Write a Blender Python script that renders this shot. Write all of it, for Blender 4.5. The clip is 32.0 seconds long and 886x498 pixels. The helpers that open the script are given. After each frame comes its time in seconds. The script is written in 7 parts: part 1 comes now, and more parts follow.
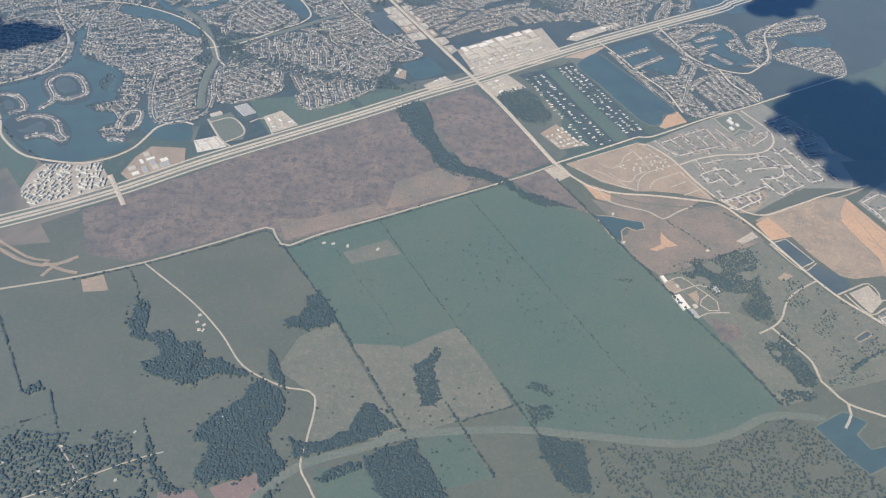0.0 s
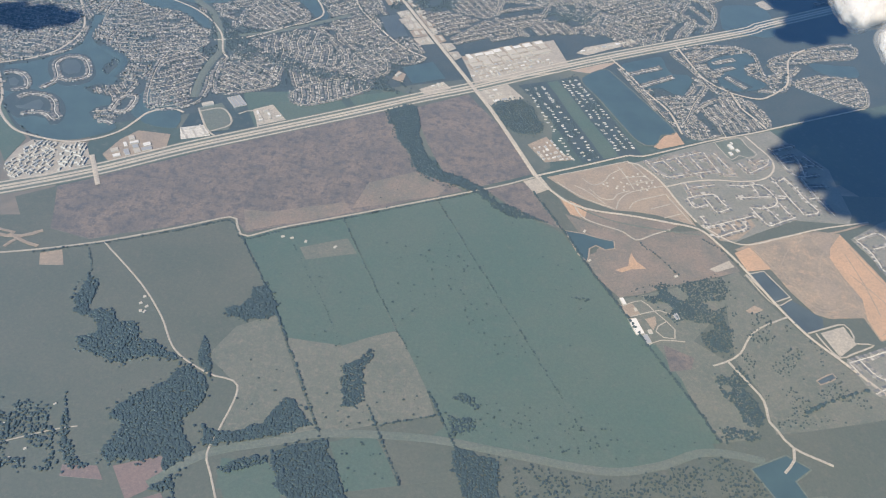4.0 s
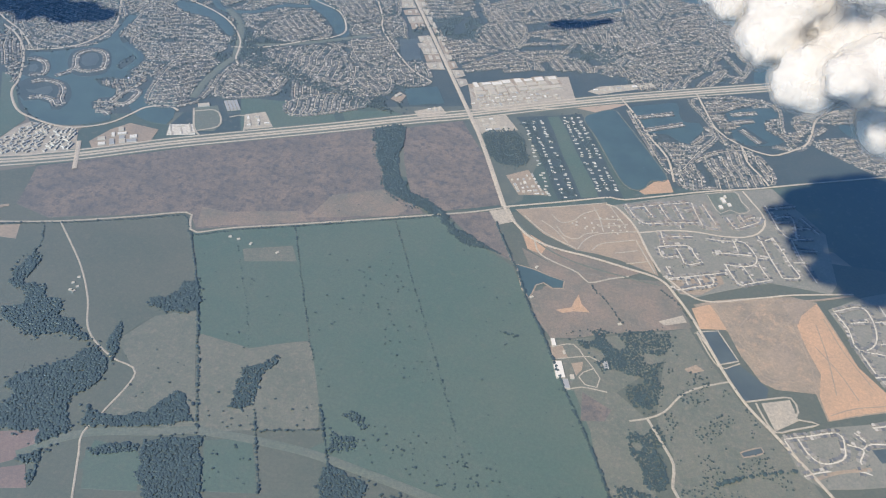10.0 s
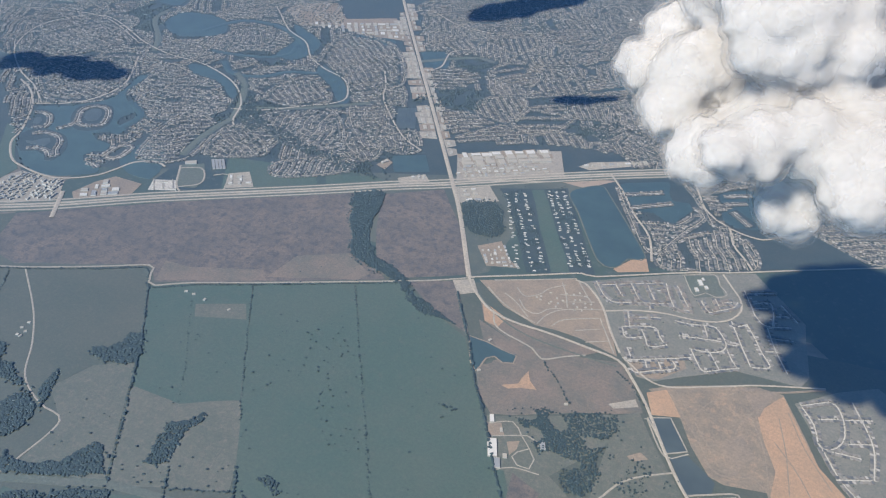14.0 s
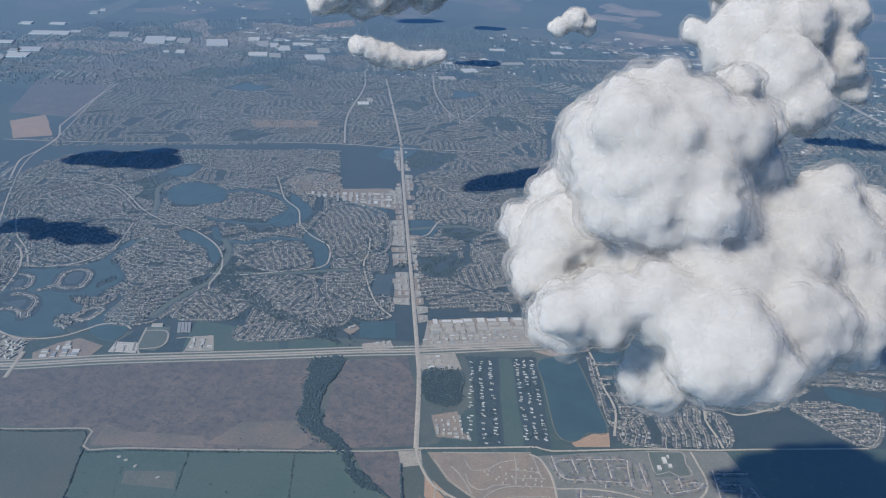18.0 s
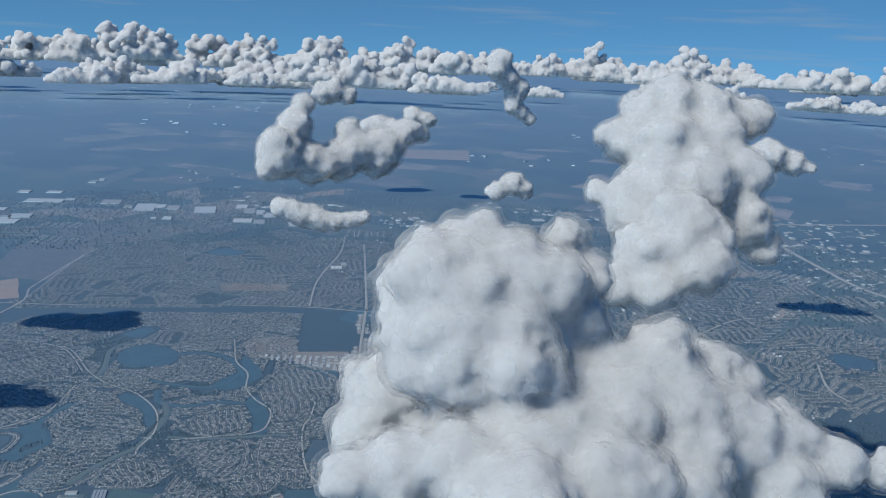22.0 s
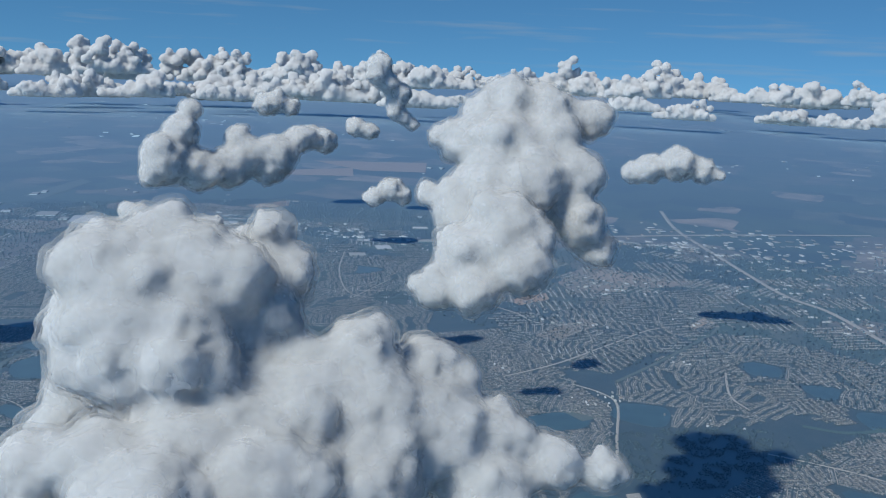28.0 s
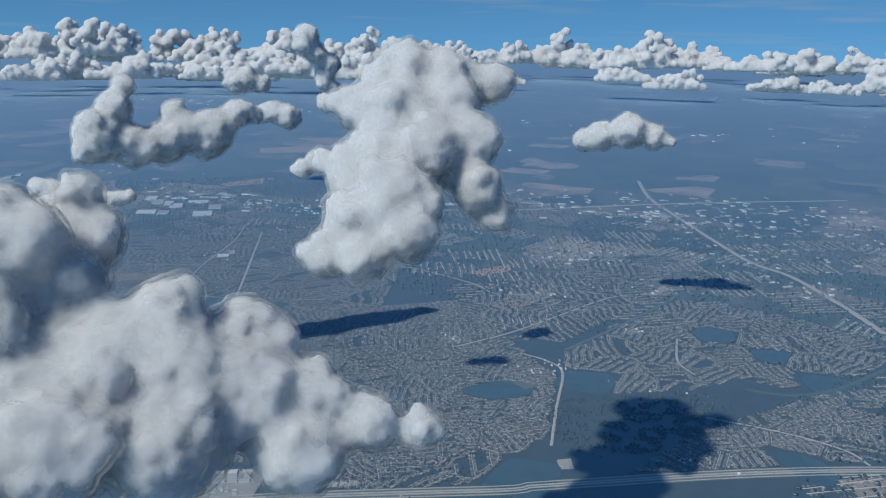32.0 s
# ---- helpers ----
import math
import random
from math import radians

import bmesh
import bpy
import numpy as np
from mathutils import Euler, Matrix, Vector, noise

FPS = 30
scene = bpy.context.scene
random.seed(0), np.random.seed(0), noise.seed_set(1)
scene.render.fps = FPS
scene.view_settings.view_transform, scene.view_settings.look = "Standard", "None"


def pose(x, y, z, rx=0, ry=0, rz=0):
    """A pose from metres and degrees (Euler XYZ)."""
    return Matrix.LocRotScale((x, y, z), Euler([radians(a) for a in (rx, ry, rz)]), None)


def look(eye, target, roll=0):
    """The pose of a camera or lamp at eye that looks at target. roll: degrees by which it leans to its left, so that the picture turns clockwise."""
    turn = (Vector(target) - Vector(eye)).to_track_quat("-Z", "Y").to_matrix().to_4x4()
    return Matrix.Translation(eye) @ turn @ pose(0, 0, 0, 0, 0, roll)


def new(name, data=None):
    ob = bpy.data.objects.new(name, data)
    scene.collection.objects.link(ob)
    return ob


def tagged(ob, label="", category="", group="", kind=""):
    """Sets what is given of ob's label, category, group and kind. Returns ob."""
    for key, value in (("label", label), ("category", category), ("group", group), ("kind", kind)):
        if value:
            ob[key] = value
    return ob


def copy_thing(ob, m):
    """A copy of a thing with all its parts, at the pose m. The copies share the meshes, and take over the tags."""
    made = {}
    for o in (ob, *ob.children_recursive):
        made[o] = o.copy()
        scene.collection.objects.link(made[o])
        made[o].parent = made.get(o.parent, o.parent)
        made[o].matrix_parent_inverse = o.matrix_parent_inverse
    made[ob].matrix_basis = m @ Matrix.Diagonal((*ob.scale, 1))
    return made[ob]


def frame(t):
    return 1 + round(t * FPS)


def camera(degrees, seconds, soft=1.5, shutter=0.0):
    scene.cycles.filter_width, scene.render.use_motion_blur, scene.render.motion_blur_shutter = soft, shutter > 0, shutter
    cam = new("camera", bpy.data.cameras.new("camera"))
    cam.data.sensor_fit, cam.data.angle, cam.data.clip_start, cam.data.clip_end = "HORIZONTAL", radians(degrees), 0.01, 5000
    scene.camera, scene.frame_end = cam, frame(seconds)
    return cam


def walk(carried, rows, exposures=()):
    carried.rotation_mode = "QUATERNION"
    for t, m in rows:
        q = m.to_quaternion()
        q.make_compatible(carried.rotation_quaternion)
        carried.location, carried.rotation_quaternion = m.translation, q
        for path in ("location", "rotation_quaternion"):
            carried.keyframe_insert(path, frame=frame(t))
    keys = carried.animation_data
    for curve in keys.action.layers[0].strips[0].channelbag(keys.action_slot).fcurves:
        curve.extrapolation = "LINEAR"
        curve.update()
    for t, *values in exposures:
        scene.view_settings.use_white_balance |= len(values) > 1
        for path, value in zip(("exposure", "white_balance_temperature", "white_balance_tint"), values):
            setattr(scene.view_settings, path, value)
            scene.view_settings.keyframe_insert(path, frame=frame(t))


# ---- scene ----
cam = camera(54.3, 32.0, soft=1.1)
PATH = [
    (0, (-0.290, -0.251, 137.116), (-0.2151, 1.2244, 135.7682), 5.03),
    (0.5, (3.328, -0.302, 136.969), (3.3810, 1.1769, 135.6236), 5.15),
    (1, (6.909, -0.173, 136.799), (6.9397, 1.3126, 135.4604), 5.33),
    (1.5, (10.455, 0.091, 136.607), (10.4635, 1.5817, 135.2732), 5.48),
    (2, (13.969, 0.453, 136.391), (13.9511, 1.9440, 135.0579), 5.27),
    (2.5, (17.451, 0.885, 136.153), (17.4080, 2.3754, 134.8199), 5.09),
    (3, (20.903, 1.366, 135.895), (20.8372, 2.8551, 134.5608), 5.02),
    (3.5, (24.326, 1.881, 135.617), (24.2394, 3.3669, 134.2815), 4.98),
    (5.5, (37.734, 4.147, 134.379), (37.5592, 5.6348, 133.0538), 4.80),
    (6, (41.017, 4.762, 134.052), (40.8176, 6.2541, 132.7351), 4.81),
    (6.5, (44.271, 5.403, 133.723), (44.0462, 6.9012, 132.4180), 4.76),
    (7, (47.499, 6.075, 133.396), (47.2514, 7.5803, 132.1022), 4.85),
    (7.5, (50.699, 6.786, 133.072), (50.4261, 8.2906, 131.7827), 4.88),
    (8, (53.871, 7.542, 132.754), (53.5744, 9.0460, 131.4692), 4.79),
    (8.5, (57.015, 8.350, 132.443), (56.6967, 9.8518, 131.1619), 4.88),
    (9, (60.132, 9.214, 132.141), (59.7925, 10.7124, 130.8598), 4.89),
    (9.5, (63.221, 10.142, 131.848), (62.8623, 11.6372, 130.5686), 4.92),
    (10, (66.282, 11.137, 131.564), (65.9047, 12.6265, 130.2843), 5.01),
    (10.5, (69.316, 12.203, 131.291), (68.9196, 13.6877, 130.0112), 5.04),
    (11, (72.322, 13.342, 131.028), (71.9102, 14.8225, 129.7478), 5.16),
    (11.5, (75.301, 14.556, 130.774), (74.8738, 16.0326, 129.4946), 5.33),
    (12, (78.253, 15.845, 130.529), (77.8077, 17.3176, 129.2516), 5.34),
    (12.5, (81.178, 17.207, 130.293), (80.7120, 18.6849, 129.0277), 5.30),
    (13, (84.077, 18.642, 130.063), (83.5813, 20.1376, 128.8312), 5.18),
    (13.5, (86.949, 20.144, 129.839), (86.4206, 21.6649, 128.6522), 4.96),
    (14, (89.795, 21.710, 129.619), (89.2325, 23.2444, 128.4660), 4.51),
    (14.5, (92.615, 23.335, 129.402), (92.0197, 24.8874, 128.2915), 4.13),
    (16.5, (103.651, 30.288, 128.542), (102.9484, 31.9020, 127.5929), 3.38),
    (17, (106.351, 32.103, 128.322), (105.6257, 33.7313, 127.4162), 3.26),
    (17.5, (109.028, 33.933, 128.100), (108.2798, 35.5721, 127.2331), 2.99),
    (18, (111.684, 35.770, 127.874), (110.9121, 37.4221, 127.0530), 2.87),
    (18.5, (114.318, 37.607, 127.645), (113.5253, 39.2728, 126.8725), 2.80),
    (19, (116.932, 39.437, 127.412), (116.1205, 41.1147, 126.6867), 2.82),
    (19.5, (119.526, 41.253, 127.176), (118.6988, 42.9426, 126.4977), 2.63),
    (20, (122.101, 43.049, 126.939), (121.2612, 44.7491, 126.3020), 2.59),
    (20.5, (124.658, 44.821, 126.700), (123.8075, 46.5320, 126.1082), 2.50),
    (21, (127.197, 46.565, 126.463), (126.3348, 48.2867, 125.9228), 2.52),
    (21.5, (129.720, 48.276, 126.227), (128.8504, 50.0084, 125.7331), 2.50),
    (22, (132.227, 49.954, 125.996), (131.3530, 51.6938, 125.5375), 2.49),
    (22.5, (134.719, 51.597, 125.772), (133.8458, 53.3427, 125.3345), 2.49),
    (23, (137.198, 53.206, 125.555), (136.3271, 54.9549, 125.1290), 2.58),
    (23.5, (139.665, 54.781, 125.350), (138.7970, 56.5331, 124.9304), 2.58),
    (24, (142.121, 56.324, 125.157), (141.2555, 58.0805, 124.7492), 2.61),
    (24.5, (144.568, 57.839, 124.979), (143.7035, 59.5982, 124.5810), 2.61),
    (25, (147.007, 59.329, 124.817), (146.1452, 61.0895, 124.4196), 2.60),
    (25.5, (149.442, 60.798, 124.672), (148.5799, 62.5592, 124.2761), 2.60),
    (27.5, (159.174, 66.550, 124.258), (158.3217, 68.3106, 123.8387), 2.63),
    (28, (161.621, 67.973, 124.183), (160.7713, 69.7334, 123.7584), 2.51),
    (28.5, (164.082, 69.393, 124.110), (163.2364, 71.1547, 123.6842), 2.39),
    (29, (166.560, 70.806, 124.030), (165.7161, 72.5666, 123.5957), 2.30),
    (29.5, (169.062, 72.208, 123.932), (168.2186, 73.9665, 123.4893), 2.10),
    (30, (171.592, 73.588, 123.802), (170.7485, 75.3448, 123.3517), 1.90),
    (30.5, (174.159, 74.934, 123.622), (173.3125, 76.6855, 123.1584), 1.60),
    (31, (176.769, 76.225, 123.373), (175.9201, 77.9732, 122.9006), 1.28),
    (31.5, (179.430, 77.435, 123.027), (178.5811, 79.1824, 122.5514), 1.19),
    (32, (182.152, 78.532, 122.557), (181.3027, 80.2783, 122.0801), 1.22),
]
walk(cam, [(t, look(eye, target, roll)) for t, eye, target, roll in PATH],
     exposures=[(0, 0.15, 7900, 13), (11, 0.08, 7700, 13), (16, -0.32, 6950, 12), (20, -0.58, 6550, 9), (23, -0.7, 6150, 5), (32, -0.7, 6150, 5)])

# ---- light: a high sun behind the aircraft, a clear blue sky ----
SUN_WAY = Vector((0.40, 0.83, -1.0)).normalized()
world = bpy.data.worlds.new("sky")
scene.world = world
world.use_nodes = True
wn = world.node_tree.nodes
sky = wn.new("ShaderNodeTexSky")
sky.sky_type = "NISHITA"
sky.sun_disc = False
sky.sun_elevation = radians(47)
sky.sun_rotation = radians(206)
sky.altitude = 2500
sky.air_density = 1.0
sky.dust_density = 0.1
sky.ozone_density = 3.0
wt = wn.new("ShaderNodeTexCoord")
lift = wn.new("ShaderNodeVectorMath")
lift.operation = "ADD"
lift.inputs[1].default_value = (0, 0, 0.16)
world.node_tree.links.new(wt.outputs["Generated"], lift.inputs[0])
world.node_tree.links.new(lift.outputs[0], sky.inputs[0])
deep = wn.new("ShaderNodeMix")
deep.data_type, deep.blend_type = "RGBA", "MULTIPLY"
deep.inputs[0].default_value = 1.0
deep.inputs[7].default_value = (0.55, 0.88, 0.98, 1)
world.node_tree.links.new(sky.outputs[0], deep.inputs[6])
# faint streaks of high cirrus over the horizon
streak = wn.new("ShaderNodeMapping")
streak.inputs["Scale"].default_value = (2.2, 2.2, 34)
streak.inputs["Rotation"].default_value = (0.03, 0.02, 0)
world.node_tree.links.new(wt.outputs["Generated"], streak.inputs[0])
cirrus = wn.new("ShaderNodeTexNoise")
cirrus.inputs["Scale"].default_value = 3.0
cirrus.inputs["Detail"].default_value = 5.0
world.node_tree.links.new(streak.outputs[0], cirrus.inputs["Vector"])
thin = wn.new("ShaderNodeMapRange")
thin.inputs[1].default_value, thin.inputs[2].default_value, thin.inputs[4].default_value = 0.56, 0.8, 0.35
world.node_tree.links.new(cirrus.outputs[0], thin.inputs[0])
veil = wn.new("ShaderNodeMix")
veil.data_type = "RGBA"
veil.inputs[7].default_value = (3.6, 3.9, 4.2, 1)
world.node_tree.links.new(thin.outputs[0], veil.inputs[0])
world.node_tree.links.new(deep.outputs[2], veil.inputs[6])
world.node_tree.links.new(veil.outputs[2], wn["Background"].inputs[0])
wn["Background"].inputs[1].default_value = 0.15
sun = new("sun", bpy.data.lights.new("sun", "SUN"))
sun.data.energy = 3.5
sun.data.angle = radians(1.2)
sun.data.color = (1.0, 0.94, 0.84)
sun.rotation_mode = "QUATERNION"
sun.rotation_quaternion = SUN_WAY.to_track_quat("-Z", "Y")

# ---- materials ----
def nodes_of(name):
    m = bpy.data.materials.new(name)
    m.use_nodes = True
    nt = m.node_tree
    nt.nodes.clear()
    return m, nt, nt.nodes.new("ShaderNodeOutputMaterial")


def math_node(nt, op, a, b=None):
    n = nt.nodes.new("ShaderNodeMath")
    n.operation = op
    for i, v in enumerate((a, b)):
        if v is None:
            continue
        if isinstance(v, (int, float)):
            n.inputs[i].default_value = v
        else:
            nt.links.new(v, n.inputs[i])
    return n.outputs[0]


def mix_colour(nt, fac, a, b, blend="MIX"):
    n = nt.nodes.new("ShaderNodeMix")
    n.data_type = "RGBA"
    n.blend_type = blend
    for sock, v in ((n.inputs[0], fac), (n.inputs[6], a), (n.inputs[7], b)):
        if isinstance(v, (int, float)):
            sock.default_value = v
        elif isinstance(v, tuple):
            sock.default_value = (*v, 1)
        else:
            nt.links.new(v, sock)
    return n.outputs[2]


def noise_node(nt, coord, scale, detail=4.0, rough=0.55, low=0.35, high=0.65, distort=0.0):
    n = nt.nodes.new("ShaderNodeTexNoise")
    n.inputs["Scale"].default_value = scale
    n.inputs["Detail"].default_value = detail
    n.inputs["Roughness"].default_value = rough
    n.inputs["Distortion"].default_value = distort
    nt.links.new(coord, n.inputs["Vector"])
    r = nt.nodes.new("ShaderNodeMapRange")
    r.inputs[1].default_value, r.inputs[2].default_value = low, high
    nt.links.new(n.outputs[0], r.inputs[0])
    return r.outputs[0]


def place(nt):
    return nt.nodes.new("ShaderNodeNewGeometry").outputs["Position"]


# thickness of the imitated haze laid over land, roofs, leaves and water
HAZE_DEPTH = 0.27
ALBEDO = 1.4


def hazed(nt, out, shader):
    """Aerial haze imitated with a bluish gloss, which mirrors the low sky the more the flatter it is seen."""
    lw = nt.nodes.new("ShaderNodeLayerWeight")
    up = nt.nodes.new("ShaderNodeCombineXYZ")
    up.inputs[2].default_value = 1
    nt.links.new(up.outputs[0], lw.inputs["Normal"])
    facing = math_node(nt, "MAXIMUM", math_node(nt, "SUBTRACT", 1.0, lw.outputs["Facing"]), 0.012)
    through_air = math_node(nt, "POWER", 2.7183, math_node(nt, "DIVIDE", -HAZE_DEPTH, math_node(nt, "POWER", facing, 0.82)))
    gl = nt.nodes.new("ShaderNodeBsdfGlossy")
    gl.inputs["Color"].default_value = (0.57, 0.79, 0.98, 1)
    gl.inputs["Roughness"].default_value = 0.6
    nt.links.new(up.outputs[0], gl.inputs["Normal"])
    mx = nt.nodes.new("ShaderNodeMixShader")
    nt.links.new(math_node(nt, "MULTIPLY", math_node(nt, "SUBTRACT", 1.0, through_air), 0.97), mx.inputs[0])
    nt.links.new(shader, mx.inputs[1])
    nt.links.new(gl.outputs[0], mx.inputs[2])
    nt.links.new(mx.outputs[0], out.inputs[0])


def matt(nt, colour):
    d = nt.nodes.new("ShaderNodeBsdfDiffuse")
    d.inputs["Roughness"].default_value = 0.6
    nt.links.new(mix_colour(nt, 1.0, colour, (ALBEDO, ALBEDO, ALBEDO), "MULTIPLY"), d.inputs[0])
    return d.outputs[0]


def soil(name, a, b, c, broad=0.05, fine=0.9, grain=5.0, cover=(0.52, 0.75)):
    """Ground cover: two colours in broad drifts, a third in finer blotches, and a grain over all."""
    m, nt, out = nodes_of(name)
    p = place(nt)
    col = mix_colour(nt, noise_node(nt, p, broad, 5, 0.6, 0.38, 0.62, 0.15), a, b)
    col = mix_colour(nt, noise_node(nt, p, fine, 9, 0.78, *cover, 0.15), col, c)
    g = noise_node(nt, p, grain, 3, 0.7, 0.3, 0.7)
    g = math_node(nt, "MULTIPLY", math_node(nt, "ADD", g, noise_node(nt, p, 1.6, 4, 0.7, 0.33, 0.67)), 0.5)
    val = math_node(nt, "MULTIPLY_ADD", g, 0.7)
    nt.nodes[-1].inputs[2].default_value = 0.7
    col = mix_colour(nt, 1.0, col, val, "MULTIPLY")
    hazed(nt, out, matt(nt, col))
    return m


def plain(name, colour, spread=0.15, source="island"):
    """Paint, roofing or leaves: one colour that varies from piece to piece, with a fine grain."""
    m, nt, out = nodes_of(name)
    if source == "island":
        rnd = nt.nodes.new("ShaderNodeNewGeometry").outputs["Random Per Island"]
    else:
        rnd = nt.nodes.new("ShaderNodeObjectInfo").outputs["Random"]
    g = noise_node(nt, place(nt), 6.0, 3, 0.6, 0.2, 0.8)
    v = math_node(nt, "ADD", math_node(nt, "MULTIPLY", rnd, 2 * spread), math_node(nt, "MULTIPLY", g, spread))
    v = math_node(nt, "ADD", v, 1 - 1.5 * spread)
    hazed(nt, out, matt(nt, mix_colour(nt, 1.0, colour, v, "MULTIPLY")))
    return m


def ramp_islands(name, stops):
    """A few colours dealt out piece by piece."""
    m, nt, out = nodes_of(name)
    r = nt.nodes.new("ShaderNodeValToRGB")
    r.color_ramp.interpolation = "CONSTANT"
    while len(r.color_ramp.elements) < len(stops):
        r.color_ramp.elements.new(0.5)
    for e, (pos, col) in zip(r.color_ramp.elements, stops):
        e.position, e.color = pos, (*col, 1)
    nt.links.new(nt.nodes.new("ShaderNodeNewGeometry").outputs["Random Per Island"], r.inputs[0])
    g = noise_node(nt, place(nt), 7.0, 3, 0.6, 0.2, 0.8)
    v = math_node(nt, "ADD", math_node(nt, "MULTIPLY", g, 0.3), 0.85)
    hazed(nt, out, matt(nt, mix_colour(nt, 1.0, r.outputs[0], v, "MULTIPLY")))
    return m


def far_land():
    """The open plain: mottled pasture and scrub, cut into large holdings of differing tint."""
    m, nt, out = nodes_of("plain_land")
    p = place(nt)
    v = nt.nodes.new("ShaderNodeTexVoronoi")
    v.inputs["Scale"].default_value = 0.02
    v.distance = "CHEBYCHEV"
    nt.links.new(p, v.inputs["Vector"])
    r = nt.nodes.new("ShaderNodeValToRGB")
    r.color_ramp.interpolation = "CONSTANT"
    cols = [(0.0, (0.060, 0.088, 0.052)), (0.25, (0.125, 0.130, 0.085)), (0.42, (0.028, 0.045, 0.032)), (0.62, (0.21, 0.17, 0.12)), (0.74, (0.070, 0.10, 0.058)), (0.90, (0.40, 0.31, 0.23))]
    while len(r.color_ramp.elements) < len(cols):
        r.color_ramp.elements.new(0.5)
    for e, (pos, col) in zip(r.color_ramp.elements, cols):
        e.position, e.color = pos, (*col, 1)
    sep = nt.nodes.new("ShaderNodeSeparateColor")
    nt.links.new(v.outputs["Color"], sep.inputs[0])
    nt.links.new(sep.outputs[0], r.inputs[0])
    col = mix_colour(nt, noise_node(nt, p, 0.03, 6, 0.65, 0.42, 0.7, 0.6), r.outputs[0], (0.045, 0.065, 0.045))
    col = mix_colour(nt, noise_node(nt, p, 0.5, 5, 0.7, 0.55, 0.8), col, (0.17, 0.16, 0.13))
    g = math_node(nt, "ADD", math_node(nt, "MULTIPLY", noise_node(nt, p, 4.0, 3, 0.7, 0.2, 0.8), 0.3), 0.85)
    hazed(nt, out, matt(nt, mix_colour(nt, 1.0, col, g, "MULTIPLY")))
    return m


def water_mat(name, colour):
    m, nt, out = nodes_of(name)
    b = nt.nodes.new("ShaderNodeBsdfPrincipled")
    p = place(nt)
    col = mix_colour(nt, noise_node(nt, p, 0.15, 4, 0.6), colour, tuple(x * 1.4 for x in colour))
    nt.links.new(col, b.inputs["Base Color"])
    b.inputs["Roughness"].default_value = 0.4
    b.inputs["IOR"].default_value = 1.33
    hazed(nt, out, b.outputs[0])
    return m


def sunward(nt, share):
    """A normal that leans towards the sun, as vapour that scatters light forward looks lit from its sunny side."""
    g = nt.nodes.new("ShaderNodeNewGeometry")
    add = nt.nodes.new("ShaderNodeVectorMath")
    add.operation = "ADD"
    add.inputs[1].default_value = tuple(-SUN_WAY * share)
    nt.links.new(g.outputs["Normal"], add.inputs[0])
    nm = nt.nodes.new("ShaderNodeVectorMath")
    nm.operation = "NORMALIZE"
    nt.links.new(add.outputs[0], nm.inputs[0])
    return nm.outputs[0]


def cloud_mat(name, colour, reach):
    """Dense white vapour: light goes in, spreads and comes out softened."""
    m, nt, out = nodes_of(name)
    b = nt.nodes.new("ShaderNodeBsdfPrincipled")
    b.inputs["Base Color"].default_value = (*colour, 1)
    b.inputs["Roughness"].default_value = 1.0
    b.inputs["Specular IOR Level"].default_value = 0.0
    b.inputs["Subsurface Weight"].default_value = 1.0
    b.inputs["Subsurface Radius"].default_value = (1.0, 1.0, 1.0)
    b.inputs["Subsurface Scale"].default_value = reach
    nt.links.new(sunward(nt, 0.6), b.inputs["Normal"])
    nt.links.new(b.outputs[0], out.inputs[0])
    return m


def wisp_mat(name, most, grain):
    """The thin vapour round a cloud: a veil that comes and goes."""
    m, nt, out = nodes_of(name)
    d = nt.nodes.new("ShaderNodeBsdfDiffuse")
    d.inputs[0].default_value = (0.9, 0.91, 0.92, 1)
    t = nt.nodes.new("ShaderNodeBsdfTranslucent")
    t.inputs[0].default_value = (0.9, 0.91, 0.92, 1)
    nt.links.new(sunward(nt, 2.5), d.inputs["Normal"])
    mx = nt.nodes.new("ShaderNodeMixShader")
    mx.inputs[0].default_value = 0.42
    nt.links.new(d.outputs[0], mx.inputs[1])
    nt.links.new(t.outputs[0], mx.inputs[2])
    tr = nt.nodes.new("ShaderNodeBsdfTransparent")
    m2 = nt.nodes.new("ShaderNodeMixShader")
    f = noise_node(nt, place(nt), grain, 3, 0.5, 0.28, 0.68)
    nt.links.new(math_node(nt, "MULTIPLY", f, most), m2.inputs[0])
    nt.links.new(tr.outputs[0], m2.inputs[1])
    nt.links.new(mx.outputs[0], m2.inputs[2])
    nt.links.new(m2.outputs[0], out.inputs[0])
    return m


M_LAND = far_land()
M_PASTURE = soil("pasture", (0.064, 0.104, 0.063), (0.080, 0.110, 0.067), (0.108, 0.119, 0.079), 0.05, 0.5)
M_MEADOW = soil("grey_meadow", (0.082, 0.092, 0.052), (0.100, 0.103, 0.061), (0.140, 0.124, 0.083), 0.06, 0.6)
M_DRYGRASS = soil("dry_grass", (0.142, 0.142, 0.095), (0.112, 0.122, 0.078), (0.19, 0.168, 0.122), 0.1, 0.7, 5.0, (0.48, 0.66))
M_SCRUB = soil("brown_scrub", (0.195, 0.150, 0.109), (0.140, 0.113, 0.083), (0.077, 0.069, 0.054), 0.12, 0.45, 2.5, (0.47, 0.62))
M_REDSCRUB = soil("red_scrub", (0.225, 0.172, 0.122), (0.155, 0.138, 0.097), (0.28, 0.21, 0.15), 0.12, 0.5)
M_REDSOIL = soil("red_soil", (0.205, 0.135, 0.105), (0.175, 0.122, 0.098), (0.28, 0.21, 0.165), 0.2, 1.2)
M_TAN = soil("tan_earth", (0.33, 0.255, 0.175), (0.27, 0.215, 0.155), (0.19, 0.16, 0.12), 0.16, 0.7)
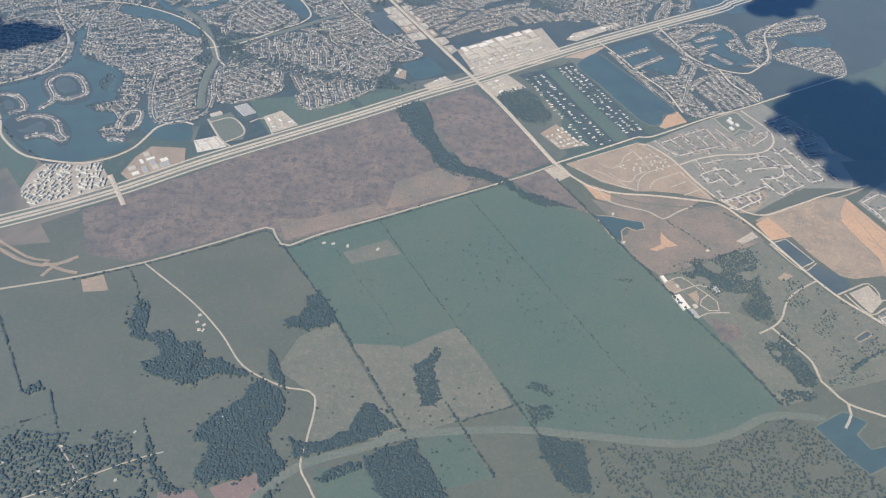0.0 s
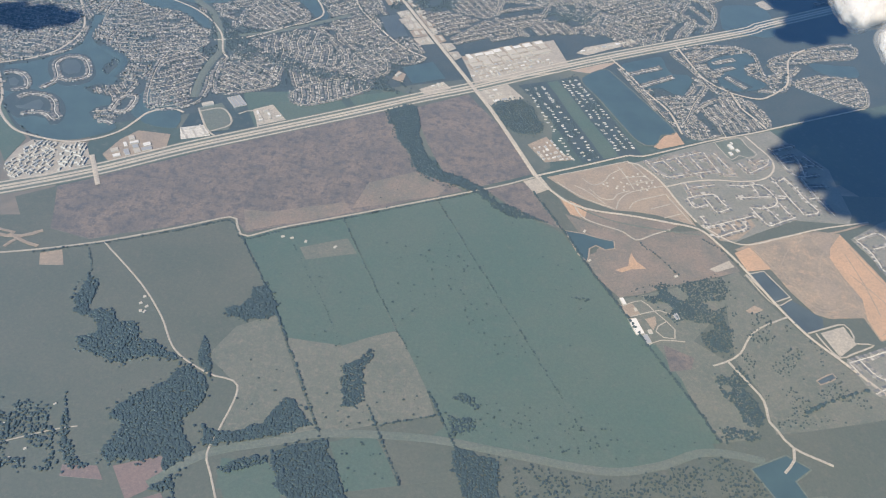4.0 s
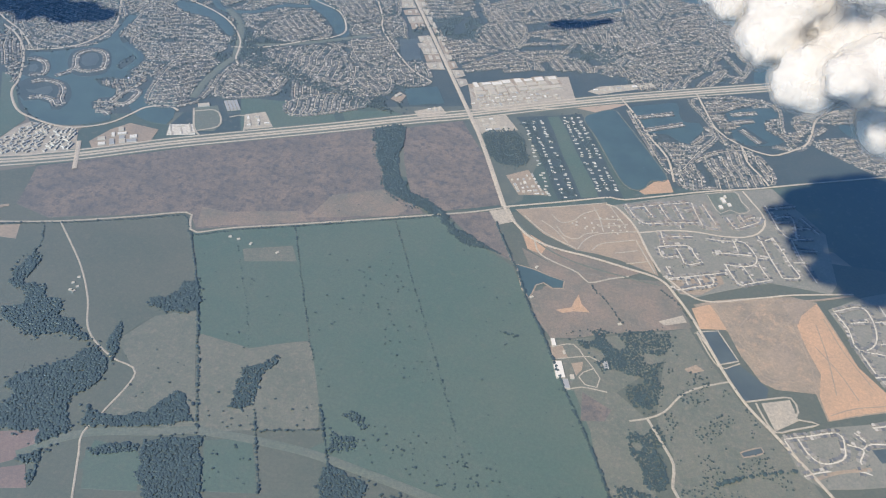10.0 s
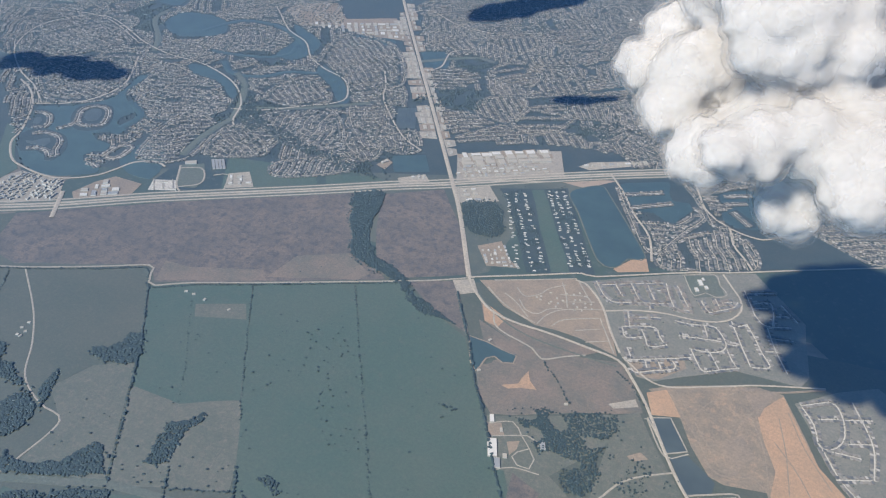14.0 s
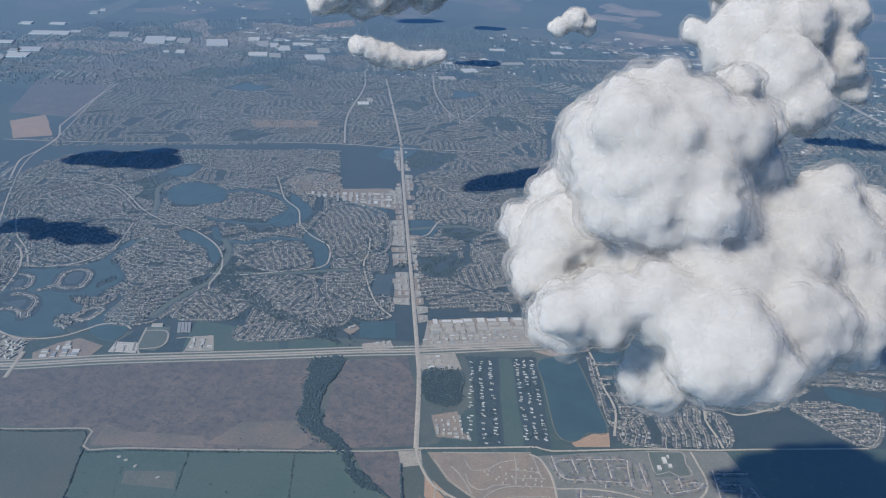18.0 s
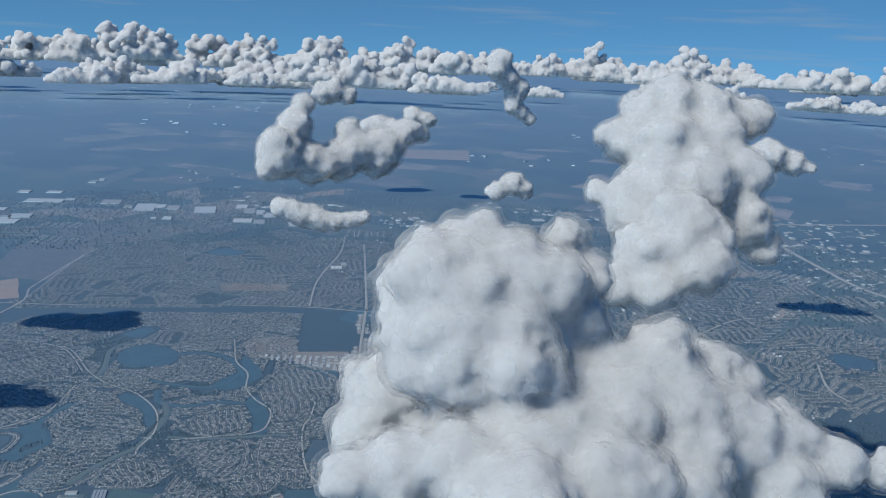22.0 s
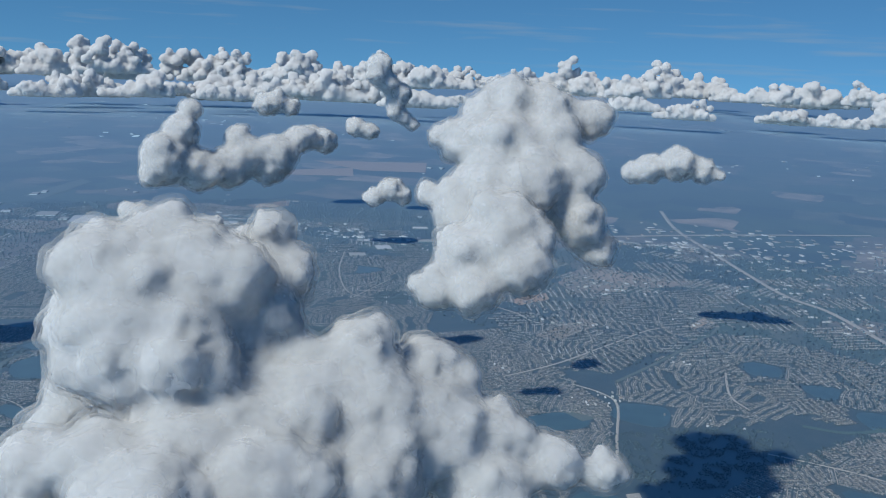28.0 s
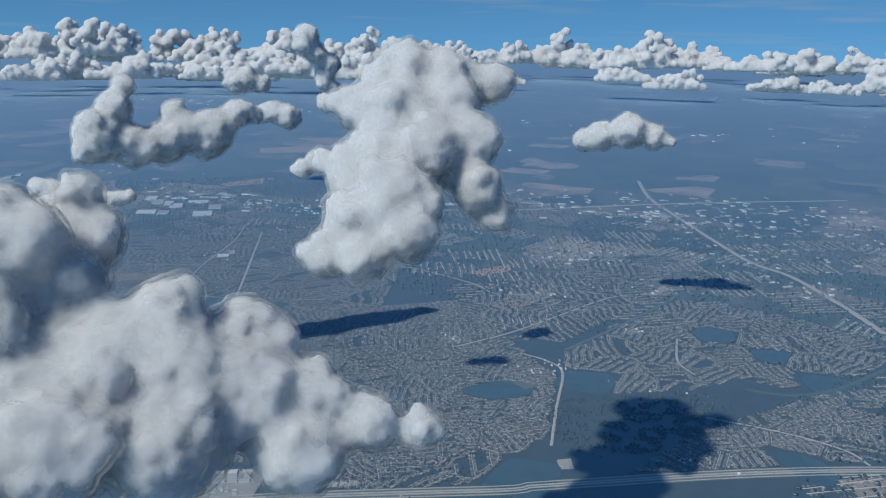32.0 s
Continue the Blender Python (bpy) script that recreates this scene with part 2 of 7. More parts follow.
M_ORANGE = soil("bare_orange_earth", (0.47, 0.305, 0.18), (0.41, 0.275, 0.165), (0.34, 0.24, 0.15), 0.13, 0.4, 5.0, (0.52, 0.7))
M_SPOIL = soil("spoil_earth", (0.30, 0.235, 0.16), (0.215, 0.178, 0.125), (0.38, 0.275, 0.18), 0.16, 0.35, 5.0, (0.5, 0.62))
M_LOT = soil("pale_lot", (0.42, 0.375, 0.30), (0.34, 0.31, 0.255), (0.22, 0.205, 0.175), 0.3, 1.2)
M_TURF = soil("new_estate_turf", (0.215, 0.205, 0.165), (0.175, 0.175, 0.135), (0.30, 0.27, 0.22), 0.2, 0.9)
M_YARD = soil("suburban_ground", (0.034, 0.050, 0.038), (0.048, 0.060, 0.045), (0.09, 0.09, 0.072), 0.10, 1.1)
M_VERGE = soil("verge", (0.115, 0.135, 0.090), (0.13, 0.14, 0.10), (0.16, 0.155, 0.115), 0.1, 0.8)
M_ROAD = soil("concrete_road", (0.47, 0.42, 0.34), (0.42, 0.375, 0.31), (0.34, 0.31, 0.26), 0.2, 1.5)
M_GRAVEL = soil("gravel_track", (0.40, 0.36, 0.29), (0.35, 0.32, 0.265), (0.28, 0.26, 0.21), 0.3, 1.5)
M_STREET = soil("street_concrete", (0.56, 0.535, 0.48), (0.50, 0.48, 0.435), (0.42, 0.40, 0.37), 0.3, 2.0)
M_WATER = water_mat("pond_water", (0.085, 0.105, 0.088))
M_LAKE = water_mat("lake_water", (0.052, 0.100, 0.088))
M_LEAF = plain("oak_leaves", (0.028, 0.047, 0.036), 0.3)
M_BARK = plain("bark", (0.10, 0.08, 0.065), 0.2)
M_ROOF = ramp_islands("shingle_roofs", [(0.0, (0.16, 0.16, 0.157)), (0.28, (0.225, 0.21, 0.19)), (0.5, (0.11, 0.113, 0.118)), (0.7, (0.29, 0.275, 0.25)), (0.9, (0.46, 0.44, 0.41))])
M_BRICK = ramp_islands("house_walls", [(0.0, (0.25, 0.20, 0.165)), (0.4, (0.31, 0.28, 0.24)), (0.7, (0.21, 0.165, 0.14))])
M_DRIVE = plain("drive_concrete", (0.46, 0.44, 0.40), 0.2)
M_PALEROOF = plain("sunlit_white_roof", (0.78, 0.75, 0.69), 0.1)
M_WHITE = plain("white_membrane", (0.68, 0.67, 0.64), 0.12)
M_TANROOF = plain("tan_membrane", (0.48, 0.44, 0.37), 0.12)
M_METAL = plain("grey_metal_roof", (0.34, 0.35, 0.36), 0.15)
M_WALL = plain("stucco_walls", (0.45, 0.41, 0.35), 0.12)
M_CLOUD = cloud_mat("cloud_vapour", (0.73, 0.735, 0.745), 6.5)
M_FARCLOUD = cloud_mat("far_cloud_vapour", (0.74, 0.725, 0.715), 30.0)
M_WISPS = [wisp_mat("inner_vapour", 0.5, 0.3), wisp_mat("outer_vapour", 0.32, 0.22)]

# ---- building helpers ----
rng = np.random.default_rng(7)


def part(name, bm, material, parent, label=""):
    me = bpy.data.meshes.new(name)
    bm.to_mesh(me)
    bm.free()
    me.materials.append(material)
    ob = new(name, me)
    ob.parent = parent
    if label:
        tagged(ob, label)
    return ob


def tri_mesh(name, v, f, mats, index=None):
    """One mesh from arrays of corners and triangles."""
    v, f = np.asarray(v, np.float32).reshape(-1, 3), np.asarray(f, np.int32).reshape(-1, 3)
    me = bpy.data.meshes.new(name)
    me.vertices.add(len(v))
    me.vertices.foreach_set("co", v.ravel())
    me.loops.add(len(f) * 3)
    me.loops.foreach_set("vertex_index", f.ravel())
    me.polygons.add(len(f))
    me.polygons.foreach_set("loop_start", np.arange(0, len(f) * 3, 3, dtype=np.int32))
    for m in mats:
        me.materials.append(m)
    if index is not None:
        me.polygons.foreach_set("material_index", np.asarray(index, np.int32))
    me.update(calc_edges=True)
    me.validate()
    return me


def curve_through(pts, closed=False, step=1.5):
    """A smooth line through a few corner points."""
    p = [np.array(q, float) for q in pts]
    n = len(p)
    out = []
    for i in range(n if closed else n - 1):
        a, b = p[i], p[(i + 1) % n]
        pre = p[i - 1] if (closed or i > 0) else a - (b - a)
        post = p[(i + 2) % n] if (closed or i < n - 2) else b + (b - a)
        k = max(1, int(np.linalg.norm(b - a) / step))
        for j in range(k):
            t = j / k
            out.append(0.5 * (2 * a + (b - pre) * t + (2 * pre - 5 * a + 4 * b - post) * t * t + (3 * a - pre - 3 * b + post) * t ** 3))
    if not closed:
        out.append(p[-1])
    return np.array(out)


def straight_through(pts, closed=False, step=1.5):
    p = [np.array(q, float) for q in pts]
    out = []
    for i in range(len(p) if closed else len(p) - 1):
        a, b = p[i], p[(i + 1) % len(p)]
        k = max(1, int(np.linalg.norm(b - a) / step))
        out += [a + (b - a) * j / k for j in range(k)]
    if not closed:
        out.append(p[-1])
    return np.array(out)


def inside(q, poly):
    """Which of the points q lie in the outline poly."""
    q, poly = np.atleast_2d(q), np.asarray(poly)
    x, y = q[:, 0], q[:, 1]
    r = np.zeros(len(q), bool)
    a = poly
    b = np.roll(poly, -1, 0)
    for (x0, y0), (x1, y1) in zip(a, b):
        if y0 == y1:
            continue
        c = (y0 > y) != (y1 > y)
        r ^= c & (x < (x1 - x0) * (y - y0) / (y1 - y0) + x0)
    return r


# a chart of what is taken, in cells of a quarter metre
CX, CY, CELL = -420.0, 40.0, 0.25
CHART = np.zeros((2800, 2600), np.uint8)


def cells(q):
    q = np.atleast_2d(q)
    i = np.clip(((q[:, 0] - CX) / CELL).astype(int), 0, CHART.shape[0] - 1)
    j = np.clip(((q[:, 1] - CY) / CELL).astype(int), 0, CHART.shape[1] - 1)
    return i, j


def taken(q):
    i, j = cells(q)
    return CHART[i, j]


def mark(q, radius, value):
    q = np.atleast_2d(q)
    k = int(math.ceil(radius / CELL))
    g = np.stack(np.meshgrid(np.arange(-k, k + 1), np.arange(-k, k + 1), indexing="ij"), -1).reshape(-1, 2) * CELL
    g = g[(g ** 2).sum(1) <= radius * radius + 0.01]
    i, j = cells((q[:, None] + g[None]).reshape(-1, 2))
    CHART[i, j] = np.maximum(CHART[i, j], value)


def mark_area(poly, value):
    poly = np.asarray(poly)
    lo, hi = poly.min(0), poly.max(0)
    g = np.stack(np.meshgrid(np.arange(lo[0], hi[0], CELL), np.arange(lo[1], hi[1], CELL), indexing="ij"), -1).reshape(-1, 2)
    if len(g):
        g = g[inside(g, poly)]
        i, j = cells(g)
        CHART[i, j] = np.maximum(CHART[i, j], value)


def strip(line, width, z, closed=False, depth=0.05):
    """Corners and triangles of a ribbon with sloping sides along a line."""
    line = np.asarray(line, float)
    d = np.gradient(line, axis=0) if not closed else np.roll(line, -1, 0) - np.roll(line, 1, 0)
    d /= np.linalg.norm(d, axis=1)[:, None] + 1e-9
    nrm = np.stack((-d[:, 1], d[:, 0]), 1)
    rows = []
    for off, h in ((-width / 2 - depth, z - depth), (-width / 2, z), (width / 2, z), (width / 2 + depth, z - depth)):
        rows.append(np.concatenate((line + nrm * off, np.full((len(line), 1), h)), 1))
    v = np.stack(rows, 1).reshape(-1, 3)
    n = len(line)
    f = []
    for i in range(n if closed else n - 1):
        a, b = i * 4, ((i + 1) % n) * 4
        for k in range(3):
            f += [(a + k, b + k, b + k + 1), (a + k, b + k + 1, a + k + 1)]
    return v, np.array(f)


ROADS = []


def road(name, pts, width, mat, z=0.10, label="", closed=False, smooth=True, category="road"):
    line = (curve_through if smooth else straight_through)(pts, closed)
    LAID[0] += 1
    v, f = strip(line, width, z + 0.0004 * (LAID[0] % 30), closed)
    ob = new(name, tri_mesh(name, v, f, [mat]))
    tagged(ob, label, category, kind="structure")
    mark(line, width / 2 + 0.15, 3)
    ROADS.append(line)
    return ob


LAID = [0]


def patch(name, pts, mat, z=0.03, label="", smooth=False, value=0, category="field"):
    """A piece of ground with its own cover."""
    line = curve_through(pts, True, 2.0) if smooth else straight_through(pts, True, 6.0)
    LAID[0] += 1
    z += 0.00035 * (LAID[0] % 40)
    if not smooth:
        line = line + np.array([noise.noise_vector((x * 0.11, y * 0.11, 3.0))[:2] for x, y in line]) * 0.5
    bm = bmesh.new()
    top = [bm.verts.new((x, y, z)) for x, y in line]
    low = [bm.verts.new((x, y, z - 0.03)) for x, y in line]
    face = bm.faces.new(top)
    if face.normal.z < 0 or sum((line[i - 1][0] - line[i][0]) * (line[i - 1][1] + line[i][1]) for i in range(len(line))) > 0:
        face.normal_flip()
    for i in range(len(line)):
        bm.faces.new((top[i - 1], top[i], low[i], low[i - 1]))
    bmesh.ops.triangulate(bm, faces=bm.faces[:])
    bm.normal_update()
    bmesh.ops.reverse_faces(bm, faces=[q for q in bm.faces if q.normal.z < -0.5])
    me = bpy.data.meshes.new(name)
    bm.to_mesh(me)
    bm.free()
    me.materials.append(mat)
    ob = tagged(new(name, me), label, category, kind="structure")
    if value:
        mark_area(line, value)
    return ob


def pond(pts, mat=None, label="still dark pond with bare earth banks", smooth=True, bank=None, z=0.06):
    if bank:
        line = (curve_through if smooth else straight_through)(pts, True, 1.5)
        v, f = strip(line, 0.3, z + 0.02, True)
        tagged(new("pond_bank", tri_mesh("pond_bank", v, f, [bank])), "bare pale earth bank round the water", "bank", kind="structure")
    return patch("water", pts, mat or M_WATER, z, label, smooth, 4, "pond")


# ---- crowns ----
PHI = (1 + 5 ** 0.5) / 2
ICO = np.array([(-1, PHI, 0), (1, PHI, 0), (-1, -PHI, 0), (1, -PHI, 0), (0, -1, PHI), (0, 1, PHI), (0, -1, -PHI), (0, 1, -PHI), (PHI, 0, -1), (PHI, 0, 1), (-PHI, 0, -1), (-PHI, 0, 1)], float)
ICO /= np.linalg.norm(ICO[0])
ICO_F = np.array([(0, 11, 5), (0, 5, 1), (0, 1, 7), (0, 7, 10), (0, 10, 11), (1, 5, 9), (5, 11, 4), (11, 10, 2), (10, 7, 6), (7, 1, 8), (3, 9, 4), (3, 4, 2), (3, 2, 6), (3, 6, 8), (3, 8, 9), (4, 9, 5), (2, 4, 11), (6, 2, 10), (8, 6, 7), (9, 8, 1)])
OCT = np.array([(1, 0, 0), (-1, 0, 0), (0, 1, 0), (0, -1, 0), (0, 0, 1), (0, 0, -1)], float)
OCT_F = np.array([(0, 2, 4), (2, 1, 4), (1, 3, 4), (3, 0, 4), (2, 0, 5), (1, 2, 5), (3, 1, 5), (0, 3, 5)])


def crowns(xy, radius, base=0.0, shape="ico", lumps=1):
    """Corners and triangles of many uneven leafy clumps that stand on the ground."""
    tv, tf = (ICO, ICO_F) if shape == "ico" else (OCT, OCT_F)
    xy = np.repeat(np.asarray(xy, float), lumps, 0)
    radius = np.repeat(np.asarray(radius, float), lumps)
    n = len(xy)
    if lumps > 1:
        xy = xy + rng.normal(0, 0.45, (n, 2)) * radius[:, None]
        radius = radius * rng.uniform(0.5, 0.8, n)
    jit = rng.uniform(0.72, 1.28, (n, len(tv), 1))
    spin = rng.uniform(0, 6.28, n)
    c, s = np.cos(spin)[:, None], np.sin(spin)[:, None]
    p = tv[None] * jit
    q = np.stack((p[..., 0] * c - p[..., 1] * s, p[..., 0] * s + p[..., 1] * c, p[..., 2] * 0.85), -1) * radius[:, None, None]
    q[..., :2] += xy[:, None]
    q[..., 2] += radius[:, None] * rng.uniform(0.7, 1.0, (n, 1)) + base
    f = tf[None] + (np.arange(n) * len(tv))[:, None, None]
    return q.reshape(-1, 3), f.reshape(-1, 3)


def scatter(poly, gap, jitter=0.8):
    poly = np.asarray(poly)
    lo, hi = poly.min(0), poly.max(0)
    g = np.stack(np.meshgrid(np.arange(lo[0], hi[0], gap), np.arange(lo[1], hi[1], gap), indexing="ij"), -1).reshape(-1, 2)
    g = g + rng.uniform(-jitter, jitter, g.shape) * gap
    return g[inside(g, poly)]


def wood(pts, gap=0.5, size=0.42, label="dense dark-green oak wood with an uneven edge", thin=0.0, smooth=True, clear=2):
    line = curve_through(pts, True, 2.0) if smooth else np.array(pts)
    ctr = line.mean(0)
    line = line + np.array([noise.noise_vector((x * 0.25, y * 0.25, 1.0))[:2] for x, y in line]) * 1.1 + np.array([noise.noise_vector((x * 0.8, y * 0.8, 7.0))[:2] for x, y in line]) * 0.9
    gap, size = gap * 0.66, size * 0.62
    xy = scatter(line, gap)
    xy = xy[taken(xy) < clear]
    rim = scatter(ctr + (line - ctr) * 1.14, gap * 2.6)
    rim = rim[(taken(rim) < 1) & ~inside(rim, line)]
    if len(rim):
        rim = rim[rng.random(len(rim)) < 0.5]
    if thin:
        keep = np.array([noise.noise((x * 0.22, y * 0.22, 5.0)) for x, y in xy]) > thin
        xy = xy[keep]
    xy = np.concatenate((xy, rim)) if len(rim) else xy
    if not len(xy):
        return
    r = size * rng.uniform(0.5, 1.3, len(xy))
    v, f = crowns(xy, r, 0.0, "ico")
    ob = new("woodland", tri_mesh("woodland", v, f, [M_LEAF]))
    mark(xy, 0.3, 1)
    return tagged(ob, label, "woodland", kind="stuff")


# ---- houses ----
HV = np.array([(-1, -1, 0), (1, -1, 0), (1, 1, 0), (-1, 1, 0), (-1, -1, 1), (1, -1, 1), (1, 1, 1), (-1, 1, 1), (-1.12, -1.14, 0.97), (1.12, -1.14, 0.97), (1.12, 1.14, 0.97), (-1.12, 1.14, 0.97), (-0.45, 0, 2), (0.45, 0, 2)], float)
HF = np.array([(0, 1, 5), (0, 5, 4), (1, 2, 6), (1, 6, 5), (2, 3, 7), (2, 7, 6), (3, 0, 4), (3, 4, 7), (8, 9, 13), (8, 13, 12), (9, 10, 13), (10, 11, 12), (10, 12, 13), (11, 8, 12)])
HI = np.array([0] * 8 + [1] * 6)


def house_arrays(c, ang, half_l, half_w, wall, roof):
    n = len(c)
    v = np.repeat(HV[None], n, 0)
    z = np.where(v[..., 2] > 1.5, (wall + roof)[:, None], v[..., 2] * wall[:, None])
    x, y = v[..., 0] * half_l[:, None], v[..., 1] * half_w[:, None]
    ca, sa = np.cos(ang)[:, None], np.sin(ang)[:, None]
    v = np.stack((x * ca - y * sa + c[:, :1], x * sa + y * ca + c[:, 1:2], z), -1)
    f = HF[None] + (np.arange(n) * len(HV))[:, None, None]
    return v.reshape(-1, 3), f.reshape(-1, 3), np.tile(HI, n)


def lots_along(line, spacing, setback, clear=0.42, skip=0.04):
    """House sites on both sides of a street."""
    line = np.asarray(line)
    seg = np.linalg.norm(np.diff(line, axis=0), axis=1)
    s = np.concatenate(((0,), np.cumsum(seg)))
    if s[-1] < spacing:
        return []
    out = []
    for d in np.arange(spacing * 0.6, s[-1] - spacing * 0.3, spacing):
        i = min(np.searchsorted(s, d, "right") - 1, len(seg) - 1)
        u = (line[i + 1] - line[i]) / (seg[i] + 1e-9)
        p = line[i] + u * (d - s[i])
        for side in (-1, 1):
            if rng.random() < skip:
                continue
            c = p + np.array((-u[1], u[0])) * side * setback
            probe = c + np.array([(0, 0), (clear, 0), (-clear, 0), (0, clear), (0, -clear)])
            if taken(probe).max() >= 2:
                continue
            mark(c[None], 0.33, 2)
            out.append((c[0], c[1], math.atan2(u[1], u[0]) + rng.normal(0, 0.05), p[0], p[1]))
    return out


def lots_on(line, spacing, setback):
    """House sites on both sides of a close, wherever it runs."""
    line = np.asarray(line)
    s = np.concatenate(((0,), np.cumsum(np.linalg.norm(np.diff(line, axis=0), axis=1))))
    out = []
    for d in np.arange(spacing * 0.5, s[-1], spacing):
        i = min(np.searchsorted(s, d, "right") - 1, len(line) - 2)
        u = (line[i + 1] - line[i]) / (s[i + 1] - s[i] + 1e-9)
        p = line[i] + u * (d - s[i])
        for side in (-1, 1):
            c = p + np.array((-u[1], u[0])) * side * setback
            mark(c[None], 0.33, 2)
            out.append((c[0], c[1], math.atan2(u[1], u[0]) + rng.normal(0, 0.05), p[0], p[1]))
    return out


def drives(lots):
    """A pale drive from the street to each house."""
    a = np.array(lots)
    c, p = a[:, :2], a[:, 3:5]
    d = c - p
    d /= np.linalg.norm(d, axis=1)[:, None] + 1e-9
    w = np.stack((-d[:, 1], d[:, 0]), 1)
    q = p + w * rng.choice([-0.26, 0.26], (len(a), 1))
    z = np.full((len(a), 1), 0.078)
    v = np.stack([np.concatenate((q + w * s + d * l, z), 1) for s, l in ((-0.09, 0.08), (0.09, 0.08), (0.09, 0.6), (-0.09, 0.6))], 1)
    f = np.array([(0, 1, 2), (0, 2, 3)])[None] + (np.arange(len(a)) * 4)[:, None, None]
    tagged(new("driveways", tri_mesh("driveways", v, f, [M_DRIVE])), "short pale concrete drives in front of the houses", "driveways", kind="stuff")


def suburb(lots, label, scale=1.0, paved=True):
    if not lots:
        return
    a = np.array(lots)
    n = len(a)
    if paved:
        drives(lots)
    v, f, ix = house_arrays(a[:, :2], a[:, 2] + np.where(rng.random(n) < 0.5, 0, math.pi / 2), scale * rng.uniform(0.28, 0.38, n), scale * rng.uniform(0.24, 0.33, n), rng.choice([0.16, 0.17, 0.30], n), rng.uniform(0.12, 0.2, n))
    tagged(new("houses", tri_mesh("houses", v, f, [M_BRICK, M_ROOF], ix)), label, "houses", kind="stuff")


def streets_mesh(lines, width, z, label, mat=None):
    vs, fs, n = [], [], 0
    for k, ln in enumerate(lines):
        if len(ln) < 2:
            continue
        v, f = strip(ln, width, z + 0.0012 * (k % 12), False, 0.03)
        vs.append(v), fs.append(f + n)
        n += len(v)
    if vs:
        tagged(new("streets", tri_mesh("streets", np.concatenate(vs), np.concatenate(fs), [mat or M_STREET])), label, "streets", kind="structure")


def runs(line, keep):
    """The stretches of a line that are kept."""
    out, cur = [], []
    for q, k in zip(line, keep):
        if k:
            cur.append(q)
        else:
            if len(cur) > 2:
                out.append(np.array(cur))
            cur = []
    if len(cur) > 2:
        out.append(np.array(cur))
    return out


def broken(lines, r):
    """Streets cut into closes and short runs of differing length."""
    out = []
    for ln in lines:
        i = 0
        while i < len(ln) - 4:
            k = int(r.integers(16, 60))
            if r.random() < 0.9:
                out.append(ln[i:i + k])
            i += k + int(r.integers(0, 2))
    return out


def ring_streets(poly, levels):
    c = poly.mean(0)
    out = []
    for s in levels:
        q = c + (poly - c) * s
        out.append(np.concatenate((q, q[:1])))
    return out


def row_streets(poly, angle, gap, warp=0.0, wave=20.0, shift=0.0):
    lo, hi = poly.min(0), poly.max(0)
    c, r = (lo + hi) / 2, np.linalg.norm(hi - lo) / 2
    u, w = np.array((math.cos(angle), math.sin(angle))), np.array((-math.sin(angle), math.cos(angle)))
    out = []
    for k in np.arange(-r + shift, r, gap):
        t = np.arange(-r, r, 0.8)
        off = k + warp * np.sin(t / wave * 6.28 + shift) + 0.35 * warp * np.sin(t / wave * 14.1 + k * 0.15)
        ln = c + t[:, None] * u + off[:, None] * w
        out += runs(ln, inside(ln, poly) & (taken(ln) < 3))
    return out


def village(pts, kind="rows", angle=0.0, gap=3.3, warp=0.0, wave=20.0, levels=(0.9,), spacing=0.95, width=0.36, trees=0.55, label="grey-roofed suburban houses with small yards", smooth=True, ground=None, edge=True, shift=0.0, skip=0.04):
    """A housing estate: streets, rows of houses along them, and yard trees."""
    poly = curve_through(pts, True, 1.5) if smooth else straight_through(pts, True, 1.5)
    if ground is not None:
        patch("estate_ground", pts, ground, 0.05, "worn turf and bare lots between the houses", smooth, 0, "estate")
    if kind == "rings":
        ctr = poly.mean(0)
        angle = math.atan2(*(poly[len(poly) // 3] - ctr)[::-1]) + 0.4
        lines = ring_streets(poly, levels[:1]) + row_streets(ctr + (poly - ctr) * 0.84, angle, gap * 0.95, 0.5, wave, shift)
    else:
        lines = row_streets(poly, angle, gap, warp, wave, shift)
    if kind == "rows" and edge:
        lines += ring_streets(poly, (0.97,))
    lines = [r for ln in lines for r in runs(ln, taken(ln) < 3)]
    if kind == "rows":
        lines = broken(lines, rng)
    for ln in lines:
        mark(ln, width / 2 + 0.05, 2)
    streets_mesh(lines, width * 0.46, 0.085, "narrow pale concrete streets of the estate", M_ROAD)
    lots = []
    for ln in lines:
        lots += lots_along(ln, spacing, 0.74 + width / 2 - 0.2, 0.34, skip=skip)
    suburb(lots, label)
    if trees:
        xy = scatter(poly, 1.25 / max(trees, 0.1) ** 0.5)
        xy = xy[taken(xy) < 2]
        if len(xy):
            v, f = crowns(xy, rng.uniform(0.16, 0.36, len(xy)), 0.0, "oct")
            tagged(new("yard_trees", tri_mesh("yard_trees", v, f, [M_LEAF])), "small dark-green trees in back yards", "trees", kind="stuff")
    mark_area(poly, 1)
    return lots

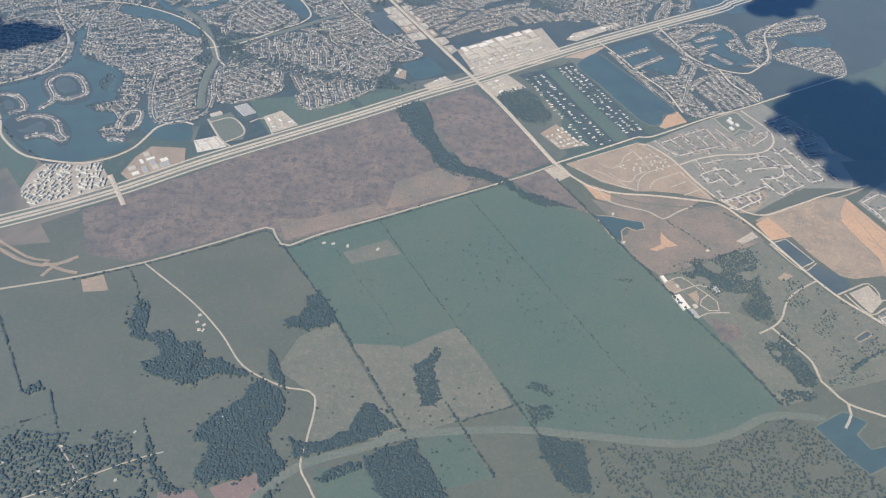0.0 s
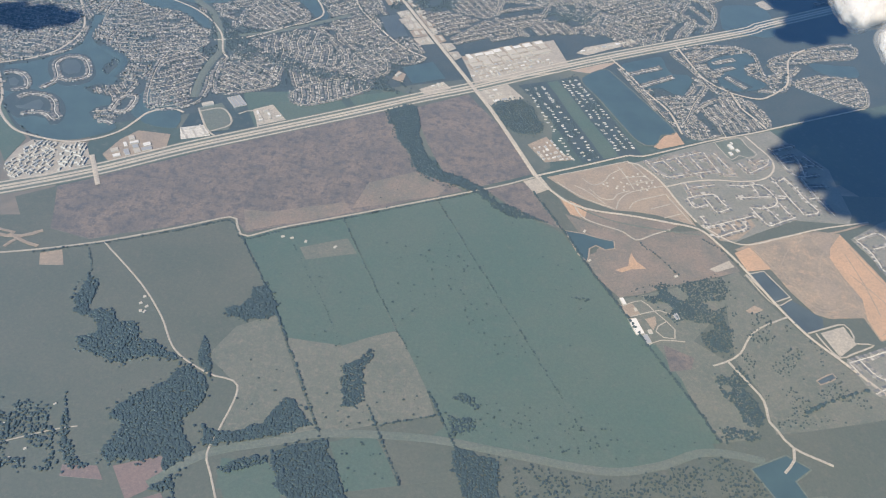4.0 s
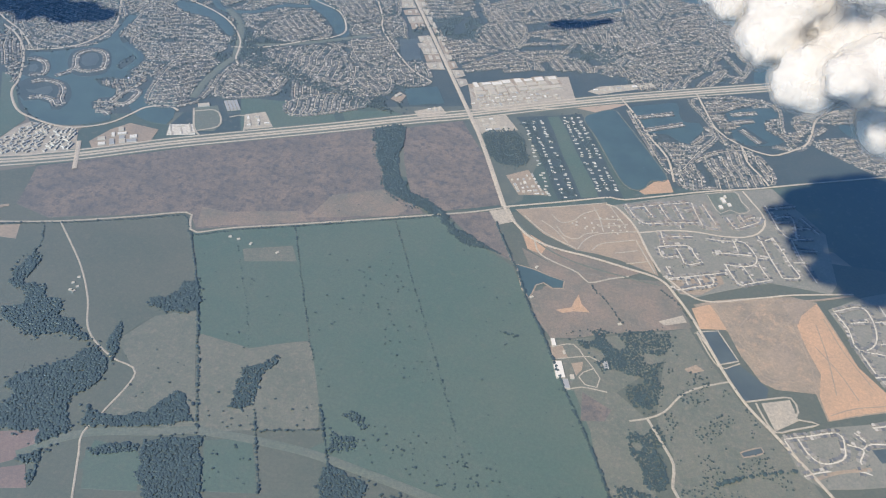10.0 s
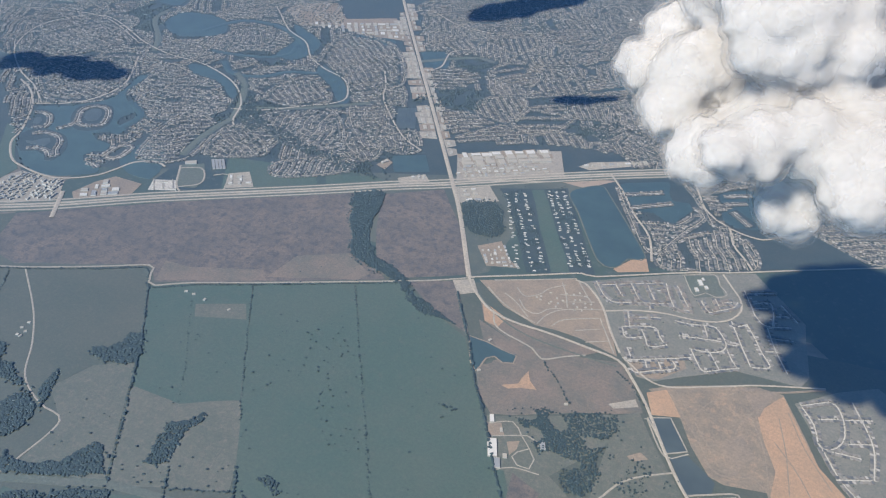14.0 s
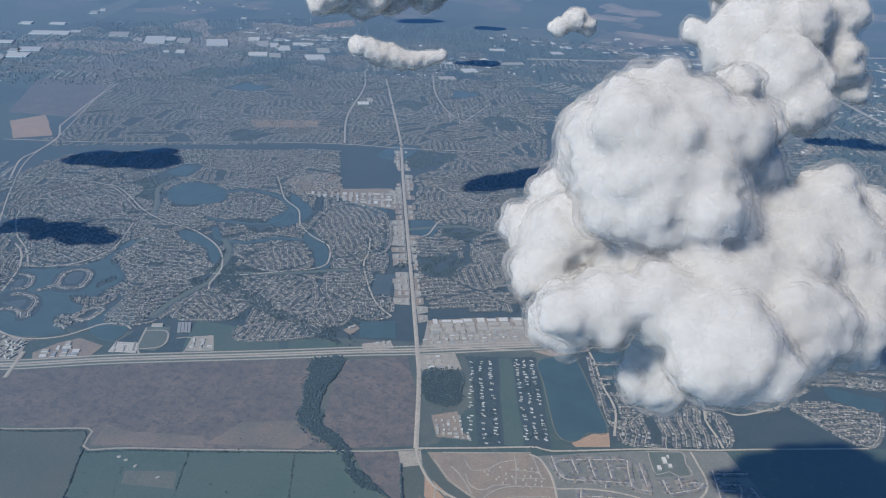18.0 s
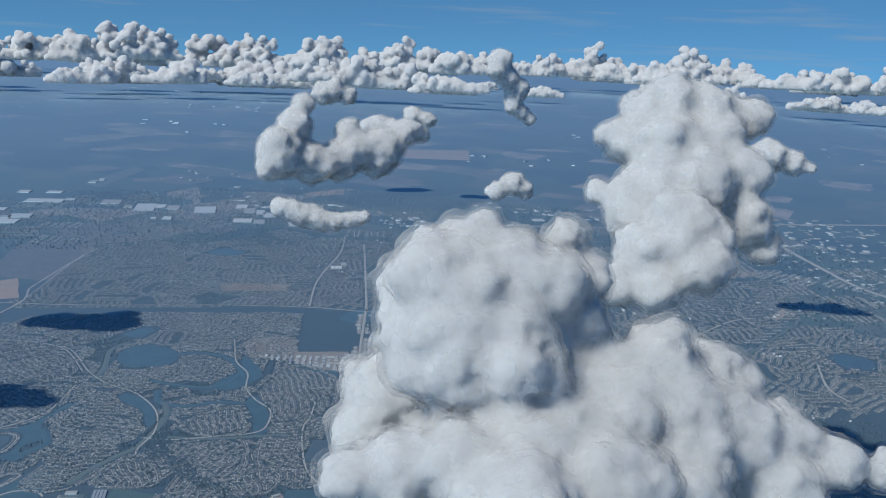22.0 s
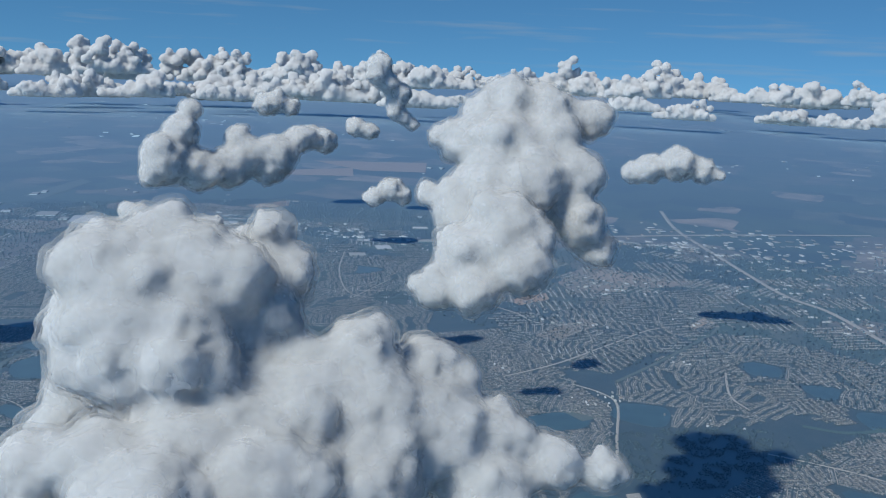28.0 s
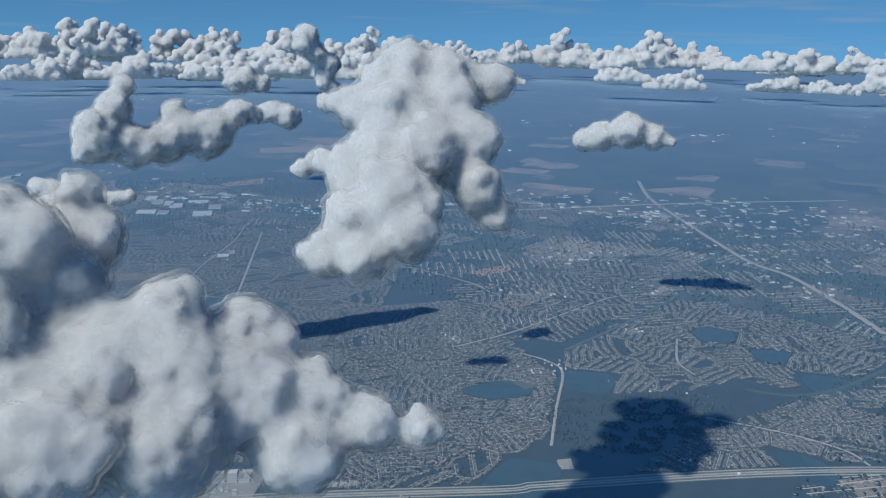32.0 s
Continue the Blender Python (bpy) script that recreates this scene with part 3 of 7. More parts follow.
# ---- the plain ----
def plain_disc():
    bm = bmesh.new()
    rings = [0, 60, 150, 300, 600, 1200, 2400, 4880]
    last = None
    for r in rings[1:]:
        cur = [bm.verts.new((60 + r * math.cos(a), 150 + r * math.sin(a), 0)) for a in np.linspace(0, 2 * math.pi, 96, endpoint=False)]
        if last is None:
            bm.faces.new(cur)
        else:
            for i in range(96):
                bm.faces.new((last[i - 1], last[i], cur[i], cur[i - 1]))
        last = cur
    bmesh.ops.recalc_face_normals(bm, faces=bm.faces[:])
    if bm.faces[0].normal.z < 0:
        bmesh.ops.reverse_faces(bm, faces=bm.faces[:])
    me = bpy.data.meshes.new("ground")
    bm.to_mesh(me)
    bm.free()
    me.materials.append(M_LAND)
    return tagged(new("ground", me), "flat coastal plain of pasture and scrub to the horizon", "ground", kind="structure")


plain_disc()

# fields, from the aircraft outwards
patch("meadow_ground", [(-150, 40), (60, 30), (170, 60), (190, 120), (150, 200), (90, 190), (40, 185), (-60, 150), (-150, 130)], M_MEADOW, 0.008, "grey-green grazed grassland between the fields")
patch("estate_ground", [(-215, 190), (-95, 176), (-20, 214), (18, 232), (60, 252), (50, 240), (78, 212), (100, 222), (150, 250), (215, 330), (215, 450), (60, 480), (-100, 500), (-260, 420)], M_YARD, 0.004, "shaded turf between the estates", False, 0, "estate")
patch("building_site", [(45.0, 171.8), (55.5, 167.5), (68.6, 169.5), (78.7, 172.4), (82.6, 167.6), (86.9, 158.8), (74.3, 152.9), (58.0, 144.6), (53.6, 149.7), (50.0, 157.1), (55.8, 161.3), (49.2, 164.5)], M_REDSCRUB, 0.022, "rough reddish-brown cleared ground")
patch("field", [(-87.7, 129.6), (-81.2, 131.3), (-67.1, 136.7), (-59.6, 140.0), (-46.7, 128.9), (-38.7, 120.2), (-32.6, 111.8), (-43.0, 115.0), (-49.5, 112.7), (-44.2, 112.2), (-33.5, 87.7), (-42.7, 83.8), (-50.1, 92.9), (-63.3, 92.2), (-73.0, 102.0)], M_MEADOW, 0.03, "grey-green grazed meadow with bare streaks")
patch("field", [(-59.5, 139.8), (-34.4, 153.6), (-29.8, 148.0), (-20.7, 134.4), (-15.5, 124.9), (-22.6, 120.6), (-25.7, 112.5), (-24.4, 107.2), (-32.6, 111.8), (-38.7, 120.2), (-46.7, 128.9)], M_MEADOW, 0.03, "grey-green meadow inside a fence")
patch("field", [(-22.4, 120.3), (-15.6, 125.2), (-5.2, 106.9), (0.7, 96.7), (-17.3, 93.7), (-17.6, 105.2), (-25.8, 111.6)], M_DRYGRASS, 0.034, "dry tan pasture with a worn track across it")
patch("field", [(-29.6, 148.1), (-8.4, 159.4), (4.5, 135.8), (10.4, 125.3), (-0.0, 119.1), (-11.5, 119.2), (-20.7, 134.4)], M_PASTURE, 0.034, "smooth blue-green pasture between fences")
patch("field", [(-11.4, 118.9), (10.6, 125.0), (15.0, 118.6), (19.2, 110.8), (21.4, 105.0), (1.2, 96.8)], M_DRYGRASS, 0.032, "thin tan pasture with scattered brush")
patch("field", [(-8.2, 159.5), (12.9, 171.0), (25.4, 149.2), (36.8, 129.5), (45.6, 114.1), (52.7, 100.3), (45.1, 99.4), (25.9, 99.2), (19.2, 110.8), (13.9, 119.8), (4.5, 135.8)], M_PASTURE, 0.034, "wide smooth green pasture dotted with trees")
patch("field", [(13.1, 171.1), (23.8, 176.8), (34.3, 169.6), (44.5, 164.5), (56.2, 144.2), (63.8, 130.8), (71.2, 118.5), (76.6, 108.3), (52.9, 100.4), (45.6, 114.1), (36.8, 129.5), (25.4, 149.2)], M_PASTURE, 0.034, "wide smooth green pasture beside a hedge")
patch("field", [(20.5, 99.0), (53.3, 97.4), (75.6, 105.8), (70.5, 122.6), (59.4, 142.5)], M_PASTURE, 0.03, "green pasture running down to a grass track")
patch("field", [(-15.3, 88.6), (-7.1, 89.6), (-1.6, 83.2), (-14.6, 82.6)], M_PASTURE, 0.034, "small green paddock among woods")
patch("field", [(-15.6, 86.2), (-6.7, 89.2), (-2.5, 81.9), (-11.5, 78.9)], M_PASTURE, 0.038, "small pale-green paddock among woods")
patch("field", [(3.0, 95.4), (11.0, 98.8), (17.3, 88.5), (8.0, 85.4)], M_PASTURE, 0.034, "green paddock with scattered trees")
patch("field", [(11.8, 98.4), (19.2, 99.3), (25.8, 97.9), (28.9, 92.4), (17.3, 88.5)], M_MEADOW, 0.034, "grey-green paddock beside a fence")
patch("field", [(-34.0, 83.8), (-25.8, 87.5), (-23.2, 82.6), (-28.9, 77.6)], M_REDSOIL, 0.036, "ploughed red-brown soil")
patch("field", [(-42.4, 82.6), (-36.7, 83.5), (-34.6, 80.8), (-41.9, 80.4)], M_REDSOIL, 0.036, "ploughed red-brown soil")
patch("field", [(-28.5, 77.1), (-23.3, 80.1), (-20.2, 76.0), (-26.2, 74.0)], M_REDSOIL, 0.036, "bare red-brown soil")
patch("field", [(-15.8, 147.0), (-5.6, 152.1), (-2.5, 147.2), (-13.3, 143.3)], M_DRYGRASS, 0.042, "dry tan farmyard paddock")

# brown scrub land south of the highway
patch("scrub_field", [(-78.5, 156.8), (-53.5, 175.4), (-35.4, 188.4), (-6.4, 207.7), (2.7, 190.6), (10.1, 182.6), (18.9, 175.7), (-6.2, 161.4), (-29.2, 149.3), (-34.1, 154.4), (-63.0, 140.1), (-73.4, 141.9)], M_SCRUB, 0.034, "rough purple-brown scrub with dark burnt patches")
patch("scrub_field", [(-6.9, 163.1), (-5.3, 174.1), (6.0, 181.0), (14.4, 176.0), (13.2, 172.6)], M_REDSCRUB, 0.04, "reddish dry scrub")
patch("scrub_field", [(-29.5, 149.9), (-32.4, 157.5), (-25.3, 157.8), (-9.2, 165.1), (-6.4, 161.8)], M_REDSCRUB, 0.04, "reddish dry scrub")
patch("scrub_field", [(1.3, 211.1), (15.2, 221.6), (25.2, 208.2), (36.8, 187.1), (23.3, 178.6), (13.1, 182.4), (6.9, 195.1)], M_SCRUB, 0.034, "brown scrub scored by old tracks")
patch("field", [(-86.5, 151.1), (-78.5, 156.8), (-73.4, 141.9), (-76.9, 138.3)], M_MEADOW, 0.034, "grey-green waste ground beside the highway")
patch("field", [(24.2, 177.8), (34.7, 183.0), (44.9, 165.8), (34.3, 169.6)], M_SCRUB, 0.036, "grey-brown rough pasture")

# building land
patch("building_site", [(40.0, 186.1), (61.4, 198.0), (67.8, 194.5), (72.7, 185.4), (77.5, 174.1), (68.4, 176.0), (62.8, 176.5), (57.4, 176.0), (48.7, 179.3)], M_TAN, 0.04, "graded tan earth with new streets")
patch("building_site", [(42.9, 178.7), (53.0, 174.3), (61.2, 174.6), (73.6, 173.5), (68.7, 169.1), (55.5, 167.5), (46.4, 171.9)], M_REDSCRUB, 0.036, "rough reddish earth beside a curving road")
patch("building_site", [(43.3, 178.9), (50.7, 175.3), (50.0, 171.4), (46.4, 171.9)], M_ORANGE, 0.044, "bare orange earth")
patch("building_site", [(52.6, 157.1), (55.0, 162.0), (62.6, 164.8), (66.7, 158.2), (70.0, 151.8), (57.9, 145.3)], M_REDSCRUB, 0.04, "red-brown cleared ground", True)
patch("building_site", [(67.8, 165.7), (78.4, 171.6), (82.6, 167.0), (86.2, 159.1), (73.6, 153.4)], M_REDSCRUB, 0.04, "red-brown cleared ground")
patch("building_site", [(79.4, 158.5), (84.6, 162.3), (85.6, 160.2), (80.7, 157.5)], M_LOT, 0.046, "pale graded pad")
patch("building_site", [(57.0, 153.5), (60.0, 155.6), (60.3, 158.5), (60.8, 160.3), (62.0, 157.6), (64.3, 155.6), (60.9, 154.6), (58.7, 153.1)], M_ORANGE, 0.056, "pale reddish scraped ground")
patch("building_site", [(86.4, 165.5), (90.2, 168.4), (92.0, 165.4), (94.2, 161.3), (88.6, 159.2)], M_ORANGE, 0.042, "bare orange earth pad")
patch("building_site", [(86.6, 166.9), (91.2, 170.0), (108.1, 178.1), (114.0, 178.4), (122.0, 159.9), (130.0, 151.9), (129.1, 149.9), (115.3, 141.8), (113.0, 148.6), (105.1, 147.2), (102.2, 147.9), (97.7, 154.3), (94.3, 160.8)], M_SPOIL, 0.04, "broad churned-up brown earthworks")
patch("building_site", [(109.0, 169.9), (114.0, 178.0), (117.8, 168.6), (122.0, 159.9), (129.8, 151.8), (128.9, 150.2), (115.5, 142.2), (113.7, 148.2), (114.1, 154.8), (111.5, 162.2)], M_ORANGE, 0.054, "wide bare orange earthworks with vehicle tracks")
patch("building_site", [(102.9, 156.6), (104.2, 160.0), (107.4, 162.5), (108.2, 160.7), (110.1, 156.7), (108.2, 154.2), (107.1, 150.7), (104.6, 150.3), (104.8, 153.7)], M_TAN, 0.056, "low silty basin inside the earthworks")
patch("building_site", [(105.9, 174.7), (112.5, 178.5), (110.4, 171.9), (109.6, 168.7)], M_TAN, 0.057, "pale scraped earth")
for k, pts in enumerate(([(90.6, 168.1), (94.7, 162.0), (99.1, 155.8), (102.6, 149.7), (106.0, 149.6), (109.9, 151.3), (113.0, 149.1)], [(91.7, 169.1), (96.8, 162.0), (100.8, 155.7), (103.6, 151.1)], [(87.2, 167.0), (100.3, 173.8), (112.5, 178.5), (122.3, 184.2)], [(108.2, 168.0), (111.7, 158.8), (113.3, 149.6)], [(105.6, 161.7), (107.0, 167.5), (109.4, 171.4)], [(96.7, 162.9), (99.5, 168.9), (104.0, 174.3)])):
    road("haul_track", pts, (0.5, 0.3, 0.5, 0.3)[k % 4], M_TAN, 0.075, "worn haul track over bare earth")
for k, pts in enumerate(([(115.2, 173.1), (119.1, 163.8), (124.8, 154.6)], [(113.2, 163.0), (118.1, 156.5), (121.6, 150.0)], [(115.8, 143.7), (120.5, 147.3), (128.1, 151.0)], [(113.5, 170.4), (115.7, 160.6), (117.2, 149.7)])):
    road("haul_track", pts, 0.22, M_TAN, 0.078, "faint wheel track over orange earth")
patch("building_site", [(102.4, 142.0), (107.7, 145.2), (109.6, 140.0), (105.0, 135.6)], M_LOT, 0.05, "square pale concrete pad")
patch("building_site", [(33.7, 183.1), (38.4, 185.9), (41.1, 181.4), (37.1, 178.2)], M_LOT, 0.05, "white gravel lot at the road bend")
patch("lot", [(33.9, 200.0), (39.2, 204.8), (43.6, 198.1), (47.1, 195.5), (39.4, 192.5)], M_TAN, 0.045, "tan yard of a works depot")
patch("field", [(73.8, 134.3), (86.5, 154.0), (81.5, 155.9), (58.1, 143.9), (63.8, 130.8), (71.7, 118.7), (77.1, 108.4), (84.6, 110.9), (81.1, 129.1)], M_DRYGRASS, 0.028, "grey-green rough pasture with thickets")
patch("field", [(67.1, 132.0), (73.2, 129.4), (72.4, 126.2), (68.2, 124.7)], M_SCRUB, 0.036, "brown bare paddock")
patch("field", [(82.1, 156.1), (86.3, 158.5), (93.9, 146.2), (98.6, 140.5), (110.2, 128.3), (114.9, 121.0), (88.0, 112.1), (86.4, 122.3), (82.1, 130.2)], M_DRYGRASS, 0.03, "dry pasture with low brush")
patch("lot", [(86.3, 145.5), (88.6, 147.7), (90.4, 146.6), (87.5, 144.5)], M_TAN, 0.044, "small sandy patch")

# ---- water ----
pond([(48.5, 237.5), (51.7, 243.0), (56.1, 246.2), (59.5, 242.0), (68.5, 227.8), (75.5, 215.5), (71.4, 212.8), (70.3, 209.0), (68.2, 206.8), (64.5, 208.4), (59.2, 217.7), (53.7, 228.3)], M_LAKE, "long blue-grey borrow lake with grassy banks", True, M_DRYGRASS)
patch("sand", [(69.0, 206.6), (72.2, 212.5), (75.8, 215.4), (77.7, 209.9), (70.5, 205.8)], M_ORANGE, 0.05, "bare sandy spit at the end of the lake")
pond([(45.2, 165.4), (49.7, 165.2), (53.3, 164.3), (57.1, 163.8), (57.3, 161.2), (55.0, 160.3), (52.7, 161.4), (51.2, 159.9), (51.0, 157.1), (50.6, 155.2), (48.5, 157.5)], M_LAKE, "shallow blue-grey pond in a pasture", False, M_TAN)
pond([(88.0, 158.2), (92.4, 160.2), (97.2, 152.4), (93.5, 150.0)], M_WATER, "grey-green square retention pond", False, M_LOT)
pond([(94.1, 149.3), (97.6, 151.2), (101.3, 148.5), (103.6, 146.6), (103.4, 143.3), (98.9, 141.4)], M_WATER, "grey-green retention pond", False)
pond([(98.6, 127.7), (102.4, 130.4), (103.0, 129.3), (99.2, 126.8)], M_WATER, "small dark pond with pale banks", True, M_TAN)
pond([(81.8, 103.2), (89.0, 107.5), (93.3, 105.0), (89.9, 101.8), (91.6, 98.5), (95.0, 99.4), (97.7, 96.9), (89.4, 92.7), (86.2, 96.1)], M_LAKE, "deep blue farm lake with a pier", False, M_VERGE)
pond([(-113.6, 199.3), (-111.1, 192.3), (-105.8, 184.8), (-99.9, 179.3), (-93.3, 175.6), (-87.7, 174.8), (-82.0, 176.5), (-77.7, 179.7), (-74.9, 183.0), (-78.3, 186.1), (-82.6, 185.7), (-85.0, 188.6), (-84.0, 191.7), (-81.0, 193.6), (-82.5, 197.1), (-88.1, 197.6), (-91.3, 199.8), (-89.0, 202.6), (-84.5, 203.4), (-84.6, 206.9), (-89.6, 208.6), (-91.3, 212.8), (-89.9, 216.9), (-92.7, 220.2), (-97.7, 223.3), (-102.0, 228.2), (-102.8, 234.9), (-103.4, 241.9), (-106.3, 240.6), (-103.8, 230.9), (-103.0, 221.0), (-107.7, 213.7), (-113.8, 208.3), (-117.9, 205.8)], M_LAKE, "blue-grey community lake between the houses")
patch("peninsula", [(-105.3, 206.5), (-107.2, 212.3), (-104.1, 216.5), (-98.6, 217.2), (-94.7, 213.3), (-91.3, 207.1), (-91.8, 202.5), (-96.4, 199.5), (-101.1, 201.5)], M_YARD, 0.085, "round peninsula of houses in the lake", True, 0, "land")
pond([(-102.7, 209.9), (-103.0, 213.0), (-100.3, 213.7), (-97.2, 210.7), (-96.2, 207.3), (-98.5, 205.6), (-100.9, 206.9)], M_WATER, "small dark pond inside a ring of houses", z=0.105)
patch("peninsula", [(-118.7, 203.1), (-115.6, 205.3), (-110.1, 204.1), (-106.5, 200.0), (-105.3, 196.1), (-102.8, 195.7), (-106.0, 194.4), (-111.4, 193.6)], M_YARD, 0.085, "peninsula of houses in the lake", True, 0, "land")
pond([(-113.3, 199.4), (-112.4, 200.9), (-110.1, 199.2), (-109.6, 196.9), (-111.4, 196.5)], M_WATER, "small dark pond inside a ring of houses", z=0.105)
patch("peninsula", [(-109.5, 190.1), (-107.8, 194.4), (-102.8, 195.7), (-97.5, 195.1), (-92.8, 190.8), (-90.4, 185.7), (-90.4, 181.5), (-92.1, 180.8), (-94.8, 183.3), (-98.4, 183.8), (-101.7, 181.8), (-105.8, 184.8)], M_YARD, 0.085, "peninsula of houses round an inlet", True, 0, "land")
pond([(-105.3, 187.3), (-103.2, 187.9), (-102.0, 190.1), (-100.4, 191.8), (-98.3, 189.9), (-98.0, 187.3), (-101.2, 186.7), (-103.8, 186.3)], M_WATER, "small dark pond inside a ring of houses", z=0.105)
pond([(-56.5, 280.3), (-44.9, 272.6), (-35.1, 259.5), (-37.2, 255.6), (-46.2, 266.1), (-56.3, 274.4)], M_LAKE, "curving green canal round an estate")
pond([(-97.6, 257.4), (-84.3, 256.8), (-72.0, 247.4), (-69.3, 241.0), (-81.3, 249.9), (-92.6, 251.5)], M_LAKE, "curving green canal round an estate")
pond([(-129.7, 285.2), (-128.7, 297.8), (-112.3, 299.0), (-104.2, 286.8), (-112.2, 278.0), (-119.6, 276.8)], M_LAKE, "green canal between estates")
pond([(-86.4, 309.7), (-68.7, 299.1), (-66.0, 287.1), (-69.1, 278.7), (-76.7, 280.3), (-77.7, 296.8)], M_LAKE, "green canal between estates")
pond([(60.9, 250.0), (67.7, 254.9), (73.9, 258.2), (75.0, 252.8), (77.0, 248.0), (81.5, 249.1), (83.0, 246.0), (80.7, 239.7), (79.2, 235.8), (76.4, 236.3), (73.3, 238.7), (67.9, 237.5), (65.5, 241.6), (63.1, 245.5)], M_LAKE, "blue community lake with finger bays")
patch("peninsula", [(61.8, 244.6), (73.2, 252.8), (74.1, 250.0), (63.3, 243.2)], M_YARD, 0.075, "narrow finger of land with houses in the lake", False, 0, "land")
patch("peninsula", [(65.8, 239.0), (76.3, 247.7), (77.5, 245.1), (66.9, 237.2)], M_YARD, 0.075, "narrow finger of land with houses in the lake", False, 0, "land")
pond([(88.8, 258.1), (91.6, 261.8), (98.5, 266.1), (102.8, 267.1), (104.2, 262.9), (100.7, 259.0), (100.4, 253.6), (104.3, 250.5), (106.4, 249.0), (103.4, 245.5), (99.3, 243.2), (95.0, 242.4), (92.0, 244.2), (91.1, 248.5), (93.8, 253.1), (90.1, 254.4)], M_LAKE, "blue community lake with finger bays")
patch("peninsula", [(89.6, 258.5), (97.5, 263.5), (98.5, 261.7), (91.7, 257.5)], M_YARD, 0.075, "narrow finger of land with houses in the lake", False, 0, "land")
patch("peninsula", [(90.4, 253.8), (96.6, 258.8), (97.3, 255.9), (91.8, 252.6)], M_YARD, 0.075, "narrow finger of land with houses in the lake", False, 0, "land")
patch("peninsula", [(92.4, 249.1), (94.8, 252.4), (98.5, 248.8), (101.5, 246.0), (98.5, 242.9), (96.1, 245.8)], M_YARD, 0.075, "narrow finger of land with houses in the lake", False, 0, "land")
pond([(122.4, 266.0), (130.8, 266.6), (137.2, 267.1), (136.4, 260.3), (125.3, 260.2)], M_LAKE, "blue community lake")
pond([(-31.1, 310.8), (-23.6, 315.5), (-18.9, 310.6), (-16.7, 301.1), (-23.8, 297.9)], M_LAKE, "square green retention pond", False)
pond([(-6.2, 232.2), (2.5, 237.7), (7.7, 228.9), (-1.3, 223.5)], M_LAKE, "square green retention pond", False)
pond([(-18.7, 262.6), (-13.0, 266.0), (-7.4, 252.0), (-12.7, 249.0)], M_WATER, "dark square pond behind shops", False)
pond([(63.5, 341.7), (71.2, 354.8), (83.1, 358.4), (85.0, 347.8), (73.8, 338.3)], M_LAKE, "green lake among the estates")
patch("field", [(-118.0, 193.0), (-113.1, 191.4), (-101.5, 179.3), (-95.0, 174.0), (-95.7, 163.3)], M_PASTURE, 0.05, "dark green sports field")
patch("field", [(-35.5, 211.2), (-21.6, 211.8), (-16.6, 205.5), (-27.9, 197.8), (-38.8, 190.4), (-48.1, 207.8)], M_PASTURE, 0.04, "open green field beside the highway")
patch("field", [(-18.6, 213.0), (-4.9, 218.6), (0.8, 216.8), (-14.3, 206.2)], M_PASTURE, 0.04, "open green field beside the highway")

# ---- roads ----
HWY = [(-95.9, 151.0), (-89.2, 154.7), (-73.2, 164.6), (-55.1, 178.2), (-37.8, 189.9), (-16.8, 203.9), (2.4, 217.2), (15.5, 225.5), (35.0, 239.3), (57.2, 254.3), (82.6, 270.2), (105.8, 284.6), (117.4, 294.2), (199.3, 347.4)]
HWY = [(HWY[0][0] - 150, HWY[0][1] - 72)] + HWY + [(HWY[-1][0] + 150, HWY[-1][1] + 70)]
hwy_line = curve_through(HWY, False, 4.0)
hd = np.gradient(hwy_line, axis=0)
hd /= np.linalg.norm(hd, axis=1)[:, None]
hn = np.stack((-hd[:, 1], hd[:, 0]), 1)
v, f = strip(hwy_line, 5.6, 0.055)
tagged(new("highway_verge", tri_mesh("highway_verge", v, f, [M_VERGE])), "grassed right of way of the highway", "verge", kind="structure")
mark(hwy_line, 2.9, 3)
for off, w in ((-2.2, 0.45), (-0.6, 0.75), (0.6, 0.75), (2.2, 0.45)):
    v, f = strip(hwy_line + hn * off, w, 0.10)
    tagged(new("highway", tri_mesh("highway", v, f, [M_ROAD])), "pale concrete carriageway of the divided highway", "road", kind="structure")

ARTERIAL = [(37.0, 186.1), (24.0, 212.4), (16.1, 226.4), (-0.9, 255.7), (-21.2, 290.4), (-54.3, 347.1), (-77.7, 388.2)]
road("avenue", ARTERIAL + [(-84.2, 399.2), (-153.9, 507.2)], 1.15, M_ROAD, 0.115, "broad pale avenue lined with shops")
road("avenue", [(37.0, 186.1), (41.0, 180.9), (46.3, 176.4), (52.9, 174.7), (61.2, 174.6), (70.9, 173.8), (78.3, 172.7), (82.6, 168.0), (87.4, 160.8), (93.9, 148.7), (99.1, 140.7), (105.1, 134.4), (111.2, 128.0), (116.9, 121.7)], 0.6, M_ROAD, 0.115, "pale two-lane road curving past building land")
road("farm_road", [(-87.7, 129.6), (-73.8, 134.2), (-59.7, 140.1), (-45.4, 147.8), (-34.7, 154.0), (-32.4, 152.0), (-30.5, 148.6), (-28.5, 148.2), (-21.5, 152.9), (-6.1, 161.0), (13.5, 171.7), (28.8, 180.2), (38.4, 186.6)], 0.45, M_GRAVEL, 0.10, "pale farm road with a hedge")
road("gravel_track", [(-59.5, 139.8), (-46.7, 128.9), (-38.7, 120.2), (-32.6, 111.8), (-24.4, 107.2), (-17.6, 105.2), (-17.8, 94.5), (-18.3, 89.1), (-16.2, 85.0), (-12.7, 78.5), (-10.1, 73.8)], 0.32, M_GRAVEL, 0.10, "winding white gravel track")
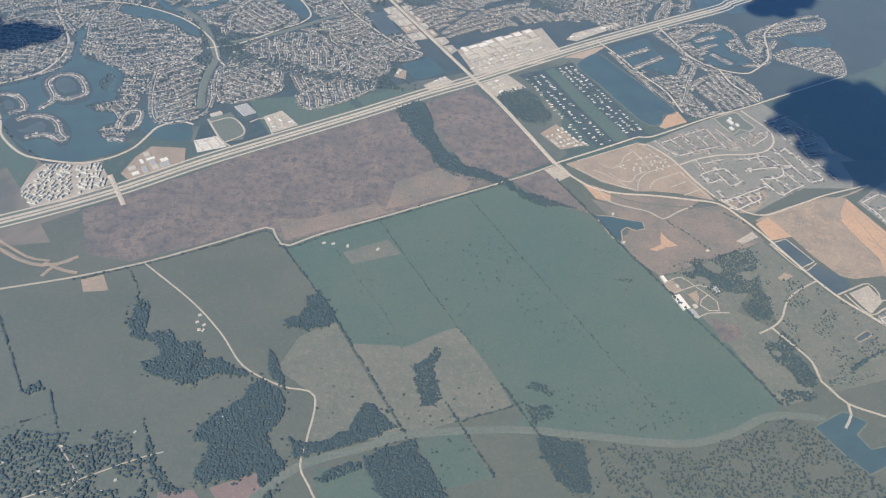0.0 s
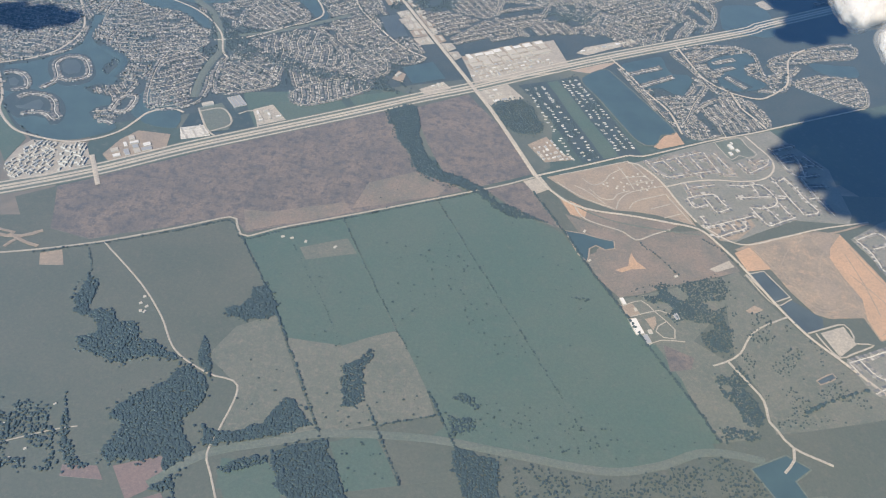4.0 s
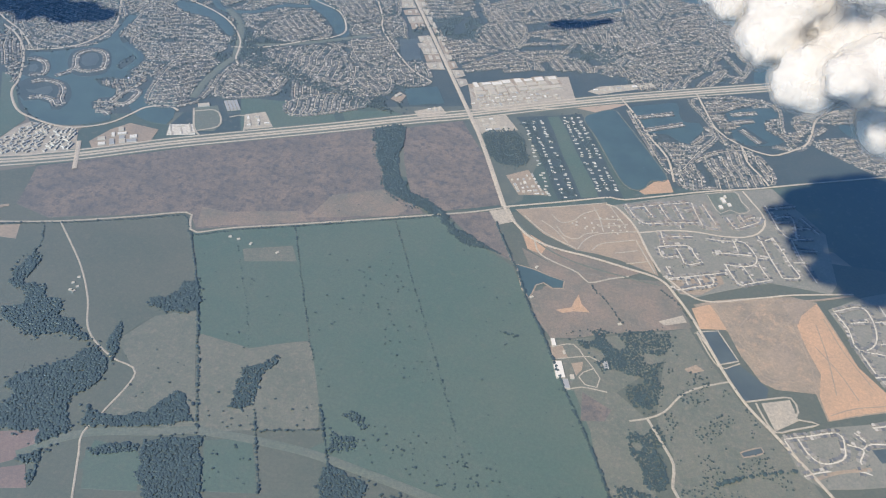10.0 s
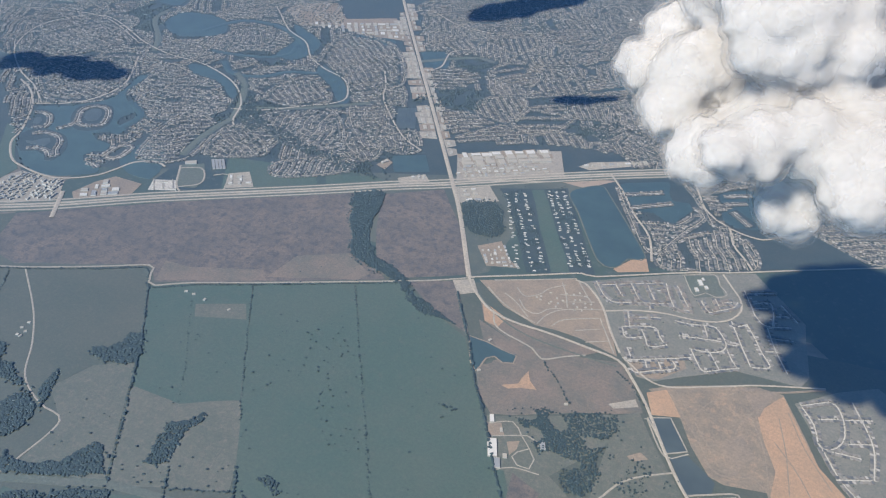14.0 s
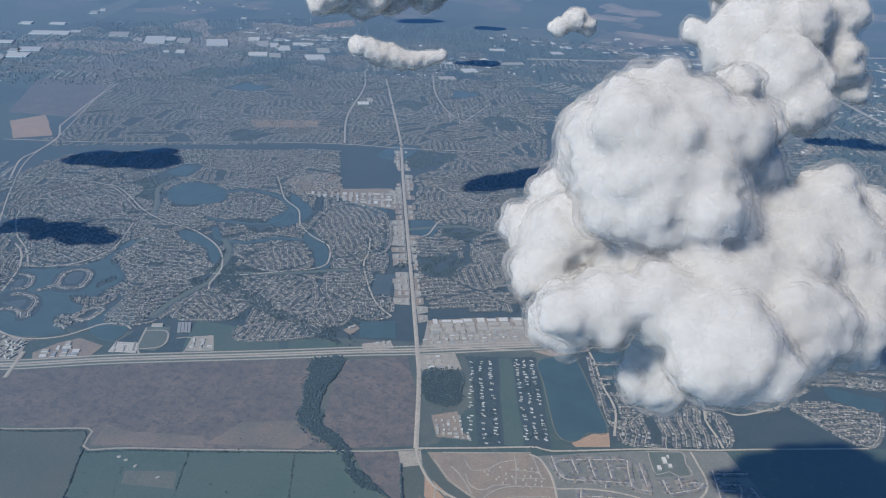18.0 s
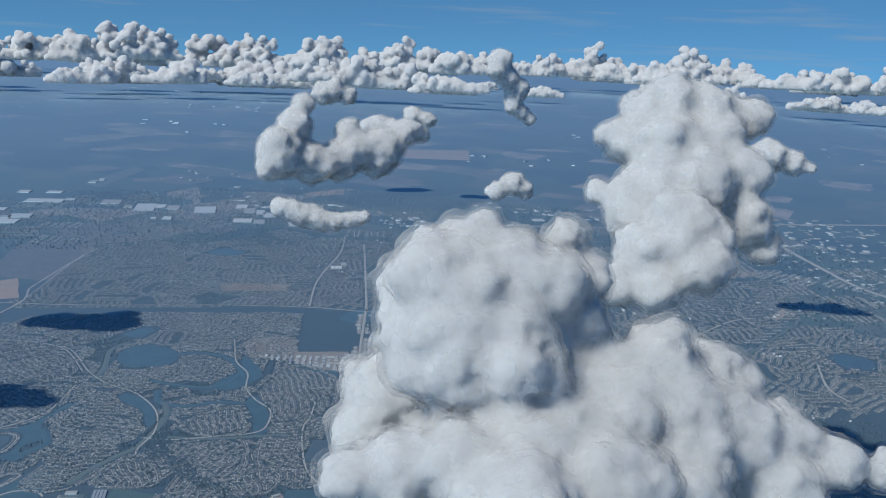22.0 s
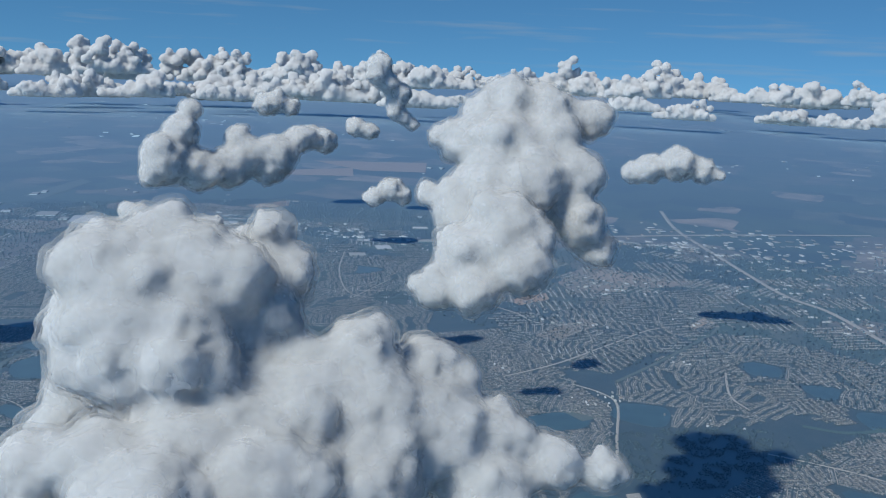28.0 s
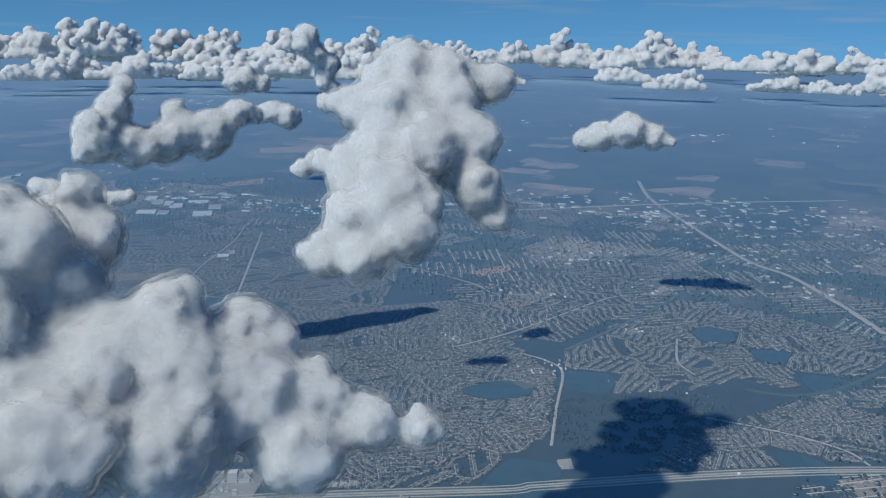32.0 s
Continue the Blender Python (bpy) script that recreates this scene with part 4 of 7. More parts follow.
road("grass_track", [(-26.3, 81.2), (-18.4, 89.1), (-6.4, 94.0), (2.0, 97.2), (20.5, 99.3), (34.7, 98.8), (53.4, 97.8), (64.0, 100.6), (71.9, 104.9), (78.0, 105.9), (84.7, 105.3)], 1.7, M_VERGE, 0.06, "broad pale grass corridor over a pipeline")
road("farm_road", [(37.0, 186.1), (49.7, 193.5), (62.1, 200.9), (65.8, 201.3), (85.1, 213.1), (98.5, 220.2), (107.7, 225.7), (134.4, 241.4)], 0.5, M_ROAD, 0.105, "pale concrete collector road")
road("avenue", [(61.5, 197.5), (64.1, 197.2), (68.0, 193.4), (71.1, 188.7), (74.0, 182.5), (78.0, 175.4)], 0.5, M_ROAD, 0.105, "pale concrete avenue along the estate")
road("avenue", [(71.4, 188.8), (77.8, 192.3), (84.5, 194.5), (91.3, 195.3), (96.7, 197.1), (100.0, 200.1), (101.6, 204.3), (101.0, 208.6), (98.6, 212.7), (95.5, 217.7)], 0.42, M_ROAD, 0.11, "curving pale estate avenue")
road("farm_road", [(78.9, 174.3), (88.2, 169.0), (100.2, 174.5), (108.7, 179.0), (122.3, 184.6)], 0.4, M_ROAD, 0.10, "dirt-edged road by the earthworks")
road("gravel_track", [(87.4, 157.5), (87.9, 157.8), (93.2, 149.2), (97.5, 151.8)], 0.25, M_LOT, 0.08, "haul road round the earthworks")
road("gravel_track", [(77.2, 127.9), (80.5, 129.8), (83.5, 132.6), (86.0, 137.6), (88.8, 141.0), (94.5, 145.0), (95.9, 145.8)], 0.34, M_GRAVEL, 0.08, "pale ranch track")
road("gravel_track", [(80.5, 129.8), (83.9, 124.8), (86.6, 120.4), (87.0, 115.1), (88.4, 113.0), (90.8, 109.5), (97.8, 106.6)], 0.5, M_GRAVEL, 0.085, "pale ranch track")
road("gravel_track", [(90.8, 109.5), (90.4, 106.6), (88.1, 103.3)], 0.5, M_GRAVEL, 0.09, "track onto the pier of the lake")
road("gravel_track", [(99.2, 141.3), (103.2, 143.5), (108.0, 145.7), (109.4, 142.4), (108.9, 140.3), (112.1, 140.6), (113.4, 140.4), (108.1, 137.0), (105.0, 135.3), (102.5, 138.7), (101.1, 141.7)], 0.35, M_GRAVEL, 0.09, "access road round the pad")
road("gravel_track", [(112.2, 126.2), (116.6, 129.5), (122.9, 132.6)], 0.7, M_TAN, 0.09, "bare earth estate entry")
road("gravel_track", [(46.9, 176.7), (50.1, 171.0), (59.5, 167.9), (62.5, 165.4), (66.8, 168.4), (71.1, 171.1)], 0.35, M_GRAVEL, 0.08, "curving dirt track")
road("railway", [(41.8, 180.7), (48.3, 175.3), (54.7, 172.2), (61.7, 170.9), (71.2, 170.5), (78.5, 170.6)], 0.35, M_VERGE, 0.09, "disused curving track bed")
road("estate_road", [(19.5, 230.2), (41.6, 241.0)], 0.4, M_ROAD, 0.1, "frontage road")
road("ring_road", [(-137.3, 218.5), (-128.6, 213.7), (-119.9, 205.3), (-111.3, 192.2), (-108.2, 184.8), (-101.2, 177.8), (-95.2, 175.5), (-85.9, 174.6), (-79.5, 176.6), (-74.0, 181.5), (-71.5, 187.3), (-69.7, 192.2), (-64.8, 195.5), (-60.6, 194.3)], 0.6, M_ROAD, 0.105, "pale boulevard winding round the lake")
road("ring_road", [(-121.0, 206.8), (-111.2, 213.0), (-106.7, 221.1), (-106.8, 234.0), (-117.0, 253.2)], 0.6, M_ROAD, 0.105, "pale boulevard winding between the estates")
road("ring_road", [(-118.7, 208.0), (-129.9, 216.8), (-144.3, 224.9), (-160.2, 240.0), (-165.9, 261.4), (-152.6, 277.9), (-122.5, 264.4), (-108.0, 260.3), (-94.2, 259.6), (-77.2, 252.5), (-65.6, 240.7), (-60.8, 228.8), (-58.3, 225.6)], 0.5, M_ROAD, 0.105, "pale boulevard sweeping between estates")
road("ring_road", [(-195.0, 259.4), (-185.7, 268.1), (-170.3, 274.2), (-151.2, 276.5), (-124.3, 263.2)], 0.5, M_ROAD, 0.11, "pale boulevard sweeping between estates")
road("ring_road", [(-154.0, 224.8), (-182.6, 254.2), (-205.2, 281.0), (-222.6, 314.1), (-252.4, 360.7), (-278.2, 403.0)], 0.5, M_ROAD, 0.11, "pale boulevard sweeping between estates")
road("ring_road", [(-65.5, 234.7), (-56.2, 238.9), (-45.3, 249.1), (-39.6, 254.1), (-37.1, 260.9), (-44.2, 273.1), (-55.1, 278.1), (-64.5, 284.8), (-73.3, 296.1), (-84.7, 303.2), (-95.9, 315.4), (-102.9, 323.3)], 0.5, M_ROAD, 0.11, "pale boulevard sweeping between estates")
road("ring_road", [(56.8, 254.6), (62.5, 246.0), (67.7, 236.1), (74.3, 226.0), (77.4, 214.6)], 0.55, M_ROAD, 0.112, "pale boulevard winding between lakes and estates")
road("ring_road", [(94.0, 241.1), (98.5, 239.7), (103.3, 239.7), (107.4, 243.2)], 0.55, M_ROAD, 0.112, "pale boulevard winding between lakes and estates")
road("ring_road", [(107.4, 243.2), (112.4, 249.7), (114.2, 257.2), (115.6, 265.8), (119.4, 272.0), (122.7, 275.2)], 0.55, M_ROAD, 0.112, "pale boulevard winding between lakes and estates")
road("ring_road", [(79.1, 267.6), (83.2, 256.2), (86.1, 248.6), (90.4, 243.5), (94.0, 241.1), (96.2, 233.1), (100.1, 227.1), (102.3, 223.1)], 0.55, M_ROAD, 0.112, "pale boulevard winding between lakes and estates")
road("canal", [(-112.0, 285.1), (-109.8, 292.6), (-104.8, 302.3), (-92.1, 304.5), (-79.6, 299.1), (-65.5, 287.3)], 2.4, M_LAKE, 0.07, "green canal winding between estates", category="canal")
road("canal", [(-98.2, 271.2), (-88.3, 272.4), (-78.2, 276.3), (-72.6, 282.7), (-74.2, 291.9)], 2.0, M_LAKE, 0.07, "green canal winding between estates", category="canal")
road("canal", [(-89.0, 265.4), (-80.9, 258.2), (-70.7, 260.6), (-64.5, 268.8), (-55.2, 273.0)], 2.2, M_LAKE, 0.07, "green canal winding between estates", category="canal")
road("canal", [(-60.5, 202.2), (-62.1, 212.9), (-62.1, 222.8), (-61.7, 230.1), (-66.4, 242.2), (-72.0, 252.3), (-79.6, 259.1)], 2.2, M_VERGE, 0.07, "grassed drainage way between estates", category="canal")
road("canal", [(-96.6, 223.1), (-87.1, 216.5), (-86.9, 207.2)], 2.4, M_LAKE, 0.07, "arm of the community lake", category="canal")
road("canal", [(-115.6, 259.8), (-122.1, 270.9), (-134.7, 285.4), (-136.3, 296.8)], 2.0, M_VERGE, 0.07, "grassed drainage way between estates", category="canal")
road("canal", [(-59.0, 239.2), (-49.9, 243.9), (-39.5, 251.5), (-28.1, 261.3)], 1.8, M_VERGE, 0.07, "grassed drainage way between estates", category="canal")
road("canal", [(-28.1, 301.8), (-12.2, 315.4), (-3.1, 316.1)], 2.0, M_VERGE, 0.07, "grassed drainage way between estates", category="canal")
road("avenue", [(-234.7, 325.3), (-255.9, 364.0), (-276.3, 406.0)], 0.8, M_ROAD, 0.11, "pale avenue through the estates")
road("avenue", [(-190.7, 259.8), (-207.7, 279.4), (-211.7, 291.4), (-219.8, 310.1), (-234.7, 325.3)], 0.8, M_ROAD, 0.11, "pale avenue through the estates")
road("avenue", [(-135.3, 535.4), (-109.8, 490.0), (-80.4, 453.4), (-62.0, 450.4)], 0.8, M_ROAD, 0.11, "pale avenue through the estates")
road("avenue", [(-75.0, 486.9), (-72.0, 443.1)], 0.8, M_ROAD, 0.11, "pale avenue through the estates")
road("avenue", [(-52.6, 345.0), (-46.2, 353.6), (-29.1, 344.2), (-13.1, 343.2)], 0.6, M_ROAD, 0.11, "pale avenue through the estates")
road("avenue", [(-25.0, 294.3), (-19.3, 301.1), (-21.2, 316.2), (-16.0, 323.1)], 0.5, M_ROAD, 0.11, "pale avenue through the estates")
road("avenue", [(-35.5, 287.6), (-29.8, 276.5), (-25.2, 265.7), (-9.8, 246.3), (0.3, 239.6)], 0.5, M_ROAD, 0.11, "pale avenue through the estates")
road("avenue", [(-104.9, 380.1), (-129.9, 423.0), (-154.3, 481.0), (-176.7, 519.4)], 0.9, M_ROAD, 0.11, "straight pale arterial road")
road("avenue", [(-238.0, 295.8), (-193.7, 320.3), (-141.1, 357.0), (-104.0, 378.5), (-75.9, 389.4), (-31.9, 411.2)], 0.8, M_ROAD, 0.105, "straight pale arterial road")
road("avenue", [(-180.1, 400.0), (-133.5, 427.2), (-109.5, 440.5), (-83.2, 456.9), (-79.5, 504.3)], 0.7, M_ROAD, 0.105, "straight pale arterial road")
road("avenue", [(106.0, 314.8), (97.8, 343.9), (89.6, 374.5), (80.9, 383.1), (67.8, 386.4)], 0.9, M_ROAD, 0.11, "pale avenue through the estates")
road("avenue", [(145.2, 359.6), (159.7, 360.1), (175.3, 359.3), (188.7, 355.5), (195.1, 348.6)], 0.9, M_ROAD, 0.11, "pale avenue through the estates")
road("avenue", [(120.1, 435.1), (126.0, 408.3), (134.8, 396.5)], 0.9, M_ROAD, 0.11, "pale avenue through the estates")
road("avenue", [(-78.8, 457.7), (-41.7, 479.7), (7.4, 469.4), (27.9, 458.1), (52.3, 472.3)], 1.0, M_ROAD, 0.11, "straight pale arterial road")
road("avenue", [(41.2, 378.8), (54.8, 406.3), (67.3, 444.7), (80.7, 483.2), (106.7, 503.8)], 1.0, M_ROAD, 0.11, "straight pale arterial road")
road("avenue", [(82.7, 398.4), (93.3, 436.7), (104.8, 486.4), (106.7, 503.8)], 1.6, M_VERGE, 0.09, "straight drainage easement of pale grass")
road("freeway", [(200.0, 486.9), (178.4, 528.8), (154.3, 568.1), (131.2, 589.3), (105.7, 630.9), (67.3, 699.2), (30.8, 768.3), (1.8, 849.1)], 3.2, M_ROAD, 0.12, "far pale freeway across the town")
road("freeway", [(-103.7, 623.7), (-47.4, 659.0), (-14.4, 689.9), (37.7, 738.6), (94.0, 785.3), (173.8, 844.6)], 4.0, M_ROAD, 0.12, "far pale freeway across the plain")
road("canal", [(153.8, 391.6), (169.0, 394.2), (183.3, 408.0), (199.8, 439.3)], 2.2, M_PASTURE, 0.07, "wooded bayou winding through the estates")

# ---- woods and hedges ----
wood([(-5.8, 207.0), (0.9, 211.3), (6.4, 192.0), (11.8, 184.3), (21.5, 179.7), (25.5, 177.0), (24.3, 174.8), (17.7, 177.3), (8.4, 180.6), (2.7, 187.8)], 0.42, 0.42, "dark-green creek wood across the scrub")
wood([(23.2, 176.1), (29.2, 172.8), (35.7, 169.7), (41.1, 167.2), (38.3, 167.3), (30.4, 168.2), (25.1, 172.0)], 0.5, 0.4, "dark-green creek-side trees")
wood([tuple(q) for q in straight_through([(-57.9, 125.8), (-57.5, 127.2), (-55.6, 125.2), (-53.5, 118.9), (-51.6, 119.6), (-48.4, 118.9), (-46.2, 117.3), (-44.0, 117.8), (-42.1, 115.8), (-41.0, 112.9), (-38.9, 113.7), (-35.7, 113.0), (-34.5, 110.9), (-31.9, 110.4), (-32.1, 108.9), (-37.2, 109.2), (-38.7, 108.3), (-41.0, 106.6), (-44.4, 106.7), (-47.9, 107.4), (-51.3, 109.2), (-53.0, 111.3), (-51.0, 112.2), (-49.3, 113.9), (-51.3, 116.8), (-56.4, 118.1), (-58.3, 122.4)], True, 1.3)], 0.45, smooth=False)
wood([tuple(q) for q in straight_through([(-26.8, 125.0), (-23.4, 126.2), (-22.4, 128.8), (-22.0, 132.3), (-20.3, 133.3), (-18.5, 130.1), (-16.3, 127.7), (-15.9, 125.0), (-18.1, 123.7), (-22.0, 122.2), (-25.1, 122.7)], True, 1.3)], 0.42, smooth=False)
wood([tuple(q) for q in straight_through([(-28.4, 113.0), (-27.8, 116.7), (-26.2, 113.2), (-24.6, 109.7), (-23.7, 105.9), (-25.1, 107.8), (-26.9, 109.9)], True, 1.3)], 0.45, smooth=False)
wood([tuple(q) for q in straight_through([(-30.0, 107.0), (-28.0, 108.3), (-24.8, 106.1), (-23.1, 103.5), (-22.9, 100.8), (-24.3, 98.6), (-25.3, 96.6), (-24.0, 92.9), (-23.4, 91.7), (-21.0, 90.1), (-20.3, 87.7), (-22.0, 84.6), (-23.7, 83.3), (-26.1, 87.2), (-29.4, 86.3), (-33.1, 85.1), (-34.9, 84.1), (-36.5, 86.9), (-35.6, 90.6), (-35.2, 93.1), (-38.1, 94.1), (-38.0, 97.4), (-35.8, 99.5), (-33.5, 101.1), (-31.5, 104.0)], True, 1.3)], 0.43, smooth=False)
wood([tuple(q) for q in straight_through([(-20.9, 95.1), (-18.6, 94.0), (-16.6, 94.2), (-13.0, 95.1), (-10.1, 97.3), (-9.1, 101.4), (-8.3, 103.5), (-5.5, 103.8), (-3.5, 99.9), (-0.9, 98.6), (-3.2, 97.3), (-7.2, 95.0), (-11.2, 93.4), (-16.2, 92.3), (-18.5, 90.3), (-19.5, 92.0)], True, 1.3)], 0.42, smooth=False)
wood([tuple(q) for q in straight_through([(1.9, 114.5), (4.6, 116.3), (5.6, 119.2), (7.2, 118.9), (6.0, 113.4), (6.6, 109.1), (7.1, 105.7), (5.0, 103.7), (3.3, 103.9), (2.5, 107.3)], True, 1.3)], 0.45, 0.4, "loose dark-green oak grove", -0.3, smooth=False)
wood([tuple(q) for q in straight_through([(24.2, 109.8), (27.3, 111.1), (29.8, 109.2), (29.3, 103.0), (25.4, 100.6), (23.8, 103.8)], True, 1.3)], 0.6, 0.38, "loose dark-green oak grove", -0.15, smooth=False)
wood([tuple(q) for q in straight_through([(-7.6, 91.0), (-2.8, 93.5), (2.0, 95.5), (6.1, 88.7), (8.9, 83.6), (-1.0, 80.3)], True, 1.2)], 0.42, 0.4, smooth=False)
wood([tuple(q) for q in straight_through([(25.4, 97.3), (29.1, 97.7), (34.0, 96.8), (34.9, 86.0), (30.6, 85.7)], True, 1.3)], 0.42, 0.38, smooth=False)
wood([(-15.4, 86.8), (-7.9, 90.4), (-6.5, 89.0), (-14.4, 86.1)], 0.5)
wood([(-24.1, 84.9), (-21.8, 81.9), (-20.0, 76.1), (-22.4, 77.9), (-22.0, 80.5), (-26.0, 79.8)], 0.55)
wood([(37.7, 95.7), (53.0, 95.9), (63.5, 98.4), (76.4, 104.4), (81.4, 102.0), (90.8, 90.3), (88.9, 85.5), (44.5, 84.5)], 0.95, 0.36, "low grey-green thicket", -0.2)
wood([(62.8, 146.5), (71.4, 151.1), (81.3, 155.6), (82.9, 149.5), (81.0, 141.8), (82.5, 138.9), (81.6, 132.2), (77.2, 133.4), (74.1, 140.1), (68.7, 141.7), (66.4, 143.8)], 0.55, 0.36, "open oak wood behind a ranch", -0.2)
wood([(77.4, 124.5), (81.2, 125.0), (85.3, 117.5), (85.8, 114.3), (83.1, 113.2), (79.8, 118.6)], 0.5, 0.4, "strip of dark oaks along a creek", -0.4)
wood([tuple(q) for q in straight_through([(83.5, 149), (93, 146.5), (100, 138.5), (109, 127.5), (112, 121.5), (88.5, 113.5), (87, 122), (83, 131)], True, 1.5)], 1.15, 0.34, "scattered brush in dry pasture", 0.05, False)
wood([(64.0, 148.4), (68.0, 151.0), (71.4, 151.6), (74.2, 144.3), (71.9, 138.6), (67.5, 141.5)], 0.55, 0.36, "open oak wood behind a ranch", -0.15)
wood([(75.1, 136.3), (78.7, 135.4), (82.2, 130.0), (83.9, 123.5), (80.9, 122.3), (77.4, 129.5)], 0.6, 0.36, "dark oaks along a creek", -0.1)
wood([(77.2, 112.5), (84.5, 112.4), (84.6, 110.9), (77.6, 108.6)], 0.6)
wood([(23.1, 217.5), (31.3, 222.0), (34.9, 215.7), (38.7, 208.3), (30.3, 204.2)], 0.55, 0.36, "green thicket beside the avenue")
wood([(47.4, 142.8), (51.4, 143.3), (51.2, 141.5)], 0.6)
wood([(-71.8, 93.0), (-61.7, 93.5), (-50.3, 93.5), (-46.2, 85.9), (-43.1, 81.3), (-59.1, 79.6), (-68.9, 80.0)], 0.85, 0.42, "loose shade trees over a hamlet", -0.25)
wood([(-48.7, 97.4), (-44.9, 90.7), (-40.7, 83.8), (-37.5, 82.9), (-40.1, 81.4), (-44.0, 84.8)], 0.6)
wood([(-73.5, 103.3), (-70.8, 104.9), (-68.7, 103.6), (-71.9, 102.1)], 0.6)
wood([(-58.7, 129.7), (-55.2, 127.8), (-54.2, 122.2), (-55.8, 121.6)], 0.6)
wood([(-29.2, 225.4), (-19.9, 223.6), (-9.1, 225.2), (-2.0, 219.8), (-8.5, 217.9), (-16.7, 218.7)], 0.8, 0.42, "green belt along a bayou", -0.1)
wood([(-69.3, 241.0), (-68.7, 249.4), (-53.6, 235.5), (-49.9, 226.1), (-56.0, 227.0)], 0.7, 0.42, "green belt along a bayou")
wood([(-56.7, 233.7), (-48.5, 231.6), (-34.3, 226.7), (-24.3, 224.2), (-30.1, 220.8), (-43.9, 225.3)], 0.7, 0.42, "green belt along a bayou")
wood([(145.1, 349.8), (157.1, 366.1), (172.6, 396.2), (199.8, 439.3), (199.7, 426.3), (176.8, 390.1), (158.3, 357.0)], 1.2, 0.5, "wooded bayou winding through the town", -0.1)
wood([(93.5, 341.6), (115.0, 364.4), (141.9, 379.2), (151.7, 353.4), (134.1, 325.8), (111.4, 317.8)], 1.3, 0.5, "wooded park land", -0.05)


def hedge(pts, gap=0.55, size=0.22, label="dark hedgerow of shrubs along a fence", gaps=0.1):
    line = straight_through(pts, False, gap)
    keep = rng.random(len(line)) > gaps
    xy = line[keep] + rng.normal(0, 0.12, (keep.sum(), 2))
    v, f = crowns(xy, size * rng.uniform(0.55, 1.5, len(xy)), 0.0, "ico")
    return tagged(new("hedgerow", tri_mesh("hedgerow", v, f, [M_LEAF])), label, "hedge", kind="stuff")


hedge([(36.8, 178.8), (46.1, 163.0), (51.6, 151.8), (56.1, 145.0), (63.8, 130.8), (71.2, 118.5), (76.6, 108.3)], 0.3, 0.28)
hedge([(78.9, 168.8), (83.2, 165.6), (86.3, 161.1)], 0.4, 0.2, "dark shrubs along a ditch", 0.25)
hedge([(63.4, 164.2), (66.5, 161.5), (69.0, 158.6), (72.1, 154.5)], 0.4, 0.2, "dark shrubs along a ditch", 0.25)
hedge([(-29.5, 147.2), (-18.8, 131.2), (-8.6, 113.6), (0.4, 97.2)], 0.45, 0.24)
hedge([(-17.3, 147.1), (-5.4, 128.5), (-0.6, 119.7)], 0.8, 0.16, gaps=0.4)
hedge([(-8.2, 159.0), (4.5, 135.8), (13.9, 119.8)], 0.6, 0.18, gaps=0.3)
hedge([(13.1, 170.6), (25.4, 149.2), (36.8, 129.5), (45.6, 114.1), (52.7, 100.3)], 0.55, 0.2, gaps=0.25)
hedge([(8.3, 104.9), (17.3, 88.5)], 0.5, 0.24)
hedge([(19.3, 110.6), (26.3, 98.0), (30.4, 92.9)], 0.4, 0.24)
hedge([(10.3, 100.3), (21.5, 104.8)], 0.4, 0.2)
hedge([(-84.8, 121.9), (-73.5, 103.3)], 0.4, 0.22)
hedge([(-68.2, 103.6), (-63.2, 93.4)], 0.4, 0.22)
hedge([(-74.2, 94.1), (-65.9, 98.4)], 0.5, 0.18)
hedge([(-73.3, 133.5), (-59.7, 139.2), (-44.8, 146.9), (-34.7, 152.8), (-32.8, 151.4), (-30.5, 147.7), (-28.0, 147.3), (-21.0, 151.9)], 0.35, 0.2)
hedge([(-21.1, 152.1), (-5.7, 160.2), (13.8, 170.9), (21.3, 175.2)], 0.35, 0.2)
hedge([(95.0, 118.5), (98.6, 121.3), (103.8, 124.4), (108.6, 126.8)], 0.7, 0.4, "row of round shade trees", 0.0)
hedge([(-55.3, 121.8), (-57.5, 127.0), (-59.3, 132.6), (-62.1, 137.0)], 0.5, 0.2)


def oak():
    """A lone oak: trunk, limbs and a crown of clumps."""
    ob = new("oak_tree")
    bm = bmesh.new()
    bmesh.ops.create_cone(bm, segments=6, radius1=0.045, radius2=0.025, depth=0.3, matrix=pose(0, 0, 0.13))
    for k in range(3):
        bmesh.ops.create_cone(bm, segments=5, radius1=0.02, radius2=0.008, depth=0.26, matrix=pose(0.07 * math.cos(k * 2.1), 0.07 * math.sin(k * 2.1), 0.33, 35 * math.sin(k * 2.1), 35 * math.cos(k * 2.1), 0))
    part("trunk", bm, M_BARK, ob, "short brown trunk with limbs")
    c = rng.normal(0, 0.16, (9, 2))
    v, f = crowns(c, rng.uniform(0.13, 0.22, 9), 0.12)
    cr = new("crown", tri_mesh("crown", v, f, [M_LEAF]))
    cr.parent = ob
    return tagged(ob, "lone dark-green oak tree standing in a pasture", "tree", "pasture oaks")


